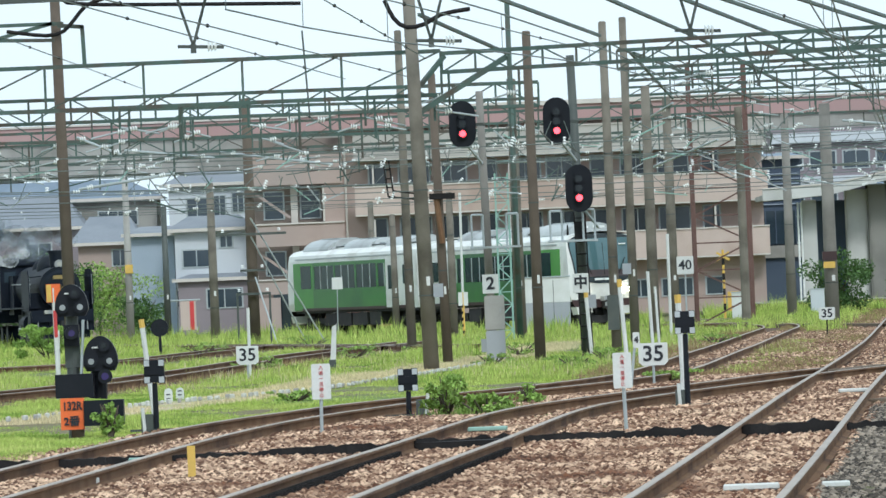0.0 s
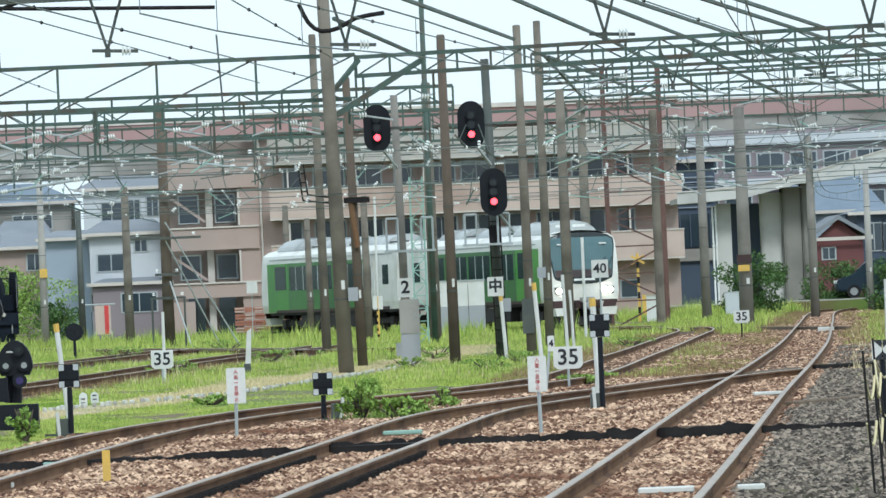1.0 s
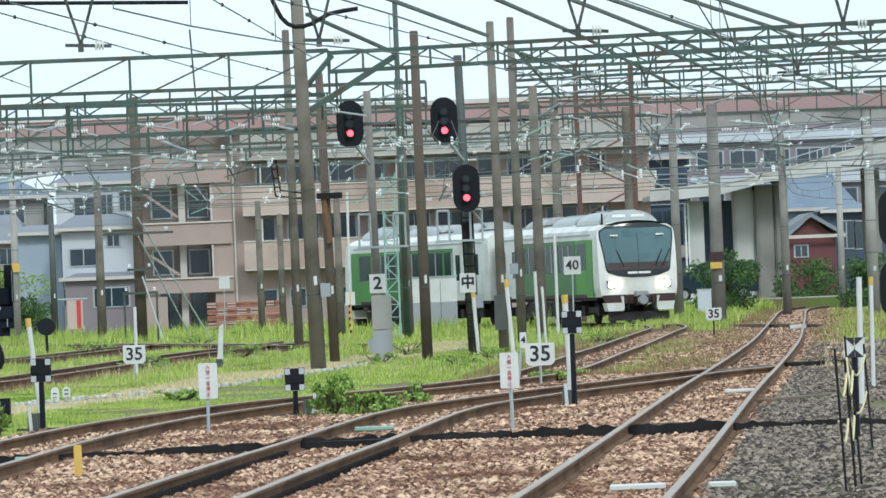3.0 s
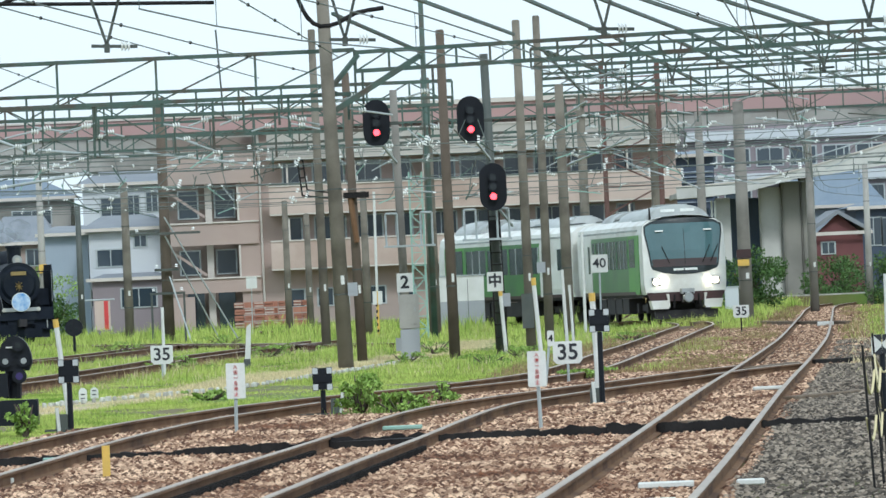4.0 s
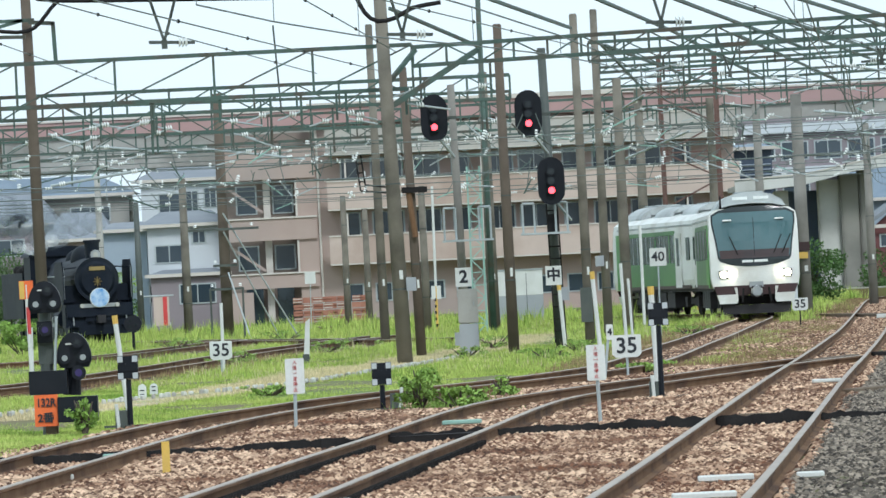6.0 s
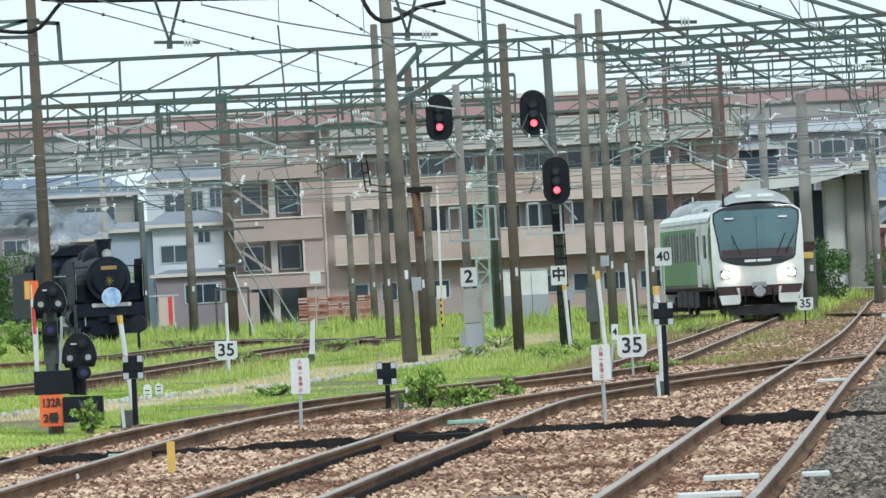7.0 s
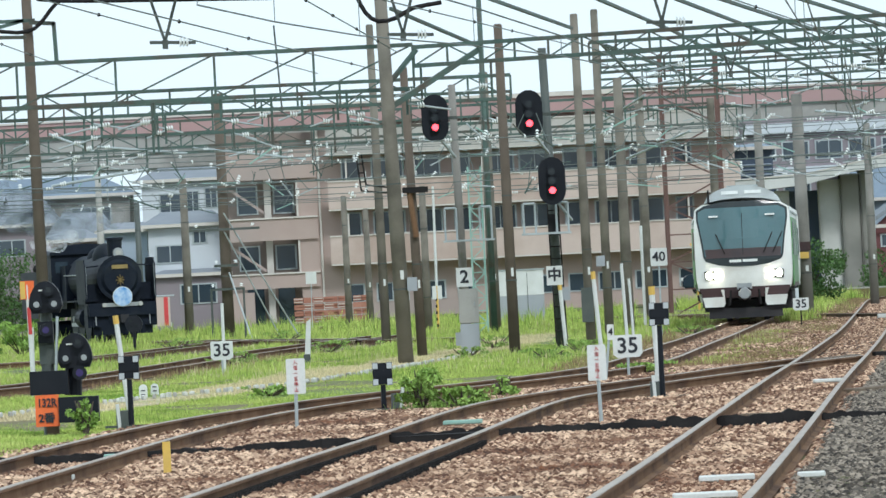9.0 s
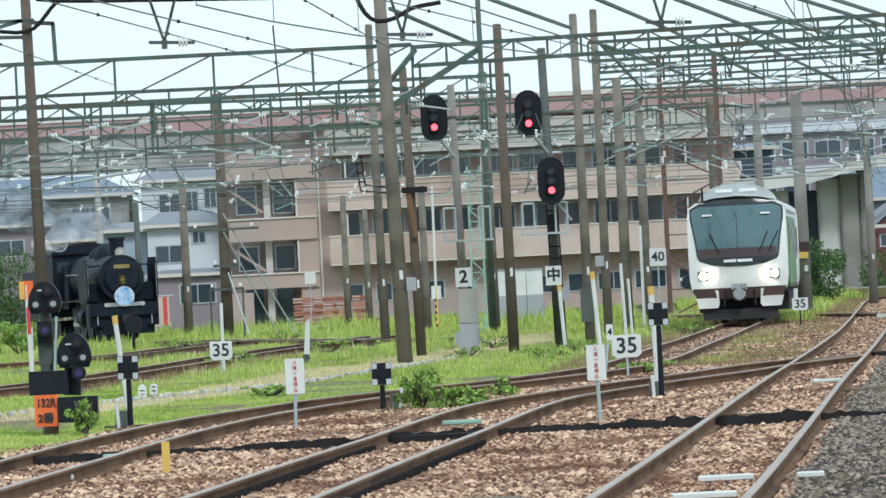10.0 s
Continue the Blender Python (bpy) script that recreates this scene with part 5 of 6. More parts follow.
M_MAROONWALL = mat("maroon_wall", (0.13, 0.045, 0.05), (0.17, 0.06, 0.06), 0.6, 0.7, bump=0.1)
M_BRICKRED = mat("red_brown_crate", (0.34, 0.14, 0.10), (0.42, 0.20, 0.14), 2, 0.85, bump=0.2)
M_VAN = mat("dark_blue_car_paint", (0.014, 0.028, 0.042), (0.018, 0.032, 0.048), 1, 0.3, bump=0.0, spec=0.3)


def window(parent, x, y, z, w, h, panes=2, frame=M_GALV):
    """A window set into a wall face at depth y that looks to -y."""
    fr = part("window", one(box, (x, y - 0.02, z), (w, 0.08, h)), frame, parent, "aluminium window")
    for k in range(panes):
        pw = (w - 0.12) / panes
        part("pane", one(box, (x - w / 2 + 0.06 + pw * (k + 0.5), y - 0.055, z), (pw - 0.06, 0.03, h - 0.14)), M_WINDOW, fr, "dark glass")


flats = thing("apartment_building", "beige tiled four-storey apartment building with pale balconies", "building")
FX0, FX1, FX2 = -11.5, -6.65, 15.73
ZT = 11.3
part("wall", one(box, ((FX1 + FX2) / 2, 336.0, ZT / 2), (FX2 - FX1, 9.0, ZT)), M_TILE, flats, "beige tiled wall")
part("roof_slab", one(box, ((FX1 + FX2) / 2, 335.6, ZT + 0.12), (FX2 - FX1 + 0.5, 10, 0.24)), M_COPING, flats)
LEVELS = [(2.94, 4.38), (5.85, 7.29), (8.76, 10.13)]
BX0 = -5.99
M_ATTIC = mat("grey_attic_wall", (0.43, 0.41, 0.38), (0.50, 0.47, 0.44), 0.4, 0.8, bump=0.05, stain=(0.31, 0.29, 0.27), stain_scale=0.2)
part("roof_parapet", one(box, ((FX1 + FX2) / 2, 330.9, ZT - 0.42), (FX2 - FX1 + 0.4, 0.3, 0.95)), M_PINK, flats, "dull red roof edge")
for lo, hi in LEVELS:
    top = hi > 8.5
    bl = part("balcony", one(box, ((BX0 + FX2) / 2 + 0.1, 330.0, (lo + hi) / 2), (FX2 - BX0 + 0.2, 0.14, hi - lo)), M_ATTIC if top else M_BALC, flats, "grey attic band" if top else "pale tiled balcony front")
    part("coping", one(box, ((BX0 + FX2) / 2 + 0.1, 329.98, hi + 0.03), (FX2 - BX0 + 0.24, 0.22, 0.07)), M_COPING, bl)
    part("balcony_floor", one(box, ((BX0 + FX2) / 2 + 0.1, 330.72, lo - 0.02), (FX2 - BX0 + 0.2, 1.56, 0.12)), M_COPING, bl)
    for k in range(0 if top else 6):
        part("divider", one(box, (BX0 + 1.0 + k * (FX2 - BX0) / 6, 330.75, hi + 0.4), (0.08, 1.36, 1.6)), M_COPING, bl)
for z in [1.35] + [hi + 0.62 for lo, hi in LEVELS[:2]]:
    for k in range(11):
        x = BX0 + 1.2 + k * (FX2 - BX0 - 2.0) / 10
        if x < FX2 - 0.9:
            window(flats, x, 331.5, z, 1.75 if k % 3 else 1.0, 1.35 if z > 2 else 1.0, 2 if k % 3 else 1)
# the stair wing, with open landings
# Back wall: recess shade is painted in as a darker wall colour.
part("wing_back", one(box, ((FX0 + FX1) / 2, 335.5, ZT / 2 - 0.6), (FX1 - FX0, 5, ZT - 1.2)), M_SHADEDWALL, flats, "landing wall with recess shade put into its colour")
for hi, lo in ((2.57, 1.82), (5.53, 4.37), (9.31, 7.63)):
    sp = part("wing_parapet", one(box, ((FX0 + FX1) / 2, 331.4, (lo + hi) / 2), (FX1 - FX0, 0.25, hi - lo)), M_TILE, flats)
    part("coping", one(box, ((FX0 + FX1) / 2, 331.35, hi + 0.03), (FX1 - FX0 + 0.06, 0.34, 0.08)), M_COPING, sp)
part("wing_column", one(box, (-9.3, 332.6, ZT / 2 - 1.0), (0.36, 0.4, ZT - 2.0)), M_COPING, flats, "pale inner column")
for z, hh in ((3.47, 1.7), (6.58, 1.9)):
    for x in (-8.45, -10.4):
        window(flats, x, 333.0, z, 1.15, hh - 0.35, 1)
    part("opening_jamb", one(box, (-7.69, 331.5, z), (0.1, 0.4, hh)), M_COPING, flats, "pale jamb")
    part("stair_rail", one(bar, (-11.4, 331.9, z + 0.7), (-9.5, 331.9, z - 0.7), 0.12, 0.14), M_TILE, flats, "beige sloping stair edge")
for x, w in ((-7.13, 1.02),):
    part("wing_pier", one(box, (x, 331.7, ZT / 2 - 1.0), (w, 0.5, ZT - 2.0)), M_TILE, flats)
part("wing_base", one(box, (-10.9, 331.4, 0.7), (1.4, 0.3, 1.9)), M_TILE, flats)
for x in (-10.16, -8.51):
    part("door", one(box, (x, 332.9, 0.9), (0.9, 0.06, 2.0)), M_WINDOW, flats)
part("downpipe", one(rod, (BX0 - 0.5, 331.4, 0), (BX0 - 0.5, 331.4, ZT), 0.06, n=8), M_COPING, flats)

viaduct = thing("viaduct", "long elevated viaduct with a dull red parapet", "viaduct", kind="structure")
VZ1, VZ0 = 12.38, 11.43
part("parapet", one(box, (0, 372, (VZ0 + VZ1) / 2), (130, 0.5, VZ1 - VZ0)), M_PINK, viaduct, "dull red parapet")
part("parapet_rail", one(box, (0, 371.8, VZ1 + 0.06), (130, 0.3, 0.12)), M_COPING, viaduct)
part("deck", one(box, (0, 376, VZ0 - 1.0), (130, 8, 2.0)), M_GREY, viaduct)
for k in range(9):
    part("pier", one(box, (-56 + 14 * k, 376, (VZ0 - 2) / 2), (2.2, 3.5, VZ0 - 2)), M_GREY, viaduct)


def house(label, x0, x1, y, z1, depth, wall, roof, gable=False, pitch=1.4, windows=(), eave=0.5):
    root = thing("house", label, "house")
    c, w = (x0 + x1) / 2, x1 - x0
    part("wall", one(box, (c, y + depth / 2, z1 / 2 - 0.1), (w, depth, z1 + 0.2)), wall, root)
    bm = B()
    if gable:
        prism(bm, [(x0 - eave, z1 - 0.1), (c, z1 + pitch), (x1 + eave, z1 - 0.1), (x1 + eave, z1 + 0.12), (c, z1 + pitch + 0.25), (x0 - eave, z1 + 0.12)], y - eave, y + depth + eave)
        gb = B()
        prism(gb, [(x0, z1 - 0.1), (x1, z1 - 0.1), (c, z1 + pitch)], y, y + 0.2)
        part("gable", gb, wall, root)
    else:
        a = [bm.verts.new(v) for v in ((x0 - eave, y - eave, z1), (x1 + eave, y - eave, z1), (x1 + eave, y + depth + eave, z1), (x0 - eave, y + depth + eave, z1),
                                       (x0 + w * 0.15, y + depth / 2, z1 + pitch), (x1 - w * 0.15, y + depth / 2, z1 + pitch))]
        for f in ((0, 1, 5, 4), (1, 2, 5), (2, 3, 4, 5), (3, 0, 4), (3, 2, 1, 0)):
            bm.faces.new([a[i] for i in f])
    part("roof", bm, roof, root)
    part("fascia", one(box, (c, y - eave - 0.02, z1 - 0.02), (w + 2 * eave, 0.06, 0.18)), M_COPING, root)
    for wx, wz, ww, wh in windows:
        window(root, wx, y, wz, ww, wh)
    return root


house("white rendered house with a dark window band", -15.89, -11.94, 335, 5.49, 8, M_HOUSEWHITE, M_ROOF, windows=[(-14.74, 3.95, 1.6, 1.0), (-13.11, 4.79, 0.8, 0.7), (-14.84, 1.82, 2.2, 1.0)], pitch=0.8)
house("plain blue-grey clad house with few windows", -18.63, -16.27, 342, 5.42, 8, M_HOUSEBLUE, M_ROOF, pitch=0.5)
house("low mauve-grey building front", -15.72, -11.67, 333.2, 2.8, 1.6, M_MAUVE, M_ROOF, pitch=0.3, windows=[(-13.24, 1.75, 2.0, 1.1)], eave=0.3)
house("white house with upper windows", -17.32, -11.77, 360, 8.4, 8, M_HOUSEWHITE, M_ROOF, pitch=0.8, windows=[(-15.69, 6.91, 1.3, 1.5), (-14.38, 6.95, 0.8, 1.6), (-13.32, 7.29, 0.8, 1.2)])
house("brown house under a grey tiled roof", -22.05, -18.87, 350, 5.11, 8, M_TILE, M_ROOF, pitch=1.6, windows=[(-19.69, 4.28, 1.0, 1.0)])
house("grey house under a wide dark roof", -29.51, -22.65, 360, 6.21, 9, M_MAUVE, M_ROOF, pitch=2.0, windows=[(-24.97, 4.92, 1.6, 1.0)])
house("long grey warehouse with a blue-grey roof", -31.04, -18.34, 366, 7.87, 5, M_GREY, M_ROOFBLUE, pitch=1.2, windows=[(-23.96, 6.74, 2.4, 0.9), (-20.63, 6.74, 2.4, 0.9)])
house("dark blue louvred building", 16.23, 18.48, 345, 8.29, 8, M_DKBLUE, M_ROOFBLUE, pitch=0.3)
blue = bpy.data.objects["house.007"]
part("window_band", one(box, (17.3, 344.9, 4.4), (2.1, 0.1, 1.85)), M_WINDOW, blue, "dark glass band")
part("storey_band", one(box, (17.3, 344.85, 3.06), (2.25, 0.2, 0.68)), M_GREY, blue, "grey storey band")
for k in range(4):
    part("mullion", one(box, (16.45 + 0.56 * k, 344.82, 4.4), (0.06, 0.06, 1.85)), M_DKBLUE, blue)
for k in range(7):
    ob = part("louvre", one(box, ((16.23 + 18.48) / 2, 344.9, 5.69 + k * 0.28), (2.1, 0.1, 0.05)), M_HOUSEBLUE, blue)
house("maroon boarded house with a gabled roof", 22.82, 25.42, 330, 3.54, 8, M_MAROONWALL, M_ROOF, gable=True, pitch=1.0, windows=[(23.57, 2.76, 0.8, 0.7)])
house("long blue-grey roofed house", 22.85, 27.93, 350, 5.19, 8, M_HOUSEBLUE, M_ROOFBLUE, pitch=2.0)
house("dark house with tall windows and a flat roof", 25.87, 31.43, 340, 4.93, 8, M_DKBLUE, M_ROOFBLUE, pitch=0.4, windows=[(26.8, 3.6, 1.0, 1.6), (27.72, 3.56, 1.0, 1.6)])
house("grey roofed house beyond the overpass", 21.64, 33.9, 362, 6.59, 6, M_GREY, M_ROOFBLUE, pitch=1.4)

blk = thing("office_building", "long grey building with bands of dark windows", "building")
OX0, OX1 = 17.49, 34.75
part("wall", one(box, ((OX0 + OX1) / 2, 361, 10.09 / 2), (OX1 - OX0, 10, 10.09)), M_MAUVE, blk)
for pz, wz in ((9.54, 8.24), (7.01, 5.88)):
    part("white_band", one(box, ((OX0 + OX1) / 2, 355.8, pz), (OX1 - OX0, 0.4, 0.6)), M_HOUSEWHITE, blk, "white band")
    for k in range(9):
        window(blk, OX0 + 1.0 + k * (OX1 - OX0 - 2) / 8, 356, wz, 1.6, 1.1)
M_PIER = mat("weathered_pier_concrete", (0.22, 0.215, 0.195), (0.29, 0.28, 0.255), 0.4, 0.9, bump=0.1, stain=(0.17, 0.165, 0.15), stain_scale=0.3)
M_RAMPWHITE = mat("whitewashed_concrete", (0.60, 0.60, 0.575), (0.52, 0.52, 0.50), 0.5, 0.85, bump=0.1, stain=(0.41, 0.41, 0.39), stain_scale=0.35)
ramp_ = thing("overpass", "pale concrete road overpass on thick piers", "overpass", kind="structure")
# plan x, lower and upper edge of the parapet
RAMP = [(14.6, 5.42, 5.98), (16.05, 5.48, 6.04), (18.04, 5.62, 6.12), (19.3, 5.9, 6.33), (20.63, 6.2, 6.59), (21.27, 6.22, 6.72), (25.3, 6.7, 7.75), (29.3, 7.4, 8.8)]
for (x0, a0, b0), (x1, a1, b1) in zip(RAMP, RAMP[1:]):
    bm = B()
    prism(bm, [(x0, a0), (x1, a1), (x1, b1), (x0, b0)], 308, 308.3)
    part("parapet", bm, M_RAMPWHITE, ramp_, "whitish parapet")
    bm = B()
    prism(bm, [(x0, b0), (x1, b1), (x1, b1 + 0.07), (x0, b0 + 0.07)], 307.94, 308.36)
    part("coping", bm, M_COPING, ramp_)
    bm = B()
    prism(bm, [(x0, a0 + 0.05), (x1, a1 + 0.05), (x1, a1 + 0.3), (x0, a0 + 0.3)], 308.3, 316)
    part("deck", bm, M_GREY, ramp_)
for x0, x1, zt, y, d, m in ((18.9, 19.97, 5.85, 311, 1.6, M_RAMPWHITE), (19.97, 20.85, 6.1, 310.4, 2.2, M_PIER), (20.9, 21.3, 6.25, 310.6, 1.6, M_PIER), (25.4, 26.2, 6.7, 310, 2.0, M_PIER)):
    bm = B()
    box(bm, ((x0 + x1) / 2, y + d / 2, zt / 2 - 0.1), (x1 - x0, d, zt + 0.2))
    bmesh.ops.bevel(bm, geom=[e for e in bm.edges if abs(e.verts[0].co.z - e.verts[1].co.z) > 1], offset=0.09, segments=2, affect="EDGES")
    part("pier", bm, m, ramp_, "thick concrete pier")
part("end_wall", one(box, (16.98, 310.5, 2.6), (0.7, 1.0, 5.6)), M_RAMPWHITE, ramp_, "white end wall")
part("cross_wall", one(box, (18.3, 314.5, 2.6), (1.9, 0.4, 5.6)), M_DKBLUE, ramp_, "dark blue wall")
for x in (16.4, 16.56):
    part("pipe", one(rod, (x, 309.8, 0), (x, 309.8, 5.3), 0.05, n=8), M_PORC, ramp_, "white pipe")
    for z in (1.9, 3.3, 4.6):
        part("pipe_clip", one(box, (x, 309.85, z), (0.16, 0.1, 0.08)), M_GALV, ramp_)
part("drain_pipe", one(rod, (21.5, 309.9, 0), (21.5, 309.9, 6.1), 0.05, n=8), M_GALV, ramp_)
part("deck_rail", one(rod, (21.3, 308.2, 7.2), (29.3, 308.2, 9.3), 0.03, n=6), M_GALV, ramp_)
for k in range(6):
    part("rail_post", one(rod, (21.6 + 1.4 * k, 308.2, 6.75 + 0.36 * k), (21.6 + 1.4 * k, 308.2, 7.28 + 0.367 * k), 0.03, n=6), M_GALV, ramp_)

for lab, x, y, w, h, n, m in (("dense green tree by the overpass", 16.77, 285, 2.6, 2.9, 2600, M_DARKLEAF), ("dense green tree before the maroon house", 21.82, 300, 2.4, 2.4, 2200, M_DARKLEAF),
                              ("dense green tree by the dark house", 23.78, 290, 2.2, 2.6, 2000, M_DARKLEAF), ("broad green tree behind the locomotive", -22.37, 320, 5.0, 4.6, 4200, M_DARKLEAF),
                              ("green tree beside the brown house", -19.47, 325, 3.8, 4.2, 3600, M_LEAF), ("round green shrub by the white house", -16.89, 318, 1.8, 2.2, 1300, M_DARKLEAF)):
    bush(lab, x, y, w, h, n, 0.11, m, tree=True)
for k, (x, w) in enumerate(((-6.64, 0.95), (-5.72, 0.95), (-5.07, 0.7), (-3.98, 0.8))):
    st = thing("crate_stack", "stack of red-brown slatted crates on the verge", "crates", (x, 290 + k * 0.4, -0.2), group="stacked crates")
    for j in range(4):
        for i in range(2):
            cr = part("crate", one(box, ((i - 0.5) * w * 0.5 + RNG.uniform(-0.03, 0.03), RNG.uniform(-0.1, 0.1), 0.42 + j * 0.31), (w * 0.46, 1.0, 0.25)), M_BRICKRED, st)
            for z in (-0.07, 0.07):
                part("slat", one(box, ((i - 0.5) * w * 0.5, -0.54, 0.42 + j * 0.31 + z), (w * 0.44, 0.03, 0.06)), M_BALC if (i + j) % 3 == 0 else M_BRICKRED, cr)
    part("pallet", one(box, (0, 0, 0.14), (w, 1.0, 0.28)), M_TIMBER, st)
bn = thing("hoarding", "white panel with a red stripe on a rail", "panel", (-13.71, 300, -0.2))
part("panel", one(box, (0, 0, 1.15), (0.75, 0.05, 1.4)), M_BALC, bn)
part("stripe", one(box, (0.18, -0.03, 1.15), (0.2, 0.03, 1.38)), M_RED, bn, "red stripe")
part("rail", one(rod, (-1.2, 0, 1.9), (0.6, 0, 1.9), 0.04, n=6), M_GALV, bn)
for x in (-0.4, 0.4):
    part("leg", one(rod, (x, 0, 0), (x, 0, 0.6), 0.03, n=6), M_GALV, bn)

# ---- the dark car on the road ----
car = thing("car", "dark blue van driving along the road", "car")
prof = [(-2.2, 0.35), (-2.25, 0.75), (-2.1, 0.95), (-1.35, 1.08), (-0.75, 1.72), (-0.4, 1.82), (2.0, 1.82), (2.18, 1.1), (2.2, 0.35)]
bm = B()
prism(bm, prof, -0.85, 0.85)
bmesh.ops.bevel(bm, geom=bm.edges[:], offset=0.08, segments=2, affect="EDGES")
part("body", bm, M_VAN, car)
for s in (-1, 1):
    bm = B()
    prism(bm, [(-1.05, 1.14), (-0.6, 1.66), (0.1, 1.68), (0.1, 1.14)], s * 0.86 - 0.01, s * 0.86 + 0.01)
    part("side_window", bm, M_WINDOW, car)
    for x in (-1.4, 1.4):
        wh = part("wheel", one(rod, (x, s * 0.7, 0.32), (x, s * 0.87, 0.32), 0.32, 0.32, 18), M_BLACK, car)
        part("rim", one(rod, (x, s * 0.87, 0.32), (x, s * 0.885, 0.32), 0.19, 0.19, 14), M_STEEL, wh)
    part("tail_light", one(box, (2.17, s * 0.65, 1.0), (0.08, 0.2, 0.3)), M_RED, car)
    part("headlight", one(box, (-2.2, s * 0.6, 0.8), (0.08, 0.3, 0.15)), M_PORC, car)
bm = B()
box(bm, (36, 299, 0.42), (46, 4.4, 0.06))
tagged(part("road", bm, M_GREY), "narrow grey road on a low bank behind the yard", "road", kind="structure")
bm = B()
prism(bm, [(12, -0.25), (60, -0.25), (60, 0.39), (13.2, 0.39)], 296.6, 302)
tagged(part("road_bank", bm, M_EARTH), "low weedy earth bank under the road", "bank", kind="structure")
grass("grass", 5000, 291, 296.6, lambda y: (11 + 0 * y, 34 + 0 * y), 0.35, 0.8, 0.05, M_GRASS, "high green weeds before the road bank", [(TRACK_A, 2.0, 0, 330)])

# ---- overhead wires and masts ----
def insulator(root, c, n=3, tilt=0.0, r=0.07):
    bm = B()
    for k in range(n):
        d = Vector((math.cos(tilt), 0, math.sin(tilt))) * (k * 0.06)
        p = Vector(c) + d
        rod(bm, p - Vector((math.cos(tilt), 0, math.sin(tilt))) * 0.02, p + Vector((math.cos(tilt), 0, math.sin(tilt))) * 0.02, r, r * 0.5, 8)
    part("insulator", bm, M_PORC, root, "white porcelain insulator")


LEGS_L = [(y, p[0]) for y, p, q, d, n in GANTRIES if p[0] < -1.5]
LEGS_R = [(y + -0.09 * (q[0] - p[0]), q[0]) for y, p, q, d, n in GANTRIES if q[0] > 10]


def span_wire(left, right, z0, z1, sag, label, r=0.012, beads=6, seed=0):
    """A wire between two gantry legs, with insulators along it."""
    rg = random.Random(seed)
    root = thing("span_wire", label, "wire", group="overhead wires")
    a, b = Vector((left[1], left[0], z0)), Vector((right[1], right[0], z1))
    n = 16
    pts = [a.lerp(b, k / n) - Vector((0, 0, sag * 4 * (k / n) * (1 - k / n))) for k in range(n + 1)]
    bm = B()
    tube(bm, pts, r)
    part("wire", bm, M_WIRE, root)
    for k in range(beads):
        t = rg.random()
        c = a.lerp(b, t) - Vector((0, 0.02, sag * 4 * t * (1 - t)))
        insulator(root, c, rg.choice((1, 2, 3, 4)), rg.choice((0.0, 0.3, 1.2, 1.57, -0.5, 0.8)), rg.uniform(0.03, 0.065))
        if k % 2:
            e = c + Vector((rg.uniform(-1.3, 1.3), 0, rg.uniform(-0.45, 0.45)))
            part("pull_off_arm", one(rod, c, e, 0.02, n=5), rg.choice((M_GALV, M_LIGHTGREEN, M_GREEN)), root)
            part("pull_off_stay", one(rod, c + (e - c) * 0.6, c + Vector((0, 0, 0.5)), 0.012, n=4), M_WIRE, root)
    return root


rs = random.Random(3)
for k in range(20):
    lf, rt = LEGS_L[k % len(LEGS_L)], LEGS_R[k % len(LEGS_R)]
    rise = 0.02489 - 0.00051 * k + rs.uniform(-0.00055, 0.00055)
    span_wire(lf, rt, 1.52 + rise * lf[0], 1.52 + rise * rt[0], rs.uniform(0.03, 0.3), "thin steel span wire with white insulators", beads=rs.randint(11, 17), seed=k)


def contact_line(label, line, zc, zm, step=45, y0=78):
    """A contact wire and its messenger along a track, with droppers."""
    ln = line[(line[:, 1] > y0) & (line[:, 1] < 330)][::6]
    root = thing("catenary", label, "wire", group="overhead wires")
    a, b = B(), B()
    pts_c = [Vector((x, y, zc)) for x, y in ln]
    pts_m = [Vector((x, y, zm - 0.75 * math.sin(math.pi * ((y % step) / step)))) for x, y in ln]
    tube(a, pts_c, 0.012)
    tube(b, pts_m, 0.014)
    part("contact_wire", a, M_WIRE, root)
    part("messenger_wire", b, M_WIRE, root)
    for p, q in zip(pts_c, pts_m):
        part("dropper", one(rod, p, q, 0.006, n=4), M_WIRE, root)


contact_line("contact wire and messenger over the straight track", TRACK_A, 5.2, 6.2)
contact_line("contact wire and messenger over the curving track", VIEW, 5.2, 6.1)
for d in (4.2,):
    contact_line("contact wire and messenger over the yard", TRACK_A + np.array([d, 0]), 5.15, 6.15)
for a, b in (((-7.43, 90, 6.53), (-3.03, 160, 7.14)), ((-5.63, 80, 5.8), (-1.07, 150, 6.7)), ((-2.84, 95, 6.57), (-0.84, 139, 6.8)), ((-1.73, 95, 6.22), (3.55, 160, 7.54)), ((3.03, 90, 5.98), (12.37, 170, 7.33)), ((-9.62, 130, 7.27), (-9.82, 190, 8.16))):
    root = thing("feeder_wire", "thin feeder wire with small clamps", "wire", group="overhead wires")
    part("wire", one(rod, a, b, 0.013, n=5), M_WIRE, root)
    for k in range(5):
        part("clamp", one(ball, Vector(a).lerp(Vector(b), 0.15 + 0.17 * k), 0.035, 1, 6), M_BLACK, root)

root = thing("hanging_wire", "thin vertical wire hanging from the beam", "wire", group="overhead wires")
part("wire", one(rod, (-3.6, 140.75, 7.6), (-3.5, 140.75, 5.6), 0.022, n=5), M_DARKSTEEL, root)
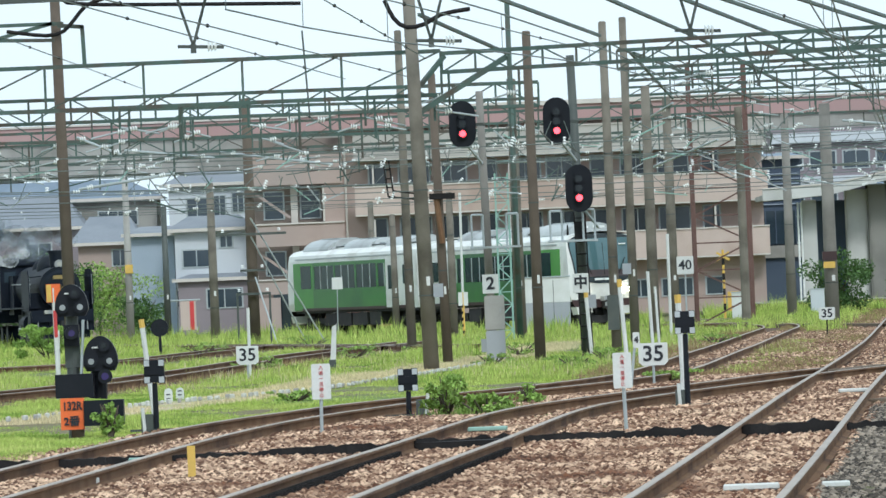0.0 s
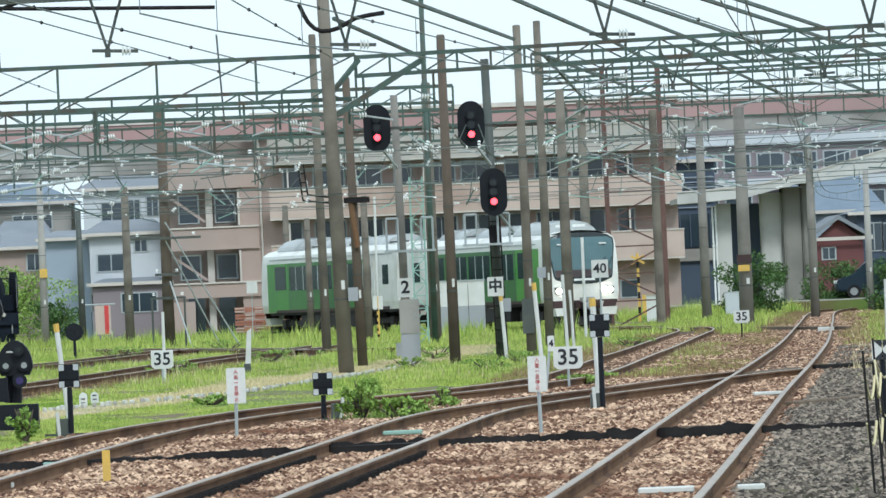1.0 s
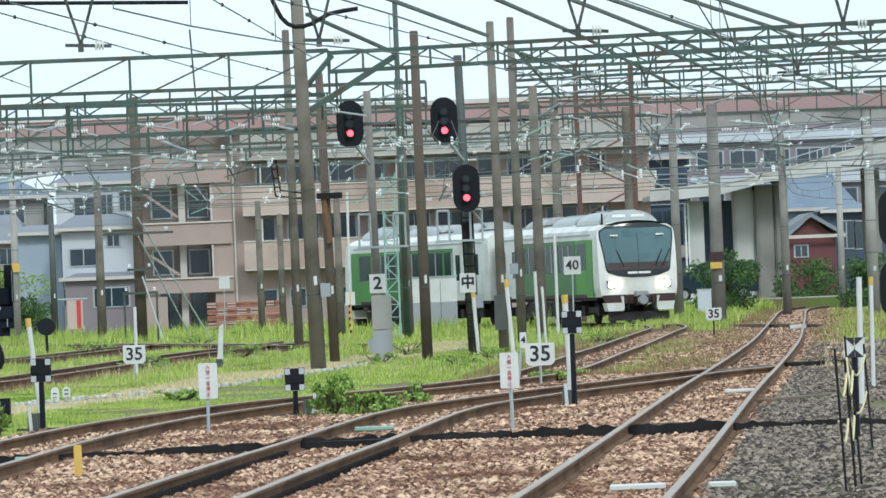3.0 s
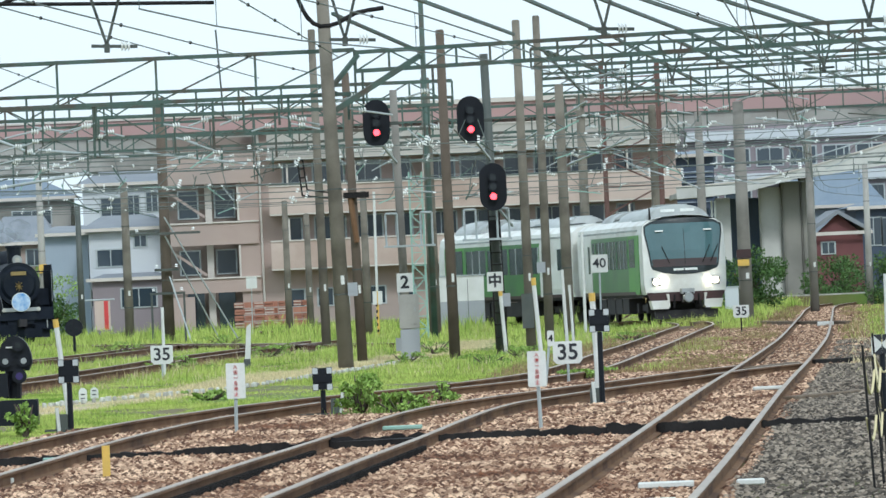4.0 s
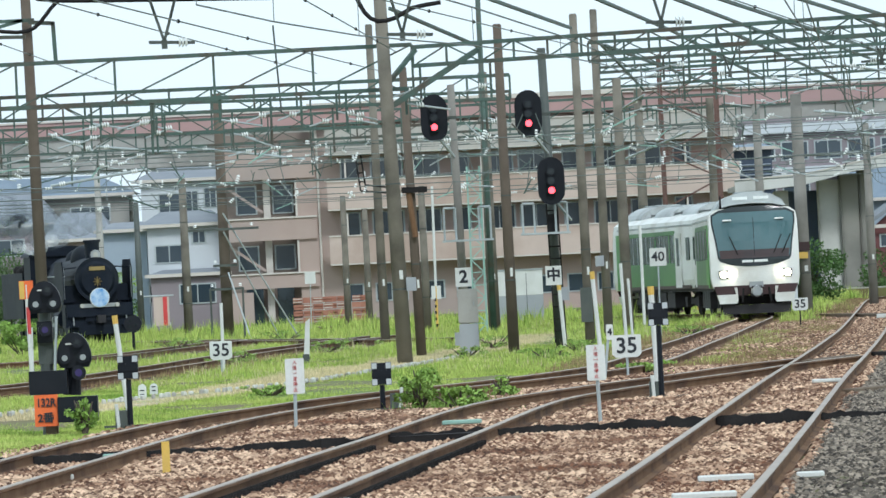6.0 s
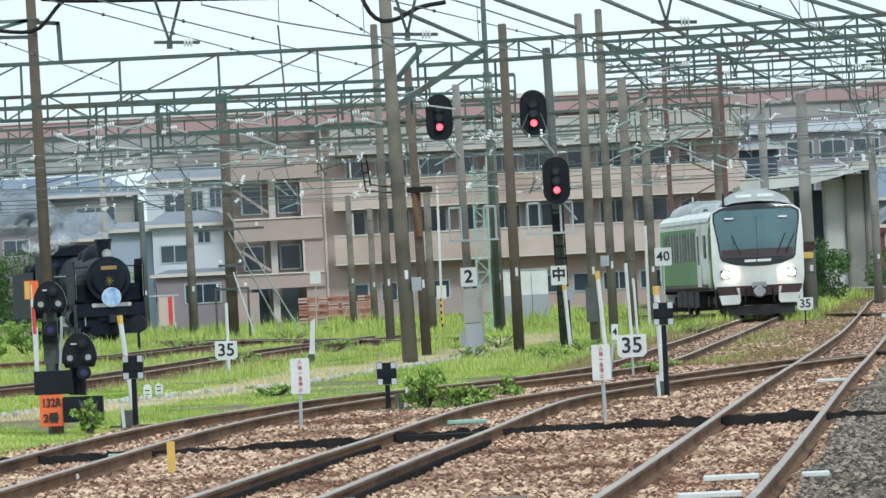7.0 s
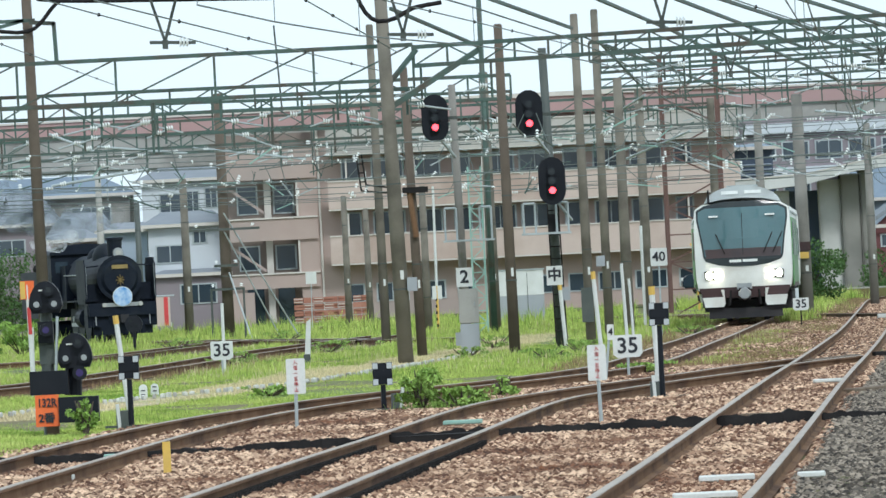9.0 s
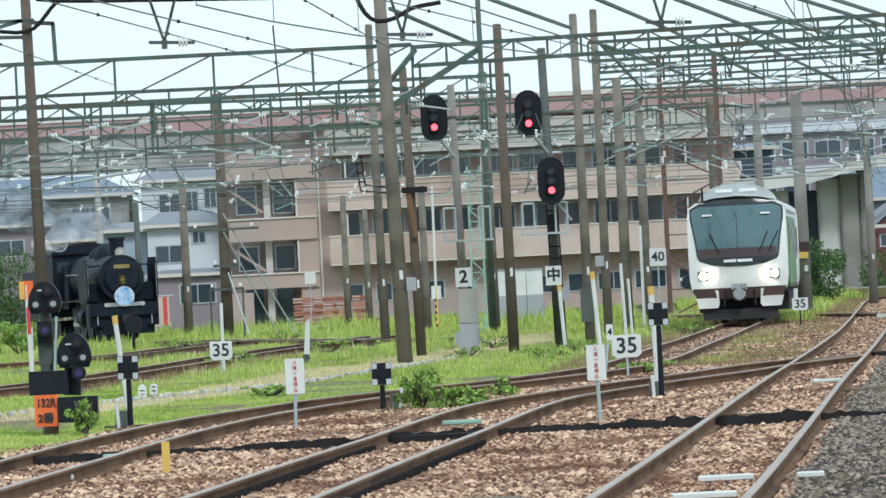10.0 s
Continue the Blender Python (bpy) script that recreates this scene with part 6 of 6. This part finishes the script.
# nearest gantry, above the top of the view, with V-shaped hangers
g0 = gantry("overhead_gantry", 112, (-10.3, 8.0), (11.1, 8.0), 0.9, M_DARKSTEEL, "dark steel lattice beam with V-shaped hangers over the tracks", 22, w=0.11)
for ex in (-10.1, 10.94):
    part("leg", one(rod, (ex, 112, -0.2), (ex, 112, 8.0), 0.2, 0.16, 12), M_CONC, g0)


def v_hanger(root, c, top, half, y, flip=1):
    x, _, z = c
    for s in (-1, 1):
        part("hanger_arm", one(bar, (x + s * half, y, top), (x, y, z), 0.07, 0.05), M_DARKSTEEL, root)
    part("hanger_foot", one(box, (x, y, z - 0.05), (0.1, 0.1, 0.16)), M_DARKSTEEL, root)
    part("hanger_bar", one(bar, (x - 0.28 * flip, y, z), (x + 0.55 * flip, y, z - 0.04), 0.04, 0.06), M_DARKSTEEL, root)
    insulator(root, (x + 0.28 * flip, y - 0.02, z - 0.02), 3, 0.0, 0.10)


for c in ((-4.83, 112, 6.16), (-0.54, 112, 6.09), (4.13, 112, 6.08), (8.92, 112, 6.02)):
    v_hanger(g0, c, 7.1, 0.28, 112)
g1 = bpy.data.objects["overhead_gantry.003"]
for c in ((7.84, 165, 6.8), (11.88, 165, 6.94)):
    v_hanger(g1, c, c[2] + 0.95, 0.3, 165, -1)


# horizontal bracing between the beams
def stays(pairs, label):
    for a, b in pairs:
        root = thing("bracing_strut", label, "strut", group="overhead bracing")
        part("strut", one(bar, a, b, 0.07, 0.07), M_GREEN, root)


stays((((1.62, 112, 7.21), (6.37, 165, 7.97)), ((6.37, 165, 7.97), (11.34, 215, 8.11)), ((2.89, 112, 7.14), (11.28, 190, 8.25)), ((3.45, 112, 7.11), (14.55, 200, 8.27)), ((4.56, 165, 7.68), (12.03, 250, 8.67)),
       ((4.78, 112, 7.05), (16.11, 190, 7.94)), ((5.41, 112, 7.02), (10.96, 150, 7.49)), ((-0.92, 139, 7.77), (1.08, 150, 7.25)), ((-0.58, 112, 7.32), (3.57, 160, 7.98)), ((4.41, 165, 7.77), (8.06, 240, 8.67)),
       ((8.02, 165, 7.81), (15.49, 240, 8.73)), ((11.81, 190, 8.46), (18.98, 240, 8.56))), "green painted diagonal bracing strut overhead")
knee = thing("knee_brace", "thick green painted knee brace on the pole", "strut", group="overhead bracing")
part("strut", one(bar, (-1.02, 138.5, 5.55), (0.99, 139, 6.75), 0.16, 0.12), M_GREEN, knee)
part("strut", one(bar, (-1, 138.5, 6.12), (-0.4, 139, 6.82), 0.09, 0.09), M_GREEN, knee)

# hanging posts and small portal frames of the beams
rs = random.Random(11)
for k in range(90):
    y, p, q, dp, n = rs.choice(GANTRIES)
    t = rs.random()
    x, y, z = p[0] + (q[0] - p[0]) * t, y - 0.09 * (q[0] - p[0]) * t, p[1] + (q[1] - p[1]) * t - dp
    root = thing("drop_bracket", "short steel drop bracket with white insulators", "bracket", group="overhead brackets")
    part("drop_tube", one(rod, (x, y, z + 0.03), (x, y, z - rs.uniform(0.5, 1.2)), 0.032, n=6), M_GREEN, root)
    zz = z - rs.uniform(0.3, 0.6)
    s = rs.choice((-1, 1))
    part("steady_arm", one(rod, (x, y, zz), (x + s * rs.uniform(0.5, 1.0), y, zz - 0.18), 0.022, n=6), M_GALV, root)
    insulator(root, (x + s * 0.25, y - 0.02, zz - 0.05), 3, 0.1 * s, 0.075)


def lattice(name, label, x, y, w, h, material, step, leg=0.05, w1=None):
    root = thing(name, label, "tower", (x, y, -0.2))
    w1 = w1 or w
    n = int(h / step)
    for s in (-1, 1):
        part("leg", one(bar, (s * w / 2, 0, 0), (s * w1 / 2, 0, h), leg, leg), material, root)
        part("rear_leg", one(bar, (s * w / 2, w, 0), (s * w1 / 2, w, h), leg, leg), material, root)
    for k in range(n):
        z0, z1 = k * step, (k + 1) * step
        a, b = (w + (w1 - w) * z0 / h) / 2, (w + (w1 - w) * z1 / h) / 2
        s = 1 if k % 2 else -1
        part("brace", one(bar, (s * a, 0, z0), (-s * b, 0, z1), leg * 0.6, leg * 0.6), material, root)
        part("cross_bar", one(bar, (-b, 0, z1), (b, 0, z1), leg * 0.5, leg * 0.5), material, root)
    return root


lattice("lattice_tower", "red-brown steel lattice tower in the weeds", 10.19, 250, 2.25, 10.6, M_REDLEAD, 1.1, 0.11)
lattice("lattice_mast", "slim pale green lattice mast among poles", 1.12, 205, 0.42, 5.6, M_LIGHTGREEN, 0.42, 0.06)
pole(1.56, 206.5, 11.5, 0.10, M_GREEN, "slim green steel mast rising from the weeds", tag=0)
cl = thing("feeder_cable", "thick black feeder cable looping round the poles", "cable")
for pts in ([(-11.47, 157, 8.58), (-10.48, 157, 8.44), (-10.04, 157, 8.53), (-9.74, 157, 8.83), (-9.44, 157, 9.16), (-9, 157, 9.31)], [(-1.66, 137, 8.03), (-1.47, 137, 7.62), (-1.19, 137, 7.41), (-0.79, 137, 7.47), (-0.41, 137, 7.67), (0.22, 137, 7.76)], [(-10, 157, 9.32), (-9.29, 157, 9.18), (-4.02, 157, 8.99)]):
    bm = B()
    tube(bm, [tuple(v) for v in smooth_line(pts, 0.25)], 0.055, 6)
    part("cable", bm, M_BLACK, cl)
bkt = thing("pole_bracket", "green steel L-shaped bracket on a brown pole", "bracket")
part("arm", one(bar, (-10.22, 157.6, 8.71), (-9.57, 157.6, 8.65), 0.1, 0.1), M_GREEN, bkt)
part("upright", one(bar, (-9.6, 157.6, 8.68), (-9.57, 157.6, 7.65), 0.1, 0.1), M_GREEN, bkt)
for a, b in (((-11.79, 157.6, 8.76), (-10.07, 157.6, 8.76)), ((-11.81, 157.6, 8.42), (-10.36, 157.6, 8.77)), ((-11.81, 157.6, 8.39), (-10.31, 157.6, 8.34))):
    part("strut", one(bar, a, b, 0.09, 0.09), M_GREEN, bkt)
for a, b in (((-10.99, 200, 6.54), (-8.09, 200, 6.18)), ((-11.26, 180, 6.47), (-9.98, 180, 5.91)), ((-10.63, 170, 4.77), (-7.98, 170, 5.1)), ((-8.3, 210, 6.59), (-4.5, 210, 6.02)), ((4.28, 200, 5.96), (6.38, 190, 7.04)), ((6.27, 210, 5.48), (8.11, 200, 6.1)), ((12.2, 230, 5.68), (15.97, 230, 5.65)), ((13.96, 230, 7.3), (16.62, 230, 6.98))):
    root = thing("cantilever_arm", "long pale steel cantilever arm with insulators", "arm", group="overhead brackets")
    part("arm_tube", one(rod, a, b, 0.04, n=6), M_GALV, root)
    insulator(root, Vector(a).lerp(Vector(b), 0.1), 3, 0.2, 0.085)
    insulator(root, Vector(a).lerp(Vector(b), 0.85), 3, 0.2, 0.085)
# black ladder bracket and boxes on the middle poles
br = thing("cable_bracket", "black steel ladder bracket fixed to a pole", "bracket")
p0, p1, p2 = Vector((-2.41, 180, 5.42)), Vector((-2.3, 180, 4.38)), Vector((-1.46, 180, 4.27))
for d in (0, 0.16):
    part("upright", one(bar, p0 + Vector((d, 0, 0)), p1 + Vector((d, 0, 0)), 0.05, 0.05), M_BLACK, br)
    part("arm", one(bar, p1 + Vector((d, 0, d)), p2 + Vector((0, 0, d)), 0.05, 0.05), M_BLACK, br)
for k in range(5):
    q = p0.lerp(p1, k / 4)
    part("rung", one(bar, q, q + Vector((0.16, 0, 0)), 0.04, 0.04), M_BLACK, br)
sw = thing("pole_switch", "black switch gear on a pole", "switch")
part("case", one(box, (-0.62, 149.8, 3.86), (0.62, 0.2, 0.14)), M_BLACK, sw)
part("tube", one(rod, (-0.77, 149.8, 3.87), (-0.65, 149.8, 2.72), 0.07, n=8), M_RAIL, sw)
for c, w, h, m in (((-0.74, 137.86, 1.59), 0.22, 0.3, M_BOXGREY), ((4.36, 173.85, 1.99), 0.24, 0.3, M_BOXGREY), ((3.64, 160.86, 0.84), 0.3, 0.9, M_DARKSTEEL), ((12.4, 214.72, 2.26), 0.5, 0.3, M_MAROON), ((12.38, 214.72, 1.95), 0.4, 0.22, M_YELLOW), ((-15.65, 284.79, 3.23), 0.35, 0.4, M_YELLOW)):
    ob = part("pole_box", one(box, (0, 0, 0), (w, 0.14, h)), m)
    ob.location = c
    tagged(ob, {"equipment_grey": "small grey box strapped to a pole", "dark_steel": "tall dark box strapped to a pole", "dark_maroon_apron": "dark plate on a concrete pole", "yellow_paint": "yellow plate on a pole"}[m.name], "box")
# work platform on the brown pole, with guys
wp = thing("pole_platform", "steel work platform and crossarms on a brown pole", "platform")
X4 = -8.06
for z, w in ((1.79, 1.3), (4.0, 2.6), (5.48, 1.0), (2.66, 0.9)):
    part("crossarm", one(box, (X4, 229.6, z), (w, 0.1, 0.09)), M_DARKSTEEL, wp)
    for s in (-1, 1):
        insulator(wp, (X4 + s * w * 0.4, 229.5, z + 0.12), 2, 1.57, 0.07)
for s in (-0.6, 0.6):
    part("platform_leg", one(rod, (X4 + s, 229.6, -0.2), (X4 + s, 229.6, 1.75), 0.045, n=6), M_DARKSTEEL, wp)
for a, b in (((X4, 229.5, 4.6), (X4 + 2.6, 231, -0.2)), ((X4, 229.5, 3.9), (X4 + 1.9, 231, -0.2)), ((X4 + 0.1, 229.5, 2.4), (X4 + 0.9, 228, -0.2))):
    part("guy_wire", one(rod, a, b, 0.03, n=5), M_GALV, wp)
# crossing signal by the level crossing
xg = thing("crossing_signal", "yellow and black level crossing signal on a pole", "signal", (11.69, 288, -0.2))
part("pole", one(rod, (0, 0, 0), (0, 0, 3.2), 0.06, n=8), M_YELLOW, xg)
for k in range(4):
    part("band", one(rod, (0, 0, 0.4 + 0.7 * k), (0, 0, 0.7 + 0.7 * k), 0.065, n=8), M_BLACK, xg)
for s in (-1, 1):
    part("crossbuck", one(bar, (-0.3, -0.08, 2.9 - s * 0.18), (0.3, -0.08, 2.9 + s * 0.18), 0.04, 0.1), M_YELLOW, xg)
part("control_box", one(box, (0.4, 0, 0.8), (0.5, 0.4, 0.9)), M_YELLOW, xg)
for x, m in ((11.99, M_WHITE), (15.55, M_HOUSEWHITE)):
    ob = thing("relay_cabinet", "small pale cabinet near the level crossing", "cabinet", (x, 280, -0.2))
    part("housing", one(box, (0, 0, 0.6), (0.6, 0.5, 1.2)), m, ob)
    part("roof", one(box, (0, 0, 1.22), (0.66, 0.56, 0.05)), M_GALV, ob)
# distant dwarf signal and post by the siding
ds = thing("dwarf_signal", "small round black dwarf signal in weeds", "signal", (-10.59, 210, -0.2))
part("post", one(rod, (0, 0, 0), (0, 0, 0.7), 0.05, n=8), M_SIGNBLACK, ds)
part("head", one(rod, (0, -0.05, 0.95), (0, 0.1, 0.95), 0.3, 0.3, 18), M_SIGNBLACK, ds)
for a, b in ((-0.1, 0.1), (0.1, -0.05), (-0.1, -0.1)):
    part("lens", one(rod, (a, -0.07, 0.95 + b), (a, -0.05, 0.95 + b), 0.045, n=10), M_LENS, ds)
rs2 = thing("railway_signal", "black signal head on a dark post beside the track", "signal")
part("mast", one(rod, (10.39, 120, -0.2), (10.42, 120, 4.5), 0.09, 0.08, 10), M_DARKSTEEL, rs2)
signal_head(rs2, (10.37, 119.5, 2.53), False)
signal_head(rs2, (10.35, 119.5, 1.17), False)



def line_at(line, s):
    """The place and heading at the distance s along a plan line."""
    d = np.concatenate([[0], np.cumsum(np.linalg.norm(np.diff(line, axis=0), axis=1))])
    return np.array([np.interp(s, d, line[:, 0]), np.interp(s, d, line[:, 1])])


def length_at(line, y):
    """The distance along a line at which it first reaches the depth y."""
    d = np.concatenate([[0], np.cumsum(np.linalg.norm(np.diff(line, axis=0), axis=1))])
    return float(d[np.argmax(line[:, 1] >= y)])


def heading_pose(line, s, half):
    """A vehicle centred at s on a line, its nose to the line's start."""
    a, b = line_at(line, s - half), line_at(line, s + half)
    c, d = (a + b) / 2, b - a
    return pose(c[0], c[1], 0, 0, 0, math.degrees(math.atan2(d[1], d[0])) - 90)


def motions():
    # seconds and the depth of the train's nose
    s0 = length_at(TRACK_C, 182)
    nose = [(0.0, 62.6), (1.0, 55.1), (2.0, 48.7), (3.5, 38.6), (4.5, 30.6), (5.7, 22.8), (7.5, 12), (10.0, 0)]
    ts, ds = [v[0] for v in nose], [v[1] for v in nose]
    times = [k * 0.5 for k in range(21)]
    walk(car_front, [(t, heading_pose(TRACK_C, s0 + 8.2 + np.interp(t, ts, ds), 5.3)) for t in times])
    walk(car_rear, [(t, heading_pose(TRACK_C, s0 + 25.1 + np.interp(t, ts, ds), 5.3) @ pose(0, 0, 0, 0, 0, 180)) for t in times])
    run = [(0.0, 24.5), (2.0, 18.4), (4.5, 10.1), (5.5, 7.4), (7.5, 3.7), (9.0, 0.7), (10.0, 0.0)]
    s1 = length_at(TRACK_S, 238.6)
    walk(loco, [(t, heading_pose(TRACK_S, s1 + d, 1)) for t, d in run])
    walk(smoke, [(t, heading_pose(TRACK_S, s1 + d + 2.5, 1) @ pose(0.1 - 0.06 * t, 0, 4.3 + 0.03 * t)) for t, d in run])
    walk(steam, [(t, heading_pose(TRACK_S, s1 + d + 7.5, 1) @ pose(-0.9 - 0.02 * t, 0, 3.75 + 0.02 * t)) for t, d in run])
    # the car comes in from the side and halts behind the railcars
    v = (16.24 - 19.86) / 1.1
    drive = [(0.0, 19.86 - 2.2 * v), (1.0, 19.86 - 1.2 * v), (2.2, 19.86), (3.3, 16.24), (4.2, 16.24 + 0.55 * v), (5.0, 16.24 + 0.75 * v), (10.0, 16.24 + 0.75 * v)]
    walk(car, [(t, pose(x * 1.017 - 0.45, 298.2, 0.45)) for t, x in drive])


motions()
